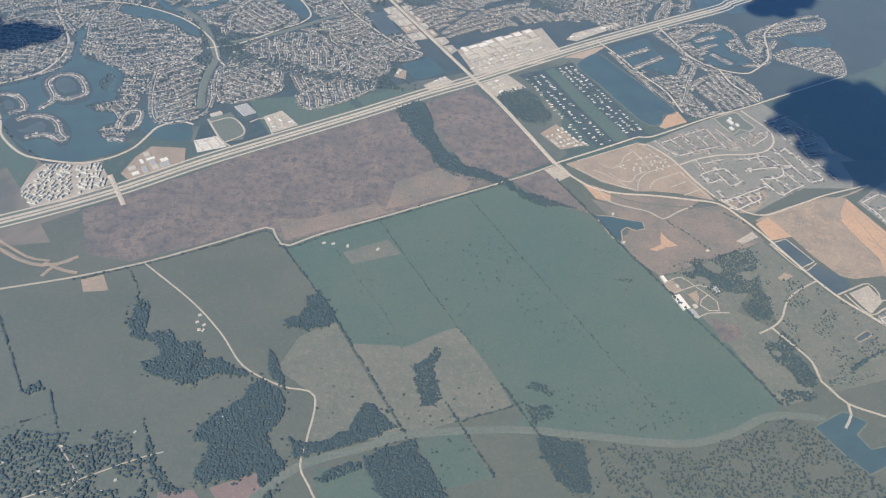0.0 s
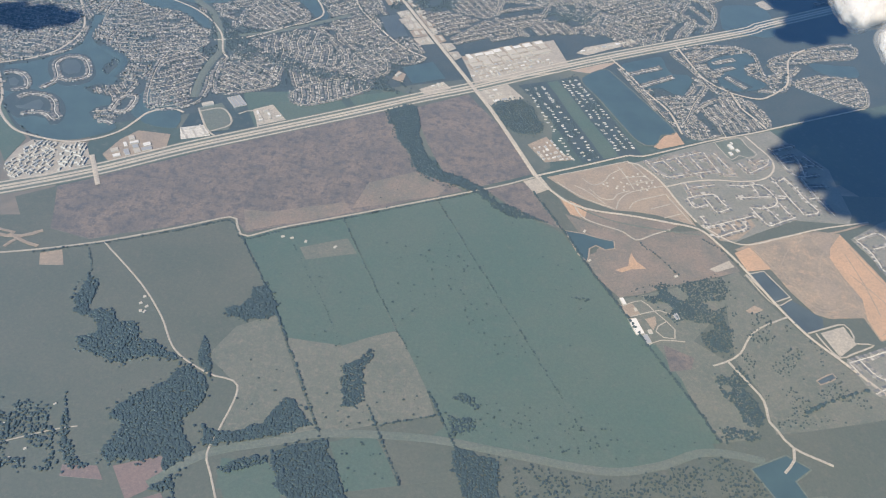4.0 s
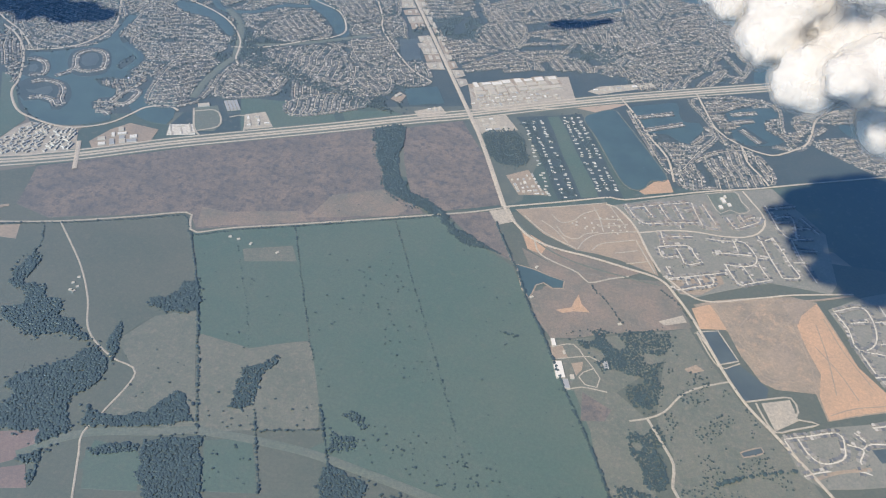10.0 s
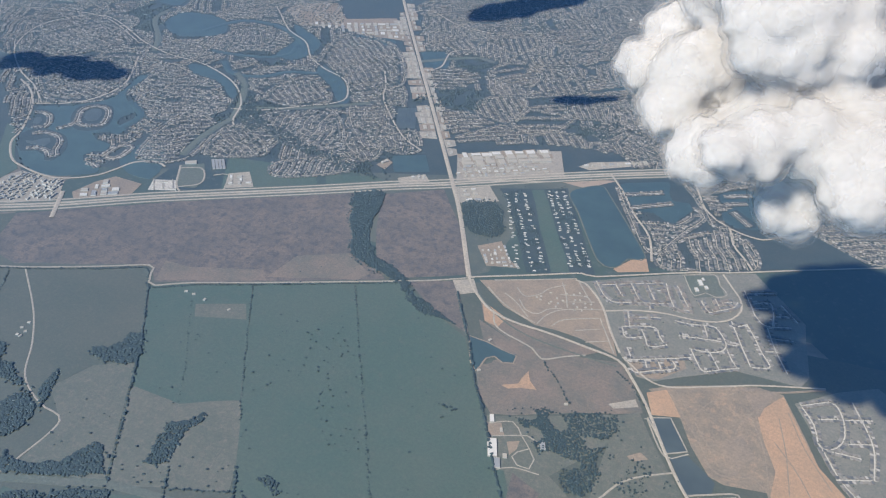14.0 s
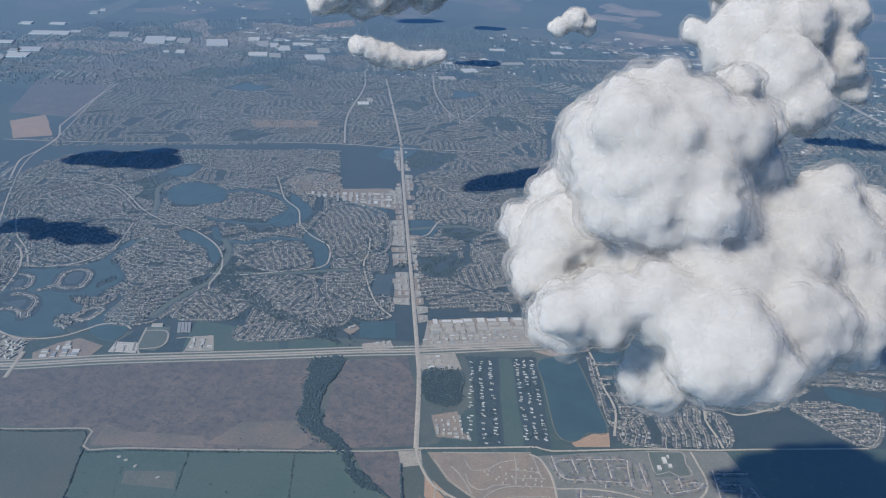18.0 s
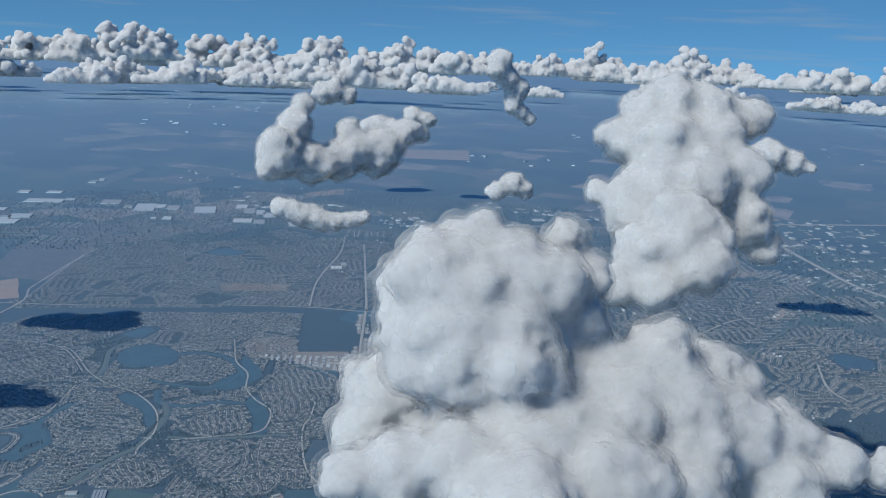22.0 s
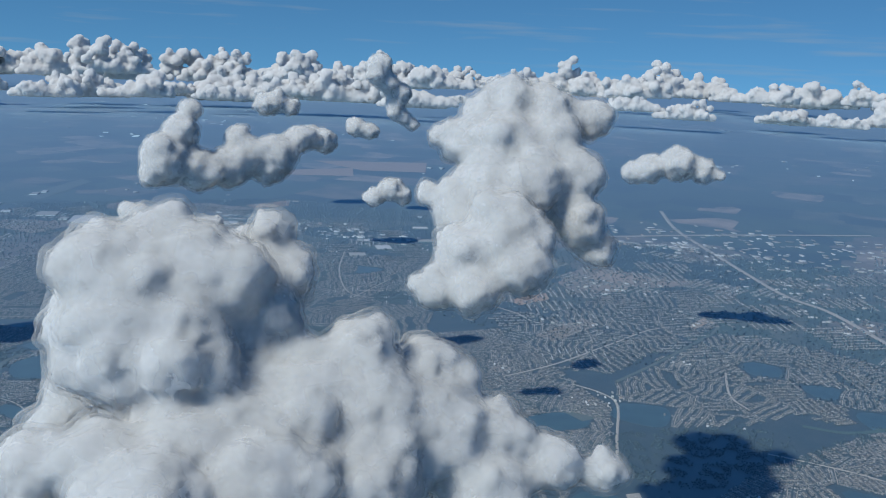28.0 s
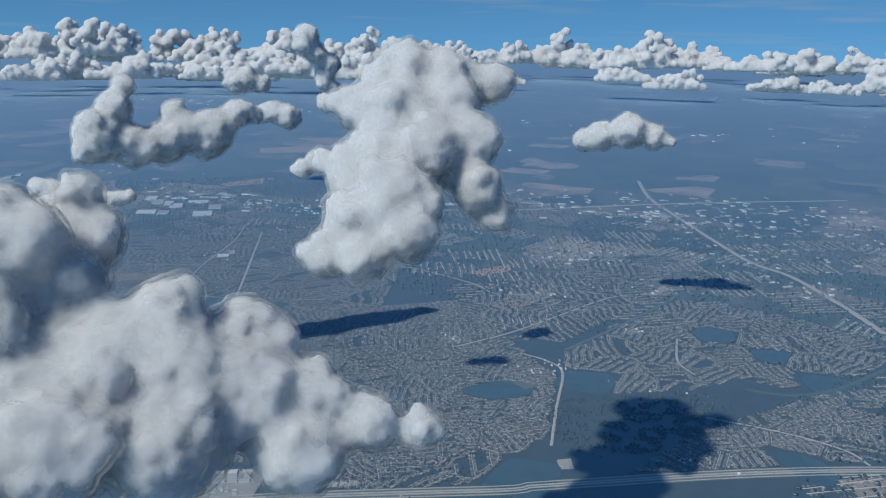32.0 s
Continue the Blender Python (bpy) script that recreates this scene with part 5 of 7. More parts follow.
first = oak()
spots = []
for quad, n in (([(2.7, 153.4), (20.7, 160.1), (30.9, 141.5), (10.2, 134.1)], 44), ([(21.6, 138.2), (32.1, 142.0), (38.4, 123.6), (29.9, 120.6)], 30), ([(5.6, 132.5), (21.6, 138.2), (30.7, 117.8), (18.2, 113.5)], 8), ([(24.3, 109.6), (48.3, 112.2), (64.8, 104.3), (45.2, 99.3)], 50), ([(26.0, 168.8), (43.8, 164.3), (71.4, 117.2), (53.5, 108.5)], 24), ([(-2.5, 106.3), (19.2, 110.8), (21.1, 105.7), (1.9, 97.7)], 22), ([(3.0, 95.4), (10.8, 98.1), (15.8, 89.5), (8.3, 87.0)], 14), ([(-23.3, 108.4), (-12.6, 118.9), (-4.5, 105.6), (-15.2, 99.0)], 10), ([(20.9, 108.9), (76.2, 107.9), (64.1, 101.0), (31.5, 99.2)], 40), ([(-6.2, 161.4), (19.6, 171.1), (7.3, 181.5), (-2.8, 167.5)], 8), ([(-24.3, 141.3), (-4.7, 150.7), (11.7, 120.7), (-7.5, 113.9)], 14)):
    q = np.array(quad)
    for k in range(n):
        a, b = rng.random(2)
        spots.append((1 - a) * ((1 - b) * q[0] + b * q[3]) + a * ((1 - b) * q[1] + b * q[2]))
spots = np.array(spots)
spots = spots[taken(spots) < 2]
for i, (x, y) in enumerate(spots):
    s = rng.uniform(0.4, 0.85)
    m = Matrix.LocRotScale((x, y, 0.03), Euler((0, 0, rng.uniform(0, 6.28))), None)
    if i == 0:
        first.matrix_basis = m
    else:
        o = copy_thing(first, m)
        o.scale = (s, s, s * rng.uniform(0.8, 1.1))

# ---- houses as things of their own, in the estate nearest the path ----
def house_kinds():
    kinds = []
    sizes = ((0.40, 0.30, 0.17, 0.15), (0.36, 0.33, 0.30, 0.16), (0.44, 0.28, 0.16, 0.17), (0.34, 0.34, 0.17, 0.18), (0.42, 0.32, 0.30, 0.17), (0.38, 0.27, 0.16, 0.14))
    for k, a in enumerate(sizes):
        v, f, ix = house_arrays(np.zeros((1, 2)), np.zeros(1), *[np.array([q]) for q in a])
        wing, wf, wi = house_arrays(np.array([(a[0] * 0.55, -a[1] * 0.9)]), np.array([math.pi / 2]), np.array([0.24]), np.array([0.17]), np.array([0.16]), np.array([0.12]))
        v, f, ix = np.concatenate((v, wing)), np.concatenate((f, wf + len(v))), np.concatenate((ix, wi))
        kinds.append((tri_mesh("house_walls", v, f[ix == 0], [M_WALLS_ONE]), tri_mesh("house_roof", v, f[ix == 1], [M_ROOF_ONE[k % 3]])))
    return kinds


M_WALLS_ONE = plain("brick_and_siding", (0.36, 0.29, 0.235), 0.3, "object")
M_ROOF_ONE = [plain("weathered_shingle", (0.25, 0.24, 0.225), 0.3, "object"), plain("brown_shingle", (0.24, 0.21, 0.18), 0.3, "object"), plain("grey_shingle", (0.17, 0.17, 0.175), 0.3, "object")]
KINDS = house_kinds()


def house(x, y, ang, k):
    ob = new("house")
    ob.matrix_basis = pose(x, y, 0.05, 0, 0, math.degrees(ang))
    for name, me in zip(("wall", "roof"), KINDS[k % 6]):
        p = new(name, me)
        p.parent = ob
    roof = ("grey-brown shingle", "brown shingle", "dark grey shingle")[k % 3]
    return tagged(ob, "brick house with a %s hipped roof" % roof, "house", "estate houses")


# ---- large flat-roofed buildings ----
def flat_building(x, y, ang, l, w, h, roof, label, name="shop_building", units=3):
    ob = new(name)
    ob.matrix_basis = pose(x, y, 0.05, 0, 0, ang)
    bm = bmesh.new()
    bmesh.ops.create_cube(bm, size=1, matrix=Matrix.LocRotScale((0, 0, h / 2), None, (l, w, h)))
    top = max(bm.faces, key=lambda q: q.calc_center_median().z)
    r = bmesh.ops.inset_individual(bm, faces=[top], thickness=min(0.06, w * 0.1))
    bmesh.ops.translate(bm, verts=top.verts[:], vec=(0, 0, -0.05))
    part("wall", bm, M_WALL, ob)
    bm = bmesh.new()
    bmesh.ops.create_grid(bm, x_segments=2, y_segments=2, size=0.5, matrix=Matrix.LocRotScale((0, 0, h - 0.044), None, (l * 0.97, w * 0.94, 1)))
    part("roof", bm, roof, ob)
    for k in range(units):
        bm = bmesh.new()
        bmesh.ops.create_cube(bm, size=1, matrix=Matrix.LocRotScale((rng.uniform(-0.35, 0.35) * l, rng.uniform(-0.3, 0.3) * w, h), None, (0.14, 0.1, 0.1)))
        part("air_conditioner", bm, M_METAL, ob)
    mark_area(straight_through([(x + sx * l / 2 * math.cos(math.radians(ang)) - sy * w / 2 * math.sin(math.radians(ang)), y + sx * l / 2 * math.sin(math.radians(ang)) + sy * w / 2 * math.cos(math.radians(ang))) for sx, sy in ((-1, -1), (1, -1), (1, 1), (-1, 1))], True), 3)
    return tagged(ob, label, "building", "commercial buildings")


def at_angle(a, b):
    return math.degrees(math.atan2(b[1] - a[1], b[0] - a[0]))


def block_of(pts, ang, pitch, n, sizes, roofs, label, name="shop_building", h=(0.25, 0.4), lots=False):
    """Buildings spread over a lot on a loose grid."""
    poly = np.array(pts)
    c = poly.mean(0)
    a = math.radians(ang)
    u, w = np.array((math.cos(a), math.sin(a))), np.array((-math.sin(a), math.cos(a)))
    made = 0
    for i in range(-12, 13):
        for j in range(-12, 13):
            q = c + u * (i * pitch[0] + rng.normal(0, 0.2)) + w * (j * pitch[1] + rng.normal(0, 0.15))
            if made >= n or not inside(q[None], poly)[0] or taken(q + np.array([(0, 0), (0.6, 0), (-0.6, 0), (0, 0.6), (0, -0.6)])).max() >= 3:
                continue
            l, d = rng.uniform(*sizes[0]), rng.uniform(*sizes[1])
            flat_building(q[0], q[1], ang + (90 if rng.random() < 0.25 else 0), l, d, rng.uniform(*h), roofs[made % len(roofs)], label, name, 2 if l > 1.5 else 1)
            made += 1
            if lots:
                e = [q + u * sx * l * 0.75 + w * sy * d * 0.9 for sx, sy in ((-1, -1), (1, -1), (1, 1), (-1, 1))]
                patch("car_park", [tuple(k) for k in e], (M_LOT, M_TAN)[made % 2], 0.075, "pale concrete apron round a store", False, 0, "car park")


M_PARK = soil("worn_concrete", (0.31, 0.28, 0.23), (0.37, 0.33, 0.27), (0.46, 0.41, 0.33), 0.35, 1.3)
SHOPS = [M_WHITE, M_TANROOF, M_TANROOF, M_METAL, M_TANROOF]
ART = math.degrees(math.atan2(161.4, -92.7))
HWA = at_angle(*[(-16.8, 203.9), (15.5, 225.5)])

# shops and car parks at the great crossing
patch("car_park", [(11.0, 243.1), (39.1, 261.1), (44.7, 245.9), (16.6, 228.0)], M_PARK, 0.06, "pale concrete car parks with faded bays", False, 0, "car park")
block_of([(11.3, 245.2), (38.4, 260.0), (41.0, 253.3), (15.0, 238.0)], HWA, (3.6, 2.6), 24, ((2.4, 3.6), (1.3, 2.3)), [M_TANROOF, M_TANROOF, M_WHITE], "large flat-roofed store with a pale roof", "store_building", lots=True)
block_of([(13.8, 237.5), (40.6, 252.4), (42.8, 244.4), (16.8, 228.8)], HWA, (1.9, 1.8), 46, ((0.7, 1.5), (0.5, 0.9)), SHOPS, "small flat-roofed shop beside a car park", lots=True)
patch("car_park", [(17.4, 223.5), (26.5, 230.0), (31.4, 223.2), (22.4, 217.0)], M_LOT, 0.06, "pale concrete car park", False, 0, "car park")
block_of([(18.2, 223.2), (26.3, 229.2), (30.5, 223.5), (22.8, 218.1)], HWA, (2.6, 2.6), 7, ((1.0, 2.0), (0.6, 1.1)), SHOPS, "flat-roofed shop beside the road")
patch("car_park", [(46.6, 254.1), (49.6, 258.4), (64.7, 268.2), (66.7, 266.3), (50.2, 253.7)], M_LOT, 0.06, "pale roadside lots", False, 0, "car park")
block_of([(46.5, 254.8), (49.6, 258.4), (65.6, 268.2), (65.8, 265.9), (50.1, 254.4)], HWA, (2.8, 2.2), 10, ((1.2, 2.2), (0.6, 1.2)), SHOPS, "flat-roofed shop beside the road")
line = curve_through(ARTERIAL, False, 1.0)
for side in (-1, 1):
    for k in range(int(len(line) * 0.28), len(line) - 2, 5):
        dv = line[k + 1] - line[k]
        dv = dv / np.linalg.norm(dv)
        nv = np.array((-dv[1], dv[0])) * side
        far = k / len(line)
        depth = rng.uniform(3.8, 6.6) if side > 0 and far < 0.75 else rng.uniform(2.2, 4.4)
        c = line[k] + nv * (0.9 + depth / 2)
        if taken(c[None])[0] >= 3 or rng.random() < 0.15:
            continue
        a = at_angle((0, 0), dv)
        e = [line[k] + dv * s * 2.4 + nv * o for s, o in ((-1.15, 0.9), (1.1, 0.9), (rng.uniform(0.6, 1.1), depth), (-rng.uniform(0.6, 1.1), depth))]
        patch("car_park", [tuple(q) for q in e], (M_LOT, M_TAN, M_PARK, M_TAN)[int(rng.integers(0, 4))], 0.06 + 0.0005 * k % 0.01, "pale concrete lots along the avenue", False, 0, "car park")
        for o in ((1.9, 4.2) if depth > 5 else (2.1,)):
            q = c - nv * (0.9 + depth / 2) + nv * o
            flat_building(q[0], q[1], a, rng.uniform(0.8, 3.0), rng.uniform(0.6, 1.2), rng.uniform(0.25, 0.4), SHOPS[k % 5], "flat-roofed shop along the avenue", units=2)

# shopping centre and yards in the middle distance
patch("car_park", [(-97.5, 322.6), (-94.9, 333.0), (-83.4, 339.8), (-71.5, 325.9), (-54.0, 337.3), (-39.7, 317.7), (-56.9, 313.9), (-69.4, 317.0), (-83.8, 309.9)], M_TAN, 0.06, "wide pale lots of a shopping centre", False, 0, "car park")
block_of([(-96.1, 321.9), (-82.6, 338.6), (-71.5, 325.9), (-52.1, 336.2), (-41.8, 319.3), (-57.5, 315.0), (-84.5, 311.0)], ART, (3.2, 2.6), 46, ((1.2, 3.2), (0.8, 1.8)), SHOPS, "flat-roofed shop in a shopping centre")

# western frontage: flats, school and shops by the highway
patch("car_park", [(-95.4, 162.9), (-95.1, 169.4), (-93.1, 173.8), (-86.4, 174.1), (-79.7, 175.6), (-74.7, 167.3), (-83.1, 159.8), (-90.5, 156.4)], M_PARK, 0.055, "pale drives and parking between flats", False, 0, "car park")
block_of([(-94.9, 162.2), (-92.5, 172.9), (-86.7, 173.4), (-82.6, 161.4), (-90.8, 156.8)], HWA + 40, (1.45, 0.95), 90, ((0.9, 1.3), (0.4, 0.55)), [M_TANROOF, M_TANROOF, M_METAL], "three-storey block of flats with a pale roof", "apartment_building", (0.4, 0.5))
block_of([(-85.7, 173.2), (-80.0, 174.8), (-75.6, 167.0), (-81.1, 162.8)], HWA + 60, (1.5, 1.0), 34, ((0.9, 1.5), (0.4, 0.6)), [M_TANROOF], "block of flats with a white roof", "apartment_building", (0.4, 0.5))
patch("car_park", [(-73.6, 171.5), (-72.2, 178.6), (-69.2, 183.5), (-60.5, 183.3), (-59.4, 177.1), (-71.0, 168.8)], M_TAN, 0.055, "tan lots of roadside stores", False, 0, "car park")
block_of([(-73.2, 171.6), (-69.7, 180.2), (-60.9, 182.5), (-60.0, 177.5), (-70.8, 169.7)], HWA, (2.6, 2.0), 10, ((1.2, 2.6), (0.8, 1.6)), [M_WHITE, M_TANROOF, M_METAL], "flat-roofed store by the highway", "store_building")
patch("car_park", [(-57.0, 181.6), (-59.1, 186.9), (-53.1, 189.9), (-50.1, 185.0)], M_STREET, 0.055, "concrete yard of storage rows", False, 0, "car park")
block_of([(-56.9, 182.0), (-58.8, 186.7), (-53.1, 189.6), (-50.5, 185.1)], HWA + 90, (0.8, 2.6), 18, ((1.6, 2.2), (0.35, 0.45)), [M_TANROOF], "long low storage shed with a tan roof", "storage_shed", (0.15, 0.2))
patch("car_park", [(-57.7, 197.1), (-51.9, 201.1), (-46.4, 193.6), (-46.5, 188.8), (-51.4, 186.9)], M_VERGE, 0.05, "school grounds", False, 0, "school grounds")
road("school_drive", [(-57.4, 197.2), (-52.1, 188.1), (-49.0, 185.4)], 0.5, M_LOT, 0.09, "pale drive round a school")
road("school_drive", [(-56.3, 196.0), (-51.5, 198.6), (-48.3, 196.0), (-46.6, 191.3), (-50.7, 187.2)], 0.45, M_LOT, 0.09, "pale drive round a school")
q = [(-55.6, 199.6), (-48.2, 202.6), (-38.6, 198.9), (-56.3, 192.8)]
flat_building(q[0][0], q[0][1], HWA, 3.2, 1.4, 0.4, M_TANROOF, "long tan-roofed school building", "school_building", 3)
for k in range(4):
    flat_building(q[1][0] + (k - 1.5) * 0.95 * math.cos(math.radians(HWA)), q[1][1] + (k - 1.5) * 0.95 * math.sin(math.radians(HWA)), HWA + 95, 5.4, 0.8, 0.35, M_METAL, "long grey metal-roofed warehouse bay", "warehouse", 0)
patch("car_park", [(-42.6, 199.9), (-38.1, 203.4), (-32.6, 196.9), (-39.1, 192.7)], M_LOT, 0.055, "pale lots of a civic building", False, 0, "car park")
block_of([(-42.0, 199.5), (-38.0, 202.8), (-33.4, 197.2), (-38.9, 193.4)], HWA, (2.2, 2.0), 7, ((1.0, 1.8), (0.5, 0.9)), [M_WHITE, M_TANROOF], "pale civic building among lots", "civic_building")
road("school_drive", [(-46.0, 196.9), (-42.3, 199.4), (-39.0, 191.8)], 0.4, M_LOT, 0.09, "pale drive")
q = [(-6.5, 227.7), (-9.0, 225.6)]
flat_building(q[0][0], q[0][1], HWA + 30, 2.2, 1.0, 0.4, M_TANROOF, "tan-roofed building by a pond", "civic_building", 2)
patch("car_park", [(-7.9, 225.0), (-6.9, 230.1), (-4.3, 228.6), (-4.5, 223.6)], M_TAN, 0.056, "tan lot by a pond", False, 0, "car park")
patch("car_park", [(0.9, 220.9), (7.3, 227.0), (10.0, 223.6), (3.1, 217.8)], M_LOT, 0.056, "pale lots at the crossing", False, 0, "car park")
block_of([(1.3, 220.7), (7.3, 226.3), (9.5, 223.7), (3.1, 218.4)], HWA, (1.9, 1.6), 8, ((0.8, 1.6), (0.5, 0.9)), SHOPS, "flat-roofed shop at the crossing")
road("overpass", [(-76.1, 170.5), (-73.0, 165.2), (-69.6, 159.2)], 1.1, M_ROAD, 0.16, "pale crossroad bridge over the highway")
road("interchange_loop", [(-92.5, 142.1), (-86.2, 138.6), (-81.5, 137.5), (-78.6, 138.0), (-75.4, 139.8)], 0.9, M_TAN, 0.09, "unfinished tan interchange road")
road("interchange_loop", [(-80.3, 134.0), (-78.5, 137.7), (-74.5, 140.8)], 0.8, M_TAN, 0.095, "unfinished tan interchange road")
road("interchange_loop", [(-81.2, 138.4), (-76.8, 136.4), (-73.1, 135.6)], 0.8, M_TAN, 0.1, "unfinished tan interchange road")
road("interchange_loop", [(-93.6, 144.9), (-85.4, 139.9), (-80.2, 139.0)], 0.6, M_TAN, 0.085, "unfinished tan interchange road")
patch("lot", [(-71.7, 133.7), (-67.4, 135.8), (-64.7, 130.8), (-69.9, 129.9)], M_TAN, 0.045, "tan yard of a building depot")

# works depot, ranch and farm buildings
block_of([(33.8, 200.5), (39.2, 204.8), (47.1, 195.5), (39.1, 192.4)], ART, (1.7, 1.5), 24, ((0.5, 1.3), (0.35, 0.7)), [M_TANROOF, M_METAL, M_WHITE], "low shed in a works yard", "works_shed", (0.15, 0.3))
patch("lot", [(56.8, 143.8), (63.4, 145.7), (68.8, 141.4), (70.8, 135.7), (64.9, 131.5), (60.8, 136.2)], M_DRYGRASS, 0.05, "dry grass yard of a ranch")
patch("lot", [(58.2, 142.2), (61.0, 143.2), (62.8, 140.1), (60.1, 138.6)], M_TAN, 0.062, "bare tan corral")
patch("lot", [(63.7, 138.8), (66.0, 140.2), (66.1, 137.9), (65.2, 135.8)], M_TAN, 0.062, "bare tan corral")
for (x0, y0), l, w, m in zip([(61.4, 136.1), (63.6, 132.8), (58.7, 143.4), (70.4, 140.8), (64.4, 135.1), (61.5, 141.3)], (4.6, 2.4, 2.0, 1.9, 1.0, 0.8), (1.9, 1.1, 0.9, 1.0, 0.8, 0.5), (M_WHITE, M_METAL, M_WHITE, M_METAL, M_TANROOF, M_TANROOF)):
    flat_building(x0, y0, ART - 8, l, w, 0.35, m, "large pale metal-roofed ranch barn", "barn", 0)
road("ranch_drive", [(58.6, 142.1), (62.9, 144.5), (65.7, 141.7), (68.2, 139.1), (69.9, 136.9), (69.7, 134.2), (67.3, 134.1), (65.7, 135.7), (66.3, 137.3), (68.2, 139.1)], 0.2, M_GRAVEL, 0.08, "looping ranch drive")
road("ranch_drive", [(60.0, 138.9), (66.8, 142.2), (69.5, 141.4)], 0.2, M_GRAVEL, 0.08, "ranch drive")
road("ranch_drive", [(63.3, 130.8), (66.7, 133.2), (71.9, 133.7)], 0.2, M_GRAVEL, 0.08, "ranch drive")
for x0, y0 in [(-44.2, 122.9), (-42.6, 122.2), (-43.4, 120.8), (-44.1, 124.9), (-42.5, 120.7)]:
    flat_building(x0, y0, rng.uniform(0, 90), 0.7, 0.5, 0.2, M_TANROOF, "small tan farm shed", "farm_shed", 0)
for x0, y0 in [(-20.6, 149.6), (-18.4, 149.5), (-15.0, 149.0), (-7.9, 148.4), (50.0, 166.1), (71.4, 154.2), (51.2, 155.6)]:
    flat_building(x0, y0, rng.uniform(0, 90), 0.8, 0.55, 0.22, M_TANROOF, "small white farm building", "farm_shed", 0)
for x0, y0 in [(-63.5, 91.3), (-61.9, 91.0), (-67.9, 88.1), (-71.0, 87.0), (-56.0, 90.1), (-56.6, 88.9), (-49.6, 94.8), (-50.3, 84.5), (-64.1, 85.6), (-57.6, 84.2), (-66.5, 81.5), (-52.1, 82.2)]:
    flat_building(x0, y0, rng.uniform(0, 90), 0.6, 0.36, 0.2, M_TANROOF, "small white-roofed rural house under trees", "rural_house", 0)
road("hamlet_lane", [(-65.1, 80.2), (-55.9, 84.8), (-47.2, 89.4), (-43.4, 90.8)], 0.2, M_GRAVEL, 0.08, "pale hamlet lane")
road("hamlet_lane", [(-59.4, 80.5), (-56.7, 84.2), (-60.1, 88.7), (-63.3, 92.2)], 0.18, M_GRAVEL, 0.08, "pale hamlet lane")

# ---- park of mobile homes under trees, with a green down the middle ----
patch("park_ground", [(29.9, 230.0), (47.3, 239.8), (65.2, 202.1), (49.5, 194.5), (39.8, 213.9)], M_YARD, 0.045, "shaded turf of a mobile-home park", False, 0, "park")
patch("green", [(38.0, 233.9), (41.1, 235.9), (59.2, 200.1), (55.0, 197.7)], M_PASTURE, 0.055, "long mown green between rows of homes", False, 0, "green")
for a, b in ([(32.3, 228.5), (47.3, 194.2)], [(34.1, 230.3), (50.8, 195.6)], [(36.1, 231.8), (53.6, 197.1)], [(42.5, 236.1), (59.9, 200.4)], [(44.3, 237.2), (62.3, 201.3)], [(46.2, 238.3), (64.1, 202.8)]):
    ln = straight_through([a, b], False, 0.5)
    u = (ln[-1] - ln[0]) / np.linalg.norm(ln[-1] - ln[0])
    for k in range(2, len(ln) - 1, 2):
        c = ln[k] + rng.normal(0, 0.25, 2)
        if rng.random() < 0.25 or taken(c[None])[0] >= 2:
            continue
        flat_building(c[0], c[1], math.degrees(math.atan2(u[1], u[0])) + 80 + rng.normal(0, 6), rng.uniform(0.6, 1.0), 0.3, 0.17, M_WHITE if rng.random() < 0.7 else M_METAL, "white-roofed mobile home among shade trees", "mobile_home", 0)
for pts in ([(30.8, 229.7), (37.4, 233.7), (53.9, 197.3), (49.7, 195.1)], [(41.8, 235.8), (47.4, 239.5), (64.6, 202.2), (59.8, 200.0)]):
    wood(pts, 0.75, 0.3, "shade trees between mobile homes", -0.12, False)

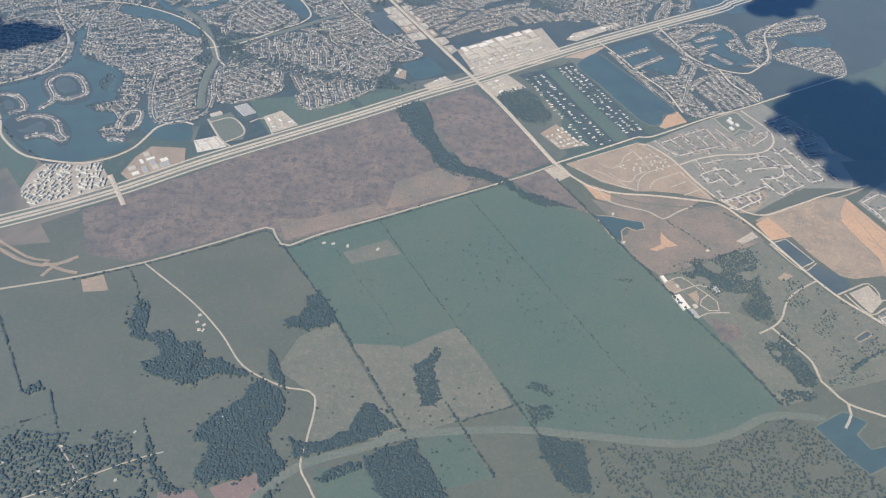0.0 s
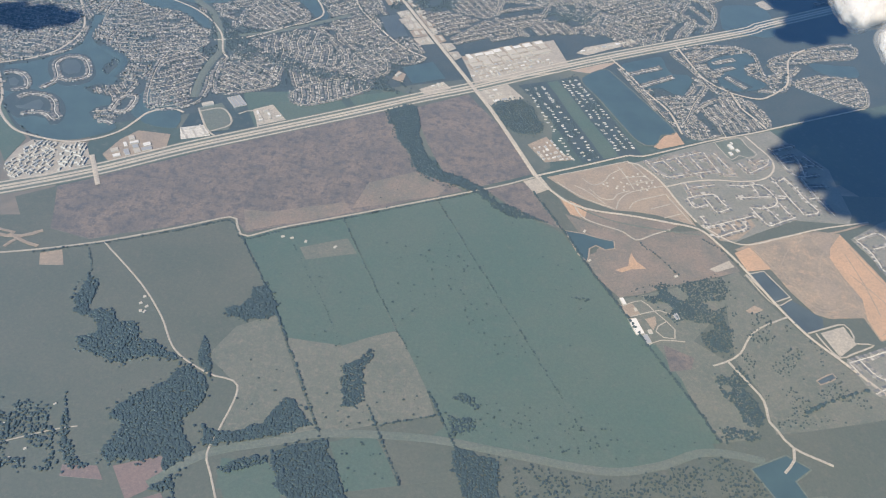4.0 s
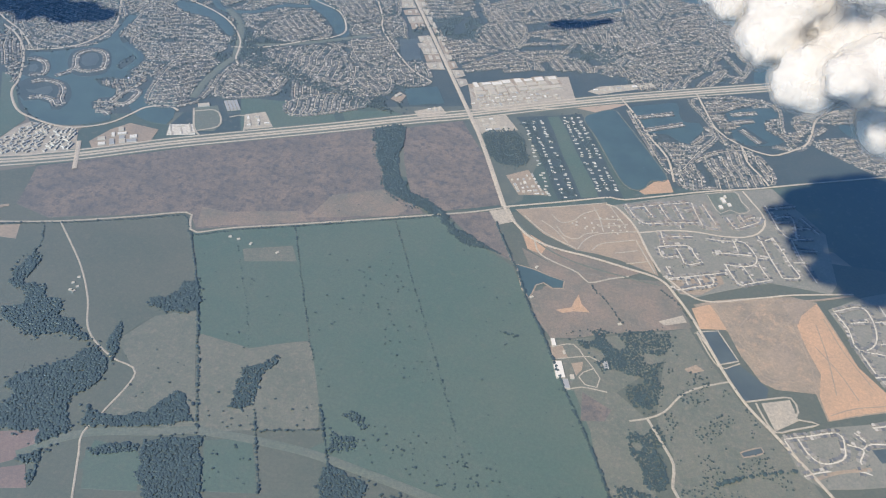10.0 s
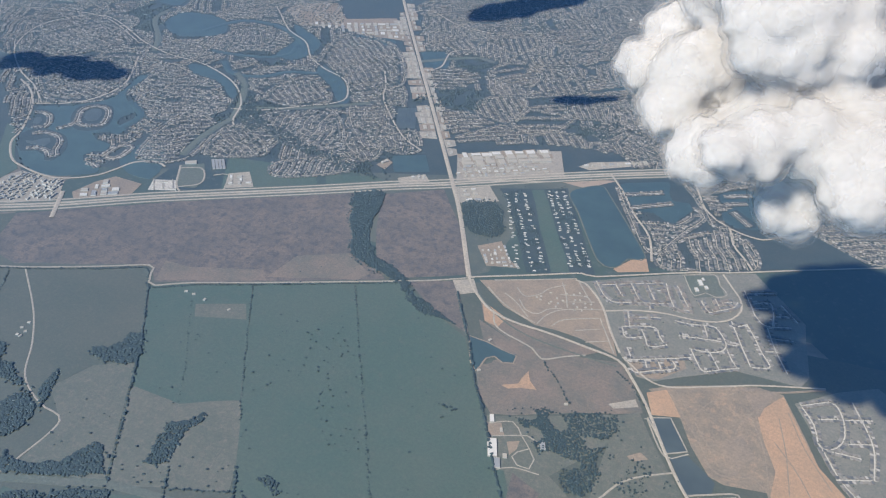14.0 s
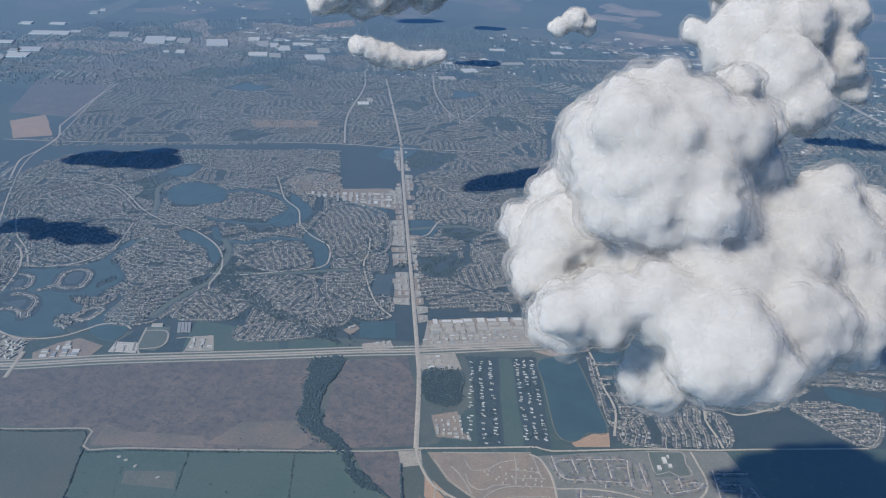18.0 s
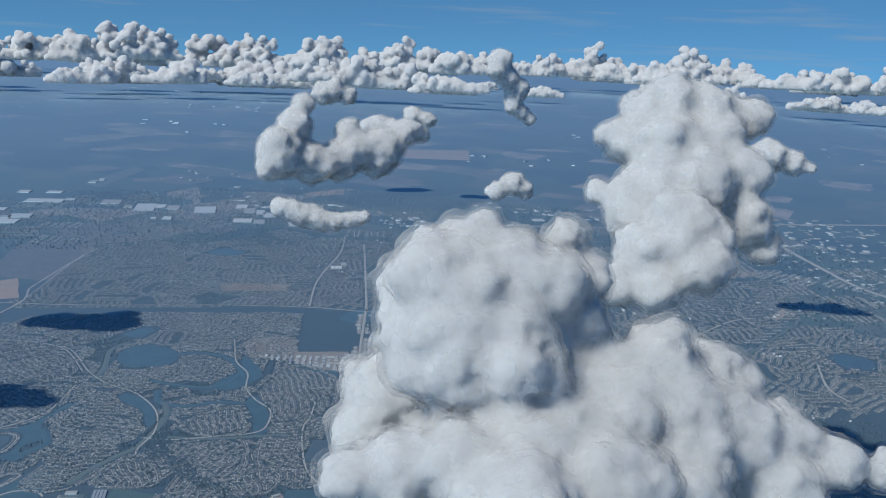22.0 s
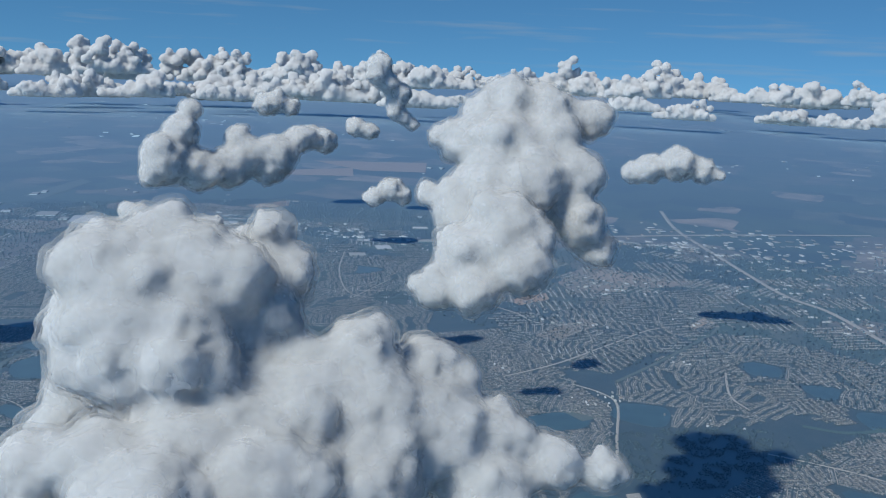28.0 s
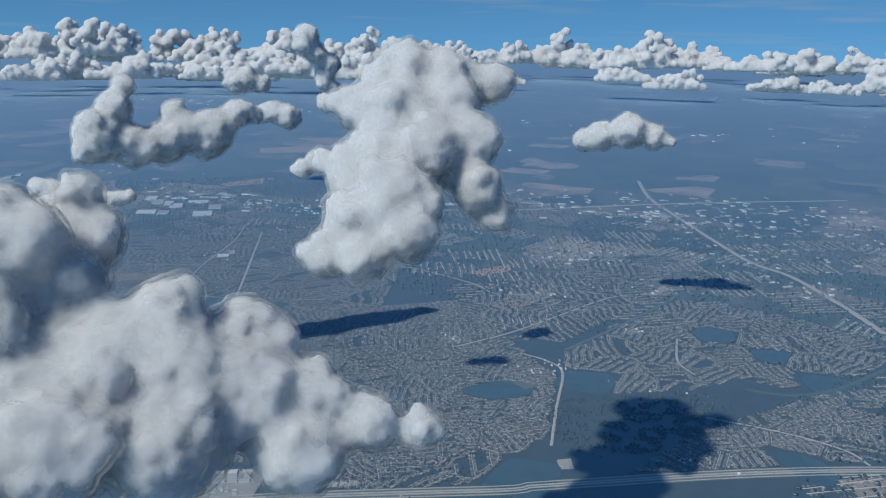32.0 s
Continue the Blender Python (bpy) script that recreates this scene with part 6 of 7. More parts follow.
# ---- the estate nearest the path, its houses one by one ----
near = []
EST_ROADS = [
    [(66.3, 199.5), (68.3, 196.4), (70.2, 194.0), (72.5, 193.2), (76.5, 195.0), (81.9, 197.4), (85.5, 199.0)],
    [(70.5, 201.3), (72.2, 198.7), (73.8, 196.3)],
    [(74.7, 202.4), (76.8, 198.7), (78.1, 196.5)],
    [(78.1, 204.7), (80.0, 201.1), (81.9, 197.6)],
    [(81.2, 202.7), (83.2, 204.1)],
    [(82.7, 206.8), (84.2, 202.5), (85.7, 199.1), (87.0, 197.6), (90.6, 198.5)],
    [(85.4, 207.2), (87.9, 202.6), (90.0, 198.5)],
    [(67.3, 198.1), (70.6, 200.1), (74.0, 202.1), (78.1, 204.5), (82.2, 206.8)],
    [(80.6, 196.3), (81.1, 194.3)],
    [(91.9, 203.8), (93.2, 201.6), (94.5, 200.0), (97.0, 202.1), (99.7, 204.7), (100.5, 207.4)],
    [(95.0, 206.2), (96.9, 202.5)],
    [(96.8, 205.0), (98.9, 206.7), (99.8, 205.0)],
    [(76.3, 191.2), (77.9, 186.0)],
    [(77.1, 188.9), (80.6, 190.9), (84.2, 192.3)],
    [(76.3, 184.8), (79.7, 186.8), (83.7, 188.0), (85.0, 185.6), (86.2, 183.9), (87.4, 183.0)],
    [(76.3, 184.8), (78.1, 181.5), (81.5, 183.4)],
    [(80.4, 186.6), (82.2, 183.3), (83.6, 180.7), (87.4, 183.0)],
    [(79.1, 178.1), (81.0, 174.4)],
    [(79.5, 173.5), (84.5, 176.3), (89.4, 179.1), (93.2, 181.3)],
    [(80.8, 174.3), (82.3, 170.7), (86.2, 173.0), (90.4, 175.9), (89.2, 178.7)],
    [(83.6, 175.7), (85.0, 172.5)],
    [(86.3, 177.1), (87.7, 174.3)],
    [(87.3, 192.9), (90.8, 193.2), (96.1, 194.9), (97.9, 193.5), (99.4, 191.1), (100.0, 189.2), (99.4, 186.9), (96.8, 185.1), (92.3, 184.2)],
    [(89.2, 187.7), (92.5, 188.6), (96.5, 189.7), (99.4, 190.3)],
    [(94.1, 194.5), (95.8, 189.6)],
    [(99.9, 189.8), (103.8, 190.6)],
    [(92.7, 184.2), (94.6, 180.4), (96.5, 178.0), (99.8, 180.1), (103.8, 182.7)],
    [(96.8, 185.1), (98.6, 181.9), (99.7, 180.0)],
    [(100.3, 187.9), (101.9, 184.6), (103.3, 182.4)],
    [(100.0, 199.0), (101.6, 194.9), (103.9, 189.3), (106.1, 184.3)],
    [(103.4, 199.7), (105.9, 195.1), (107.8, 190.7), (110.1, 186.2), (106.4, 184.2)],
    [(100.6, 196.6), (103.7, 199.6)],
    [(108.2, 200.6), (110.6, 193.3), (113.1, 187.7), (114.1, 185.6)],
    [(108.2, 191.1), (111.4, 192.5)],
    [(101.7, 211.8), (105.7, 214.1), (109.2, 216.2)],
    [(101.4, 213.2), (103.8, 207.1), (105.4, 203.3), (108.2, 201.1), (113.6, 203.2)],
    [(103.5, 208.2), (107.9, 210.7), (109.2, 205.7), (109.3, 201.6)],
    [(110.5, 211.3), (115.0, 205.8)],
    [(109.3, 205.7), (113.6, 208.1)],
    [(109.7, 196.8), (114.5, 198.2)],
    [(103.8, 206.6), (108.4, 208.6)],
]
patch("estate_ground", [(62.6, 197.5), (82.8, 211.0), (103.1, 222.4), (116.7, 206.1), (118.8, 186.7), (117.4, 182.8), (103.4, 181.4), (86.8, 169.6), (83.0, 169.5), (77.7, 175.5), (71.7, 187.2), (67.7, 194.0)], M_TURF, 0.05, "dry turf and bare lots of a new estate", False, 0, "estate")
patch("building_site", [(79.6, 173.8), (91.8, 180.3), (92.8, 176.9), (87.9, 170.9), (83.2, 169.6)], M_TAN, 0.056, "bare tan lots awaiting houses")
NEW_ROADS = [
    [(106.7, 134.1), (111.3, 136.6), (117.0, 139.4), (118.2, 136.1), (117.7, 133.1), (114.3, 130.8), (111.6, 131.7), (109.3, 135.2)], [(106.9, 133.8), (109.1, 130.1), (110.8, 128.4)], [(110.4, 126.4), (114.8, 129.1), (120.8, 131.3), (123.0, 131.2)], [(118.6, 137.2), (121.7, 136.9), (121.0, 133.8), (121.8, 131.8)], [(121.7, 137.2), (123.4, 139.0), (129.5, 140.9)],
    [(120.2, 140.8), (122.3, 139.2)], [(123.8, 143.4), (129.6, 146.4)], [(117.5, 176.5), (123.6, 180.4), (126.0, 177.0), (126.6, 170.7), (124.8, 166.7), (122.0, 166.0), (120.5, 171.7), (117.8, 176.2)], [(121.2, 173.9), (125.8, 176.3)], [(122.5, 165.3), (130.0, 166.2)], [(125.4, 158.1), (132.1, 161.1)], [(122.5, 165.3), (126.2, 158.4), (130.3, 153.8)],
    [(126.6, 176.3), (132.1, 178.8)], [(127.2, 169.2), (132.1, 171.4)], [(127.9, 182.7), (132.1, 171.4), (132.5, 161.2)],
]
patch("estate_ground", [(106.0, 134.3), (116.4, 140.8), (122.7, 143.6), (132.1, 150.0), (139.2, 143.0), (138.7, 134.8), (114.1, 124.3), (110.1, 126.3)], M_TURF, 0.05, "bare tan and green lots of a new estate", False, 0, "estate")
patch("estate_ground", [(116.5, 176.6), (124.8, 184.3), (133.4, 190.3), (141.8, 183.2), (140.2, 158.2), (131.4, 153.5), (124.8, 159.5)], M_TURF, 0.05, "bare tan and green lots of a new estate", False, 0, "estate")
pond([(123.4, 137.3), (128.9, 140.1), (130.5, 138.2), (125.0, 134.7)], M_WATER, "grey retention pond in a new estate", False)
for roads, label in ((EST_ROADS, "pale concrete streets of the new estate"), (NEW_ROADS, "pale bare streets of an estate being built")):
    lines = [r for pts in roads for ln in (curve_through(pts, False, 0.7),) for r in runs(ln, taken(ln) < 3)]
    for ln in lines:
        mark(ln, 0.2, 2)
    streets_mesh(lines, 0.25, 0.085, label)
    for ln in lines:
        near += lots_along(ln, 0.74, 0.62, 0.18, 0.04)
drives(near)
for i, (x, y, a, sx, sy) in enumerate(near[:300]):
    house(x, y, a, int(rng.integers(0, 6)))
suburb(near[300:], "brick houses with grey and brown shingle roofs", paved=False)
q = np.array(near)[:, :2]
xy = q[rng.random(len(q)) < 0.5]
xy = xy + rng.normal(0, 0.6, xy.shape)
xy = xy[taken(xy) < 2]
if len(xy):
    v, f = crowns(xy, rng.uniform(0.1, 0.2, len(xy)), 0.03, "oct")
    tagged(new("yard_trees", tri_mesh("yard_trees", v, f, [M_LEAF])), "small young trees in new yards", "trees", kind="stuff")
patch("car_park", [(86.1, 212.0), (93.6, 216.4), (97.0, 208.7), (90.3, 204.0)], M_VERGE, 0.056, "mown grounds of an estate school", False, 0, "school grounds")
road("school_drive", [(85.8, 212.4), (93.3, 216.6), (95.4, 212.5), (97.6, 209.5), (95.4, 206.9), (92.5, 207.6), (90.2, 205.0), (88.0, 208.6), (86.4, 212.2)], 0.22, M_LOT, 0.09, "pale drive round a school")
for (x0, y0), l, w in zip([(90.6, 211.0), (90.2, 207.6), (92.3, 209.6), (91.0, 212.8)], (2.2, 1.4, 1.2, 1.0), (1.0, 0.9, 0.8, 0.5)):
    flat_building(x0, y0, ART - 4, l, w, 0.4, M_WHITE, "white-roofed school building on an estate", "school_building", 2)

# new estates to the east and the half-built one
SITE_ROADS = [
    [(43.2, 187.9), (47.7, 190.3), (61.6, 198.1)], [(42.7, 184.6), (47.6, 180.7), (52.6, 178.2), (57.5, 176.6)], [(49.2, 187.7), (52.1, 185.3), (55.1, 187.7), (56.5, 190.9), (60.0, 194.4)], [(51.1, 183.6), (54.2, 180.2), (57.0, 180.3), (58.5, 182.9), (61.5, 184.9)], [(57.9, 176.5), (59.0, 180.8), (62.3, 184.7), (70.8, 189.0)],
    [(58.8, 194.9), (60.9, 190.7), (62.8, 185.5)], [(62.3, 197.4), (65.5, 192.9), (67.7, 190.0)], [(61.1, 187.3), (68.1, 190.9)], [(59.6, 189.9), (65.0, 191.9)], [(61.2, 177.4), (63.2, 180.9), (70.6, 185.3)], [(66.6, 178.3), (71.7, 181.4)], [(69.9, 175.4), (75.0, 178.4)], [(70.9, 185.4), (73.8, 180.1), (76.8, 174.6)], [(47.2, 184.2), (50.7, 182.2), (55.2, 178.0)],
]
streets_mesh([curve_through(q, False, 1.0) for q in SITE_ROADS], 0.3, 0.08, "new pale streets on a building site", M_LOT)
for k in range(26):
    q = [(52.1, 185.3), (64.3, 194.9), (69.5, 187.4), (59.9, 182.9)]
    a, b = rng.random(2)
    x0, y0 = (1 - a) * ((1 - b) * np.array(q[0]) + b * np.array(q[3])) + a * ((1 - b) * np.array(q[1]) + b * np.array(q[2]))
    if taken(np.array([(x0, y0)]))[0] < 2:
        flat_building(x0, y0, ART + 90 * (k % 2), 0.5, 0.34, 0.18, M_TANROOF, "half-built house of pale timber", "new_house", 0)

# ---- the older estates ----
EST = "grey-roofed suburban houses under trees"
for pts, kind, ang, warp in (
    ([(-71.4, 195.3), (-76.4, 224.1), (-63.2, 222.6), (-58.4, 201.1)], "rows", 38, 0.6),
    ([(-54.7, 205.3), (-59.3, 216.0), (-58.3, 226.5), (-47.6, 223.1), (-39.5, 214.4)], "rings", 0, 0),
    ([(-54.4, 233.6), (-51.5, 241.8), (-37.7, 251.2), (-23.1, 233.4), (-27.6, 223.1), (-40.6, 223.8)], "rings", 0, 0),
    ([(-21.4, 226.0), (-20.9, 238.2), (-13.0, 238.6), (-9.7, 228.9), (-14.1, 223.8)], "rings", 0, 0),
    ([(-14.6, 238.5), (-7.6, 250.8), (-0.2, 239.4), (-6.4, 234.1)], "rings", 0, 0),
    ([(-30.0, 205.2), (-34.4, 212.6), (-19.5, 223.0), (-13.4, 218.0)], "rows", 100, 0.3),
    ([(-87.7, 217.2), (-96.7, 229.3), (-89.6, 239.2), (-71.0, 241.6), (-67.0, 232.3), (-74.2, 221.6)], "rows", 20, 0.8),
    ([(-99.9, 230.1), (-104.4, 253.2), (-92.0, 250.7), (-76.7, 248.8), (-91.1, 241.0)], "rows", 25, 0.8),
    ([(-60.6, 246.4), (-61.7, 259.3), (-56.6, 269.4), (-45.3, 261.2), (-40.3, 255.2), (-48.0, 246.4)], "rings", 0, 0),
    ([(-67.3, 247.5), (-75.7, 265.1), (-62.9, 275.1), (-55.8, 273.5), (-62.3, 263.5)], "rows", 15, 0.6),
    ([(-101.4, 285.0), (-102.3, 293.3), (-93.0, 299.3), (-86.4, 294.8), (-85.2, 284.9), (-93.6, 280.2)], "rings", 0, 0),
    ([(-122.3, 275.1), (-127.3, 289.1), (-121.5, 296.1), (-112.3, 289.0), (-114.2, 280.3)], "rings", 0, 0),
    ([(-58.6, 276.0), (-66.0, 311.6), (-43.0, 312.1), (-24.6, 282.5), (-30.1, 267.9), (-36.7, 263.8), (-47.2, 277.1)], "rings", 0, 0),
    ([(-34.7, 262.4), (-29.6, 267.1), (-25.1, 279.3), (-18.2, 267.3), (-22.3, 262.2), (-15.7, 246.8), (-21.3, 238.9), (-31.4, 251.6)], "rows", 30, 0.6),
    ([(-118.9, 210.4), (-136.5, 223.9), (-137.8, 235.1), (-125.0, 249.5), (-114.6, 249.8), (-99.1, 227.9), (-105.1, 216.4)], "rings", 0, 0),
    ([(-145.1, 230.4), (-157.7, 241.7), (-159.5, 258.1), (-148.0, 273.2), (-126.0, 262.1), (-132.3, 251.3)], "rings", 0, 0),
    ([(59.5, 250.1), (62.3, 248.0), (65.5, 241.6), (69.3, 237.1), (78.1, 238.0), (80.2, 235.6), (83.5, 242.1), (81.9, 247.6), (87.1, 243.9), (82.7, 232.4), (76.4, 217.9), (68.2, 231.4)], "rows", 15, 0.4),
    ([(76.7, 263.5), (89.7, 270.0), (103.7, 270.1), (106.8, 252.8), (115.3, 258.6), (111.5, 245.4), (98.5, 243.5), (90.5, 238.7), (85.6, 246.7), (81.6, 253.7)], "rings", 0, 0),
    ([(78.0, 217.1), (84.3, 231.5), (96.9, 239.0), (103.1, 223.9), (83.6, 213.6)], "rows", 110, 0.5),
    ([(108.8, 263.0), (121.2, 273.5), (138.8, 282.6), (137.9, 273.7), (122.5, 267.5), (113.5, 255.5)], "rows", 20, 0.4),
    ([(115.0, 251.7), (125.2, 258.1), (136.3, 258.5), (134.5, 242.0), (119.6, 248.0)], "rows", 30, 0.4),
):
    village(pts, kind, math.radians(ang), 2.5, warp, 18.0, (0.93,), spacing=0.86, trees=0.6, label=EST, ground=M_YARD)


# closes on the fingers of land in the lakes and round the ring islands
lots = []
CLOSES = [
    [(62.2, 243.8), (73.2, 251.2)],
    [(66.4, 238.1), (76.8, 246.3)],
    [(90.3, 258.0), (97.8, 262.5)],
    [(91.1, 253.4), (97.0, 257.3)],
    [(93.5, 250.2), (96.5, 247.4), (99.3, 244.5)],
    [(-103.0, 197.1), (-100.7, 201.0), (-101.3, 204.4), (-104.6, 209.9), (-104.4, 213.1), (-102.0, 215.4), (-98.4, 214.9), (-95.4, 211.5), (-93.3, 207.0), (-94.3, 204.4), (-97.5, 202.7), (-101.1, 203.8)],
    [(-116.1, 202.0), (-114.0, 203.6), (-110.7, 202.7), (-107.7, 199.5), (-106.8, 196.2), (-110.3, 194.7)],
    [(-106.5, 191.3), (-103.7, 193.9), (-99.1, 193.7), (-95.8, 190.9), (-93.8, 187.0), (-91.5, 184.6), (-92.8, 183.4), (-95.7, 185.6), (-99.5, 185.3), (-102.0, 183.7)],
    [(-79.8, 190.7), (-80.0, 194.7), (-79.4, 198.4), (-76.2, 199.0), (-75.4, 195.2), (-76.0, 191.0), (-78.7, 190.5)],
    [(-81.1, 185.0), (-79.1, 185.8), (-76.8, 184.8)],
]
for pts in CLOSES:
    ln = curve_through(pts, False, 0.8)
    streets_mesh([ln], 0.26, 0.1, "pale close along a finger of land")
    lots += [(x, y, a, sx, sy) for x, y, a, sx, sy in lots_on(ln, 0.8, 0.68)]
suburb(lots, EST)


def clip_cell(poly, a, n):
    """The part of a convex outline on the near side of a line."""
    out = []
    for p, q in zip(poly, poly[1:] + poly[:1]):
        dp, dq = (p - a) @ n, (q - a) @ n
        if dp <= 0:
            out.append(p)
        if dp * dq < 0:
            out.append(p + (q - p) * dp / (dp - dq))
    return out


def fill_town(region, cell, angles, label, spacing=0.88, gap=2.55, trees=0.6, width=0.36, skip=0.05, seed=0, ringed=0.35, green=0.05):
    """Divides a stretch of town into irregular estates and builds each."""
    r = np.random.default_rng(seed)
    region = straight_through(region, True, 4.0)
    lo, hi = region.min(0), region.max(0)
    g = np.stack(np.meshgrid(np.arange(lo[0], hi[0], cell), np.arange(lo[1], hi[1], cell), indexing="ij"), -1).reshape(-1, 2)
    g = g + r.uniform(-0.38, 0.38, g.shape) * cell
    g = g[inside(g, region)]
    all_lines, lots, trees_xy = [], [], []
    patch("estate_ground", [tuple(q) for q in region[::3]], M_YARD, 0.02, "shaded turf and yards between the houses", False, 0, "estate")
    for i, s in enumerate(g):
        poly = [s + np.array(q) * cell for q in ((-1, -1), (1, -1), (1, 1), (-1, 1))]
        for j, o in enumerate(g):
            if j != i and np.linalg.norm(o - s) < cell * 2.6:
                poly = clip_cell(poly, (s + o) / 2, (o - s))
        if len(poly) < 3:
            continue
        c = np.mean(poly, 0)
        poly = [c + (q - c) * (1 - 1.3 / cell) for q in poly]
        if r.random() < green:
            if r.random() < 0.25:
                pond([tuple(c + (q - c) * 0.75) for q in poly], M_LAKE, "green retention lake among the estates")
            else:
                wood([tuple(q) for q in poly], 0.9, 0.45, "green belt of trees between estates", -0.1, clear=1)
            continue
        line = straight_through(poly, True, 1.2) if r.random() < 0.5 else curve_through(poly, True, 1.2)
        if r.random() < ringed:
            lines = ring_streets(line, (0.94,)) + row_streets(c + (line - c) * 0.84, math.radians(r.uniform(0, 180)), gap * 0.95, 0.5, 18.0, r.uniform(0, 3))
        else:
            lines = row_streets(line, math.radians(r.choice(angles) + r.normal(0, 7)), gap * r.uniform(0.85, 1.15), r.uniform(0.0, 0.9), r.uniform(14, 26), r.uniform(0, 3)) + ring_streets(line, (0.98,))
        lines = broken([q for ln in lines for q in runs(ln, (taken(ln) < 2) & inside(ln, region))], r)
        for ln in lines:
            mark(ln, width / 2 + 0.05, 2)
        all_lines += lines
        for ln in lines:
            lots += lots_along(ln, spacing, 0.54 + width / 2, 0.34, skip=skip)
        if trees:
            xy = scatter(line, 0.95 / trees ** 0.5)
            trees_xy.append(xy[inside(xy, region)])
    streets_mesh(all_lines, width * 0.5, 0.085, "pale concrete streets of the estates", M_ROAD)
    suburb(lots, label)
    if trees_xy:
        xy = np.concatenate(trees_xy)
        xy = xy[taken(xy) < 2]
        v, f = crowns(xy, rng.uniform(0.16, 0.36, len(xy)), 0.0, "oct")
        tagged(new("yard_trees", tri_mesh("yard_trees", v, f, [M_LEAF])), "small dark-green trees in back yards", "trees", kind="stuff")


fill_town([(-92.0, 172.4), (-81.3, 182.5), (-70.2, 192.9), (-52.6, 206.6), (-36.0, 213.2), (-14.6, 220.0), (-0.6, 234.2), (-9.8, 255.0), (-44.4, 314.7), (-64.2, 312.9), (-100.5, 370.3), (-166.2, 327.0), (-200.5, 293.6), (-191.3, 256.3)], 15, (20, 40, 110, 130), EST, trees=0.7, seed=1, green=0.16)
fill_town([(6.6, 250.2), (39.6, 264.7), (71.2, 270.0), (88.0, 301.1), (53.4, 386.0), (16.1, 439.8), (-41.0, 383.2), (-50.5, 351.5), (-18.9, 289.8), (-5.3, 266.3)], 15, (ART, ART, HWA + 5), "close-set grey-roofed houses on straight streets", trees=0.45, seed=2, ringed=0.15)
fill_town([(-229.3, 288.4), (-222.6, 314.1), (-252.4, 360.7), (-285.4, 414.9), (-172.7, 512.6), (-87.0, 550.7), (-41.6, 487.1), (-18.1, 429.3), (5.6, 354.4), (-27.3, 325.7), (-51.9, 348.7), (-75.0, 384.8), (-104.0, 378.5)], 19, (ART, ART, HWA + 5, HWA + 30), EST, 1.0, 3.1, 0.4, seed=3, ringed=0.2)
fill_town([(63.3, 260.7), (89.8, 277.8), (111.1, 292.9), (107.2, 311.2), (97.0, 343.4), (87.7, 373.5), (77.0, 380.9), (37.2, 422.7), (14.9, 410.0), (-0.0, 367.1), (10.3, 306.5)], 15, (ART, HWA + 5, HWA + 40), EST, 0.88, 2.55, 0.5, seed=4, ringed=0.3)
fill_town([(130.7, 305.7), (150.3, 320.5), (199.4, 355.0), (199.7, 417.1), (183.3, 408.0), (155.4, 365.2), (145.1, 349.8)], 15, (ART, HWA + 5, HWA + 40), EST, 0.88, 2.55, 0.5, seed=5, ringed=0.4)
fill_town([(88.6, 380.6), (82.7, 398.4), (93.5, 445.6), (108.7, 494.0), (160.6, 493.3), (200.0, 472.2), (199.8, 442.7), (168.5, 399.8), (148.5, 400.9), (139.1, 383.5), (106.2, 359.5)], 18, (ART, HWA + 5, HWA + 40), EST, 1.1, 3.3, 0.4, 0.5, seed=6, ringed=0.2)
fill_town([(1.7, 402.4), (23.0, 455.3), (39.6, 527.8), (83.9, 584.1), (106.7, 503.8), (89.0, 452.4), (78.5, 403.7), (57.5, 399.7), (48.0, 364.7)], 22, (ART, HWA + 5), EST, 1.3, 3.8, 0.25, 0.6, 0.1, seed=8, ringed=0.2)

# ---- the far town and country ----


def sprinkle(name, centre, spread, n, sizes, tall, mats, label, seed, turn=ART):
    """Far buildings, each a block with its own roof, as one cluster."""
    r = np.random.default_rng(seed)
    q = np.array(centre) + r.normal(0, 1, (n, 2)) * np.array(spread)
    t = math.radians(turn) + r.choice([0, math.pi / 2], n)
    l, w, h = r.uniform(*sizes, n), r.uniform(*sizes, n) * 0.6, r.uniform(*tall, n)
    box = np.array([(-1, -1, 0), (1, -1, 0), (1, 1, 0), (-1, 1, 0), (-1, -1, 1), (1, -1, 1), (1, 1, 1), (-1, 1, 1)], float)
    bf = np.array([(0, 1, 5), (0, 5, 4), (1, 2, 6), (1, 6, 5), (2, 3, 7), (2, 7, 6), (3, 0, 4), (3, 4, 7), (4, 5, 6), (4, 6, 7)])
    x, y = box[None, :, 0] * l[:, None] / 2, box[None, :, 1] * w[:, None] / 2
    v = np.stack((x * np.cos(t)[:, None] - y * np.sin(t)[:, None] + q[:, :1], x * np.sin(t)[:, None] + y * np.cos(t)[:, None] + q[:, 1:], box[None, :, 2] * h[:, None] + 0.05), -1)
    f = bf[None] + (np.arange(n) * 8)[:, None, None]
    return tagged(new(name, tri_mesh(name, v, f, mats)), label, "buildings", kind="stuff")


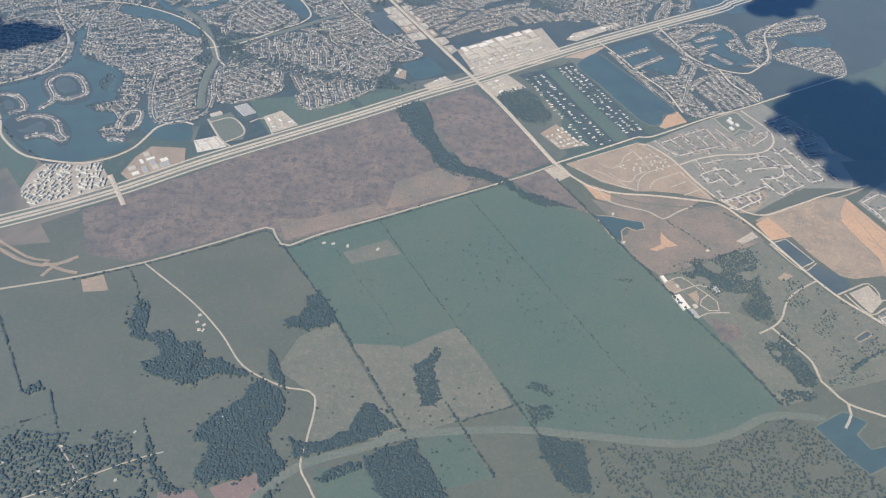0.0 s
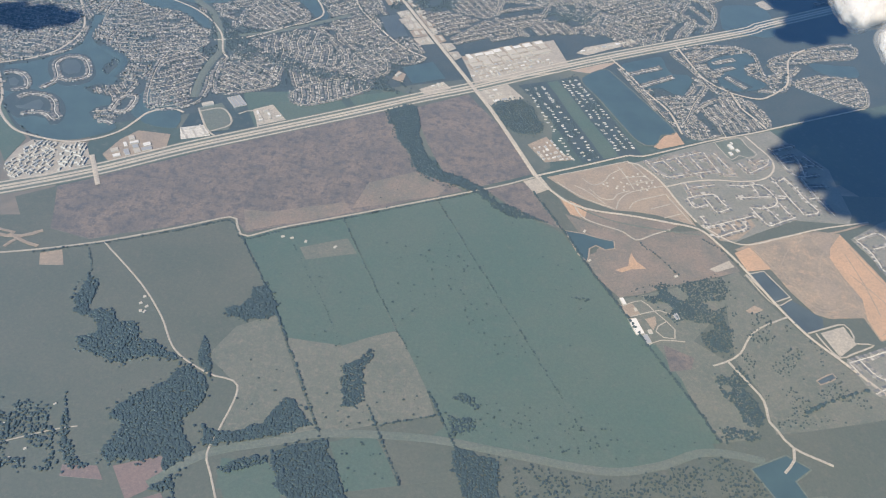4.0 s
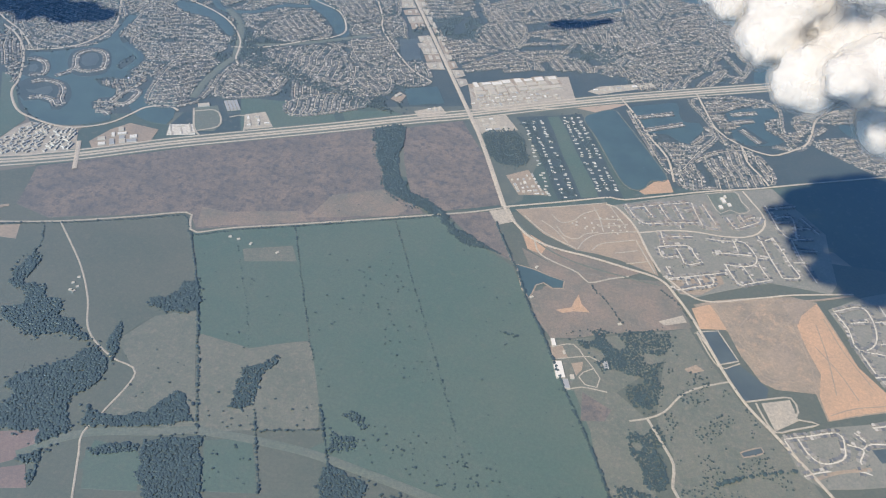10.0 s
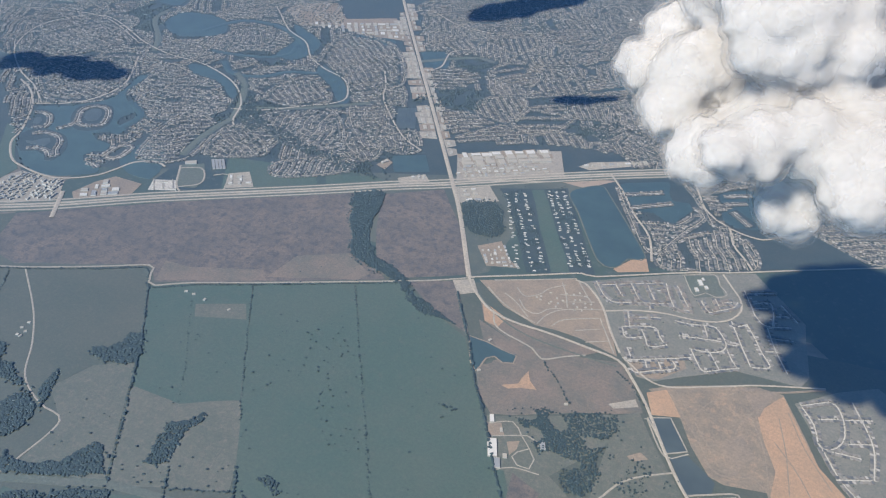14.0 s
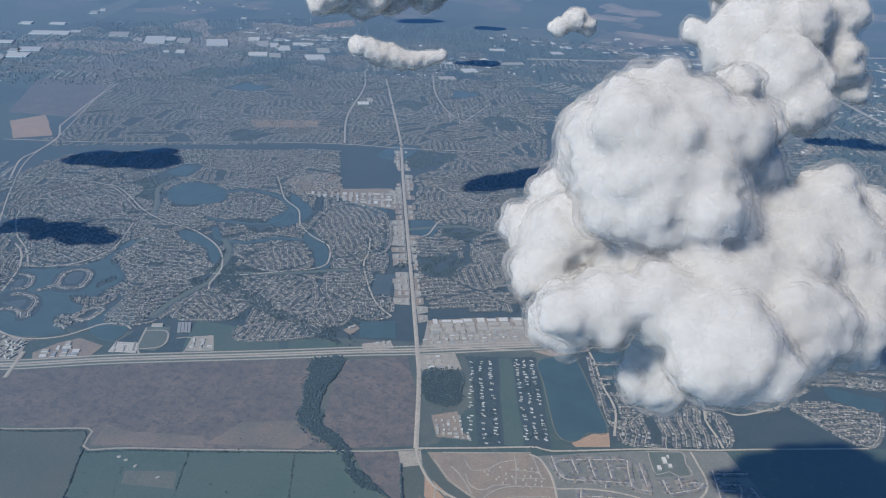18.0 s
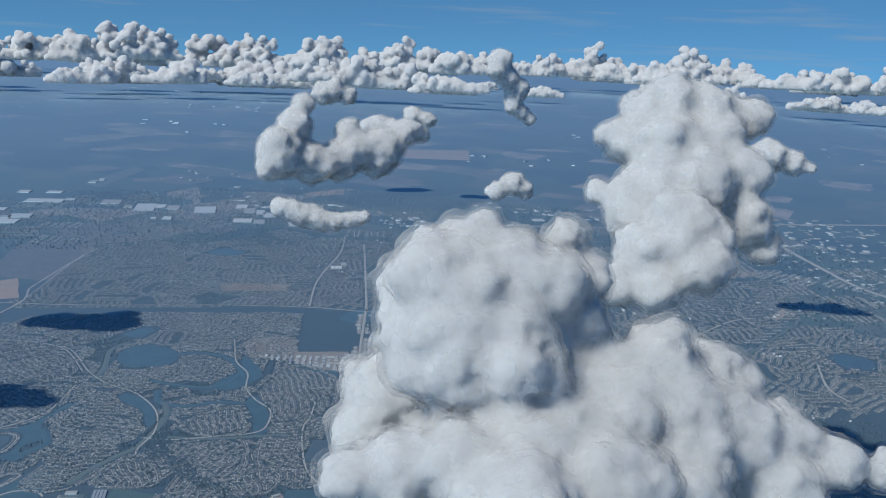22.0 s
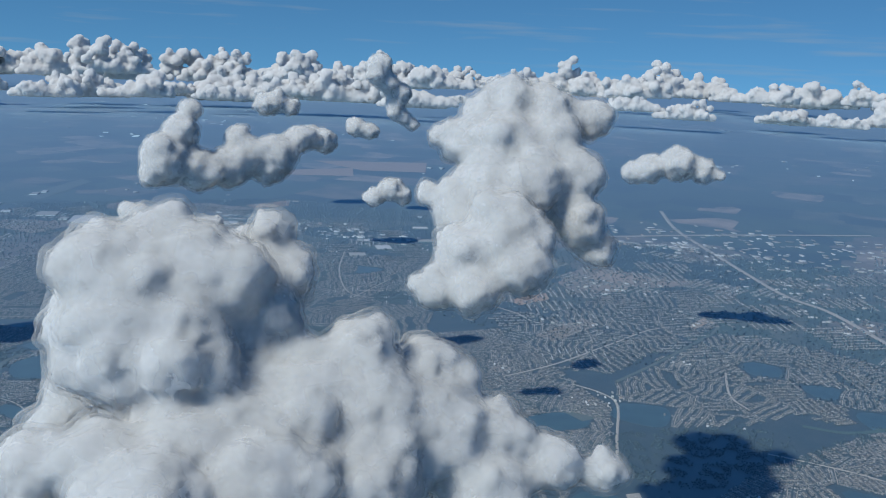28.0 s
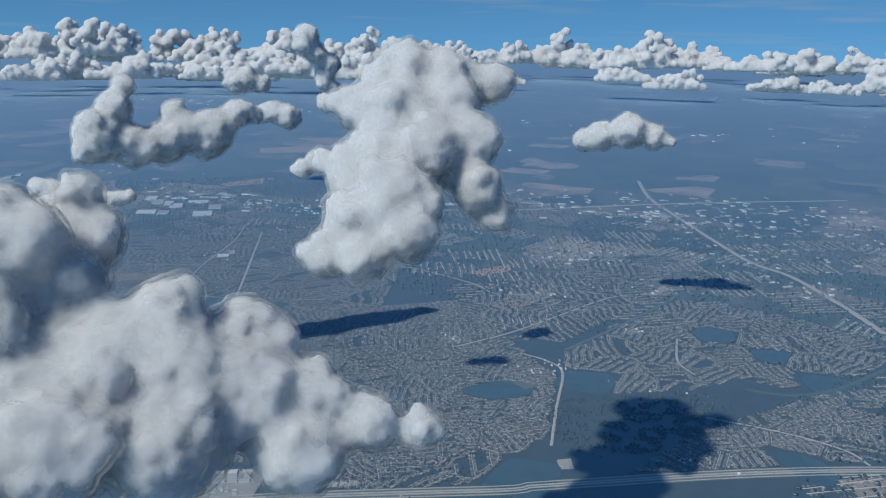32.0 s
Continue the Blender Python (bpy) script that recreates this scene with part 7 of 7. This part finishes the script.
M_FARROOF = ramp_islands("far_roofs", [(0.0, (0.40, 0.37, 0.32)), (0.25, (0.24, 0.22, 0.195)), (0.4, (0.62, 0.58, 0.51)), (0.7, (0.78, 0.75, 0.70)), (0.93, (0.45, 0.34, 0.25))])
for i, (c, sp, n, size) in enumerate((
    
    ([(-190.7, 593.6)], (30, 14), 40, (3, 9)), ([(-136.9, 530.3)], (8, 20), 26, (2, 5)),
    ([(-138.1, 445.4)], (6, 10), 20, (1.5, 4)), ([(-139.0, 584.0)], (50, 30), 60, (3, 9)),
    ([(42.0, 720.2)], (60, 60), 160, (4, 14)), ([(90.3, 680.0)], (40, 60), 120, (3, 10)), ([(-14.4, 689.9)], (90, 16), 120, (5, 18)), ([(145.0, 772.0)], (60, 40), 140, (4, 14)),
    ([(134.5, 614.4)], (16, 40), 90, (2, 7)), ([(166.7, 550.3)], (14, 20), 60, (2, 6)), ([(50.6, 556.5)], (22, 20), 50, (2, 7)), ([(35.6, 539.9)], (8, 10), 12, (4, 9)),
    ([(38.3, 469.8)], (12, 12), 34, (2, 6)), ([(94.4, 508.2)], (10, 12), 30, (2, 5)), ([(76.3, 370.4)], (6, 5), 22, (1, 3)), ([(86.7, 379.5)], (4, 10), 26, (1, 3)),
    ([(118.5, 375.1)], (8, 4), 30, (0.8, 2)), ([(151.4, 323.8)], (6, 2), 12, (1, 2.6)), ([(-197.7, 595.1)], (60, 18), 70, (6, 18)), ([(-211.9, 573.2)], (50, 20), 60, (6, 18)),
    ([(198.5, 686.9)], (50, 60), 120, (3, 12)), ([(100.9, 436.6)], (4, 4), 8, (1.5, 3.5)), ([(36.8, 388.0)], (4, 4), 10, (1.5, 3)),
)):
    big = 0.47
    sprinkle("far_buildings", c[0], (sp[0], sp[1] * big), int(n * 0.55), (size[0] * big, size[1] * big), (0.3, 0.7), [M_FARROOF], "far pale warehouses and stores, tightly grouped", 200 + i)

# warehouses of the far trading estates
for k, (x0, y0, l, w) in enumerate((
    (-421.2, 483.7, 27.1, 12.7), (-380.7, 510.1, 13.9, 16.2), (-346.7, 510.5, 14.1, 27.4), (-341.3, 520.8, 7.2, 12.2), (-330.3, 521.8, 9.5, 15.4), (-307.1, 530.4, 15.2, 23.6),
    (-295.1, 557.6, 8.3, 14.1), (-279.9, 548.0, 8.1, 16.8), (-269.8, 548.2, 6.5, 16.6), (-260.9, 517.1, 13.1, 12.1), (-249.7, 521.4, 7.7, 12.0), (-258.8, 544.2, 8.8, 16.2),
    (-256.7, 564.8, 14.5, 8.5), (-232.8, 555.4, 8.9, 14.4), (-224.4, 532.5, 13.2, 16.4), (-418.7, 443.5, 10.9, 8.3), (-391.4, 428.4, 7.0, 9.1), (-387.1, 436.9, 14.1, 12.3),
    (-378.5, 420.1, 13.7, 13.1), (-381.2, 408.7, 6.1, 12.8), (-411.4, 498.3, 7.1, 7.4), (-464.0, 499.4, 8.8, 10.1), (-463.2, 565.6, 6.2, 11.5), (-466.8, 578.2, 4.5, 9.5),
    (-445.6, 512.7, 11.4, 8.0), (-357.2, 504.4, 6.2, 8.6), (-313.7, 485.7, 3.7, 6.1), (-306.5, 491.6, 6.0, 9.2), (-123.5, 532.5, 10.4, 8.9), (-121.0, 561.4, 10.2, 11.1),
    (-135.3, 448.2, 6.4, 6.0), (-136.1, 457.0, 3.3, 6.2), (-92.7, 655.7, 9.0, 8.7), (-133.5, 638.0, 11.5, 6.9), (-106.2, 600.0, 16.5, 6.1),
)):
    flat_building(x0, y0, 37.5 + (k % 3 - 1) * 2, l, w, 0.6, (M_PALEROOF, M_TANROOF, M_WHITE)[k % 3], "long far warehouse with a pale flat roof", "warehouse", 4)

for pts, mat, lab in (
    ([(-260.3, 317.4), (-254.8, 334.5), (-225.0, 312.2), (-235.7, 299.0)], M_ORANGE, "far bare reddish earthworks"), ([(-166.9, 387.0), (-135.7, 406.6), (-130.6, 394.5), (-156.2, 376.4)], M_ORANGE, "long strip of bare reddish earth"),
    ([(-317.2, 382.6), (-292.9, 420.3), (-235.9, 341.4), (-273.9, 327.5)], M_SCRUB, "far brown fields"), ([(-1.8, 489.5), (11.3, 513.9), (17.2, 503.4), (8.0, 482.3)], M_ORANGE, "far bare reddish lot"),
    ([(32.7, 439.7), (43.9, 478.9), (54.1, 471.1), (43.6, 434.0)], M_TAN, "far tan lot"), ([(29.2, 543.7), (37.1, 556.2), (43.2, 547.5), (35.0, 536.6)], M_TAN, "far tan lot"), ([(93.0, 495.9), (97.1, 515.7), (101.2, 509.8), (96.6, 492.4)], M_ORANGE, "far reddish lot"),
    ([(32.7, 385.6), (36.5, 394.2), (41.1, 388.8), (37.2, 381.9)], M_TAN, "far tan lot"), ([(97.1, 432.0), (101.0, 441.0), (104.7, 436.2), (100.2, 429.5)], M_LOT, "far pale lot"),
    ([(-413.4, 839.0), (-365.1, 910.9), (-327.5, 853.6), (-390.4, 809.4)], M_ORANGE, "far red ploughed fields"), ([(-296.3, 635.9), (-283.4, 679.7), (-267.3, 654.9), (-283.5, 627.7)], M_ORANGE, "far red ploughed fields"),
    ([(110.6, 306.9), (114.0, 309.9), (116.7, 304.2), (113.2, 301.6)], M_LOT, "pale lot of a large store"), ([(69.1, 359.9), (82.0, 373.6), (90.4, 365.5), (83.1, 352.5)], M_VERGE, "pale grass by a lake"),
    ([(186.3, 334.3), (199.3, 343.2), (199.3, 330.4), (192.4, 326.8)], M_TAN, "bare tan lot by the highway"),
    ([(-464.2, 555.0), (-504.8, 651.4), (-484.6, 645.6), (-437.5, 548.5)], M_VERGE, "far airfield"),
    ([(-438.3, 938.2), (-325.5, 1020.7), (-284.1, 936.6), (-345.1, 900.9)], M_ORANGE, "far red ploughed fields"),
):
    patch("far_field", pts, mat, 0.05, lab)


def far_streets(region, gap, width, angles, seed, cellsize=60, keep=0.8):
    """The street lines of far estates, block by block."""
    r = np.random.default_rng(seed)
    region = np.array(region, float)
    lo, hi = region.min(0), region.max(0)
    lines = []
    for cx in np.arange(lo[0], hi[0], cellsize):
        for cy in np.arange(lo[1], hi[1], cellsize):
            if r.random() > keep:
                continue
            c = np.array((cx, cy)) + r.uniform(-0.1, 0.1, 2) * cellsize
            if not inside(c[None], region)[0]:
                continue
            sx, sy = r.uniform(0.36, 0.5, 2) * cellsize
            a = math.radians(r.choice(angles))
            u, w = np.array((math.cos(a), math.sin(a))), np.array((-math.sin(a), math.cos(a)))
            for k in np.arange(-sy, sy, gap):
                t = np.arange(-sx, sx, 2.5) * r.uniform(0.6, 1.0)
                ln = c + t[:, None] * u + (k + r.uniform(0, 1.2) * np.sin(t / r.uniform(8, 20) + k))[:, None] * w
                ok = taken(ln) < 1
                lines += runs(ln, ok)
    streets_mesh(lines, width * 0.9, 0.08, "far pale street lines of the town")
    return lines


lots = []
for reg, gap, wid, seed in (([(-420, 300), (-150, 480), (-60, 640), (-300, 620), (-480, 480)], 4.0, 0.6, 61), ([(-150, 450), (60, 420), (110, 560), (60, 700), (-60, 700)], 4.0, 0.6, 62), ([(60, 420), (330, 420), (420, 600), (150, 700), (80, 560)], 4.0, 0.6, 63), ([(160, 260), (420, 300), (420, 520), (230, 520), (190, 380)], 3.6, 0.5, 64), ([(-420, 120), (-190, 190), (-180, 320), (-420, 320)], 3.6, 0.5, 65)):
    for ln in far_streets(reg, gap, wid, (ART, HWA + 5, HWA + 40), seed, 34, 0.85):
        lots += lots_along(ln, 1.7, 1.0, 0.5, 0.15)
suburb(lots, "far grey-roofed houses along the streets", 1.25, False)
xy = np.concatenate([scatter(np.array(r), 3.2) for r in ([(-420, 300), (-150, 480), (60, 420), (330, 420), (420, 620), (150, 760), (-300, 680), (-480, 480)], [(160, 260), (420, 300), (420, 520), (230, 520), (190, 380)])])
xy = xy[taken(xy) < 2]
v, f = crowns(xy, rng.uniform(0.35, 0.75, len(xy)), 0.0, "oct")
tagged(new("far_trees", tri_mesh("far_trees", v, f, [M_LEAF])), "far dark-green trees through the town", "trees", kind="stuff")
for i in range(26):
    r = np.random.default_rng(300 + i)
    a, d = r.uniform(-1.2, 0.75), r.uniform(700, 2200)
    c = np.array((150 + d * math.sin(a), 60 + d * math.cos(a)))
    n = int(r.integers(5, 14))
    sprinkle("far_buildings", c, (d * 0.05, d * 0.03), n, (d * 0.0022, d * 0.007), (0.4, 1.0), [M_FARROOF], "far pale buildings of a distant suburb", 400 + i, r.uniform(0, 90))

# ---- clouds ----
def ball_arrays(level):
    bm = bmesh.new()
    bmesh.ops.create_icosphere(bm, subdivisions=level, radius=1)
    bm.verts.index_update()
    v = np.array([q.co[:] for q in bm.verts])
    f = np.array([[q.index for q in p.verts] for p in bm.faces])
    bm.free()
    return v, f


BALL_V, BALL_F = ball_arrays(2)


def cumulus(lobes, seed, voxel, label, base=None, puffs=10, wisps=True, bump=1.0, mat=None, soft=0.28, calm=3):
    """A heaped cloud: large lobes with heads of smaller puffs, billowing at every scale, and ragged vapour outside."""
    r = np.random.default_rng(seed)
    q = np.array([(x, y, z, rad * 0.95) for x, y, z, rad in lobes])
    link = np.linalg.norm(q[:, None, :3] - q[None, :, :3], axis=2) < (q[:, None, 3] + q[None, :, 3]) * 1.0
    held = np.zeros(len(q), bool)
    held[np.argmax(q[:, 3])] = True
    for k in range(40):
        held = (link & held[None]).any(1) | held
    q = q[held]
    size = float(q[:, 3].mean())
    d = r.normal(0, 1, (len(q), puffs, 3))
    d[..., 2] = np.abs(d[..., 2]) * 0.9 - 0.4
    d /= np.linalg.norm(d, axis=2)[..., None]
    heads = np.concatenate((q[:, None, :3] + d * q[:, None, 3:] * 0.74, q[:, None, 3:] * r.uniform(0.28, 0.55, (len(q), puffs, 1))), 2).reshape(-1, 4)
    q = np.concatenate((q, heads))
    v = (BALL_V[None] * q[:, None, 3:] + q[:, None, :3]).reshape(-1, 3)
    f = BALL_F[None] + (np.arange(len(q)) * len(BALL_V))[:, None, None]
    if base is not None:
        v[:, 2] = np.where(v[:, 2] < base, base + (v[:, 2] - base) * 0.2, v[:, 2])
    me = tri_mesh("cumulus_cloud", v, f, [mat or M_CLOUD])
    ob = tagged(new("cumulus_cloud", me), label, "cloud", "cumulus clouds")
    shape_cloud(ob, voxel, size, bump, -0.16 * soft * size if wisps else 0.0, 0.08, calm)
    if wisps:
        for k, out in enumerate((0.02, 0.34)):
            m2 = me.copy()
            m2.materials.clear()
            m2.materials.append(M_WISPS[k])
            w = new("vapour_veil", m2)
            w.parent = ob
            tagged(w, "thin torn vapour over the cloud")
            shape_cloud(w, voxel * (1.25 + 0.15 * k), size, bump, soft * size * out, soft * (0.8 + 0.6 * k), calm, 0.55)
    return ob


def shape_cloud(ob, voxel, size, bump, out, fray, calm, grain=0.42):
    m = ob.modifiers.new("join", "REMESH")
    m.mode, m.voxel_size = "VOXEL", voxel
    m.use_smooth_shade = True
    sm = ob.modifiers.new("soften", "SMOOTH")
    sm.factor, sm.iterations = 0.5, calm
    tex = bpy.data.textures.new("billow", "CLOUDS")
    tex.noise_basis, tex.noise_scale, tex.noise_depth = "VORONOI_F1", size * 0.62, 4
    dm = ob.modifiers.new("billow", "DISPLACE")
    dm.texture, dm.texture_coords = tex, "GLOBAL"
    dm.strength, dm.mid_level = -size * 0.35 * bump, 0.42
    tex = bpy.data.textures.new("fray", "CLOUDS")
    tex.noise_scale, tex.noise_depth = size * grain, 4
    dm = ob.modifiers.new("fray", "DISPLACE")
    dm.texture, dm.texture_coords = tex, "GLOBAL"
    dm.strength, dm.mid_level = size * fray * bump, 0.5 - out / (size * fray)
    sm = ob.modifiers.new("ease", "SMOOTH")
    sm.factor, sm.iterations = 0.5, 1


cumulus([(91.1, 136.3, 97.2, 8.8), (94.6, 141.1, 97.7, 8.8), (88.5, 133.9, 98.7, 5.4), (88.8, 131.4, 94.8, 5), (92.9, 133.2, 92.4, 7.6), (96.8, 136.4, 91.6, 8), (90.6, 139.9, 101.7, 5.5), (98.9, 150.6, 103.4, 3.2), (100.6, 150.1, 98.4, 4.5), (98.6, 145.3, 93.5, 7), (87.4, 135.8, 103.4, 3), (84.6, 147.0, 93.5, 9), (89.7, 152.8, 94.6, 8)] + [(80.0, 135.0, 79.0, 5), (75.0, 145.0, 80.0, 5), (86.0, 127.0, 77.0, 5), (82.0, 138.0, 84.0, 6), (78, 150, 84, 6)] + [(111.3, 150.4, 90.3, 5), (108.0, 145.1, 85.7, 7.5), (113.5, 149.6, 83.9, 8), (116.2, 158.9, 85.6, 6), (118.2, 169.8, 87.4, 5), (117.8, 170.9, 91.1, 3), (119.3, 154.2, 80.6, 7), (105.6, 138.0, 82.9, 7), (102.3, 131.1, 82.3, 7.5), (97.7, 125.0, 83.1, 5.5), (92.1, 121.1, 83.3, 4.5), (89.0, 118.1, 82.5, 3.5), (125.1, 159.5, 79.9, 5), (132.5, 161.5, 77.3, 4), (138.3, 163.8, 76.7, 3), (115.5, 145.0, 77.8, 8), (109.9, 133.5, 80.1, 8), (126.5, 155.1, 74.8, 6), (105.7, 122.9, 80.8, 7)] + [(91.7, 130.8, 80, 6), (95, 135.7, 84, 7), (100.8, 130.6, 77, 7), (97.9, 126.4, 73, 5), (99, 140, 79, 8), (88, 142, 80, 7)] + [(90.4, 134.6, 68.5, 3.2), (96.0, 135.4, 64.0, 3.5), (101.7, 138.0, 60.9, 3.5), (108.0, 144.0, 59.5, 4), (113.5, 151.6, 59.7, 4.5), (96.8, 143.1, 64.3, 5)], 3, 0.45, "huge bright white cumulus with billowing heads and a ragged skirt", calm=4)
cumulus([(87.7, 253.7, 115.8, 6.5), (82.4, 249.9, 113.0, 5), (94.8, 257.5, 113.5, 7), (80.3, 245.6, 106.6, 6.5), (89.4, 246.2, 106.1, 9), (97.6, 253.6, 107.5, 8), (103.3, 264.3, 112.5, 5.5), (89.8, 238.8, 96.8, 9), (96.9, 244.2, 99.4, 9), (85.0, 234.6, 93.0, 7), (97.9, 229.4, 90.6, 9), (91.4, 224.4, 85.8, 7.5), (103.0, 225.2, 85.0, 6.5), (87.5, 219.5, 79.6, 5.5), (95.7, 219.9, 79.7, 5.5), (107.3, 248.2, 91.2, 6.5), (111.9, 249.9, 85.2, 4.5), (104.5, 251.2, 100.7, 7), (77.0, 234.5, 95.9, 3.5), (75.4, 241.9, 107.7, 3), (80.8, 264.9, 109.5, 9), (88.4, 269.0, 108.4, 8), (86.3, 254.7, 97.1, 9)], 7, 0.8, "tall white cumulus tower with a shaded flank")
cumulus([(-55.7, 294.4, 86.6, 10), (-54.4, 300.6, 95.6, 7), (-54.3, 305.4, 103.4, 4.6), (-48.9, 303.2, 83.1, 8.5), (-43.9, 313.2, 83.4, 8.5), (-43.4, 317.5, 93.5, 5.5), (-40.4, 318.8, 87.0, 8), (-34.9, 327.3, 86.8, 9.5), (-29.6, 336.3, 93.4, 6), (-25.0, 341.3, 92.6, 3.4), (-57.7, 289.3, 81.9, 5), (-34.8, 325.4, 81.7, 6)], 9, 1.0, "bright white cumulus with two heads", base=75.0)
cumulus([(17.5, 313.7, 122.2, 4.2), (17.1, 313.4, 118.9, 4), (19.3, 316.6, 116.1, 4), (21.6, 319.8, 113.2, 4.5), (20.8, 319.3, 110.2, 3.4), (21.0, 319.2, 107.3, 3.5), (23.2, 321.1, 105.1, 2.9), (25.3, 323.0, 103.1, 2.5)], 11, 0.7, "slender leaning white cumulus turret")
cumulus([(-5.1, 227.9, 83.3, 3), (-2.8, 229.6, 82.5, 3.4), (-0.5, 231.3, 81.3, 3.6), (1.9, 233.0, 80.5, 3.4), (4.2, 234.7, 79.9, 3.2), (6.5, 236.4, 79.6, 2.8), (8.8, 238.2, 80.0, 2.6), (10.8, 239.7, 80.4, 2.3), (12.5, 241.1, 81.0, 2)], 13, 0.5, "small ragged white cumulus")
cumulus([(24.2, 300.8, 81.4, 3.5), (28.4, 304.4, 84.0, 4.2), (32.0, 305.6, 81.7, 3.2), (19.6, 298.2, 79.7, 2)], 15, 0.6, "small ragged white cumulus")
cumulus([(67.4, 458.2, 78.5, 6), (74.5, 460.1, 80.3, 7), (86.3, 462.9, 83.7, 9), (97.4, 464.6, 80.8, 6), (104.7, 465.5, 79.6, 3)], 17, 1.1, "small bright flat-based cumulus")
cumulus([(-276.9, 636.4, 83.5, 10), (-269.9, 641.9, 86.4, 11), (-260.7, 648.4, 82.3, 8)], 19, 1.6, "small far white cumulus")
cumulus([(-157.8, 525.2, 74.3, 8), (-148.8, 531.0, 71.1, 9), (-163.5, 521.0, 72.3, 6)], 21, 1.5, "small far white cumulus")
cumulus([(-206.5, 660.9, 69.7, 9), (-196.8, 666.6, 66.9, 8)], 23, 1.6, "small far white cumulus")

cumulus([(-205, 235, 84, 12), (-192, 240, 82, 10), (-218, 230, 82, 10), (-200, 248, 84, 9)], 25, 1.2, "flat white cumulus over the western estates", base=76.0, wisps=False)
cumulus([(-168, 165, 82, 8), (-156, 168, 81, 8), (-180, 163, 81, 7), (-146, 170, 80, 5)], 27, 1.0, "flat white cumulus over the western estates", base=76.0, wisps=False)

# the far bank of clouds along the horizon
bank = np.random.default_rng(31)


def far_cloud(a, dist, base, size, tall, seed):
    """A far heap of cloud with a flattish base, at an azimuth from the plain's middle."""
    r = np.random.default_rng(seed)
    x, y = 150 + dist * math.sin(a), 60 + dist * math.cos(a)
    across = np.array((math.cos(a), -math.sin(a)))
    lobes = []
    for s in np.linspace(-1.3, 1.3, 9):
        rad = size * r.uniform(0.24, 0.36) * (1.15 - 0.35 * abs(s))
        lobes.append((x + across[0] * s * size, y + across[1] * s * size, base + rad * 0.55, rad))
    tops = r.uniform(-0.9, 0.9, 4)
    for k in range(64):
        c = tops[k % 4]
        s = c + r.normal(0, 0.22)
        up = r.uniform(0, 1) * tall * (0.5 + 0.5 * ((k % 4) * 0.37 % 1)) * max(0.0, 1 - abs(s - c) * 1.4)
        rad = size * r.uniform(0.13, 0.25)
        lobes.append((x + across[0] * s * size + r.normal(0, 0.2) * size, y + across[1] * s * size + r.normal(0, 0.2) * size, base + rad * 0.6 + up * size, rad))
    cumulus(lobes, seed, size * 0.042, "far bright cumulus in a bank along the horizon", base=base, puffs=4, wisps=False, mat=M_FARCLOUD, bump=1.3, calm=2)


for k in range(150):
    a = -1.3 + 2.05 * k / 149 + bank.normal(0, 0.012)
    west = 1.25 if a < -0.45 else 1.0
    if k % 2:
        dist = bank.uniform(1750, 2150)
        if a > -0.4 and bank.random() < 0.35:
            continue
        far_cloud(a, dist, 126 - dist * bank.uniform(0.046, 0.055), dist * 0.024 * west * bank.uniform(0.5, 1.15), bank.uniform(0.5, 1.2), 100 + k)
    else:
        dist = bank.uniform(2500, 3100)
        far_cloud(a, dist, 126 - dist * bank.uniform(0.027, 0.034), dist * 0.022 * bank.uniform(0.8, 1.3), bank.uniform(0.8, 1.6) * west, 100 + k)
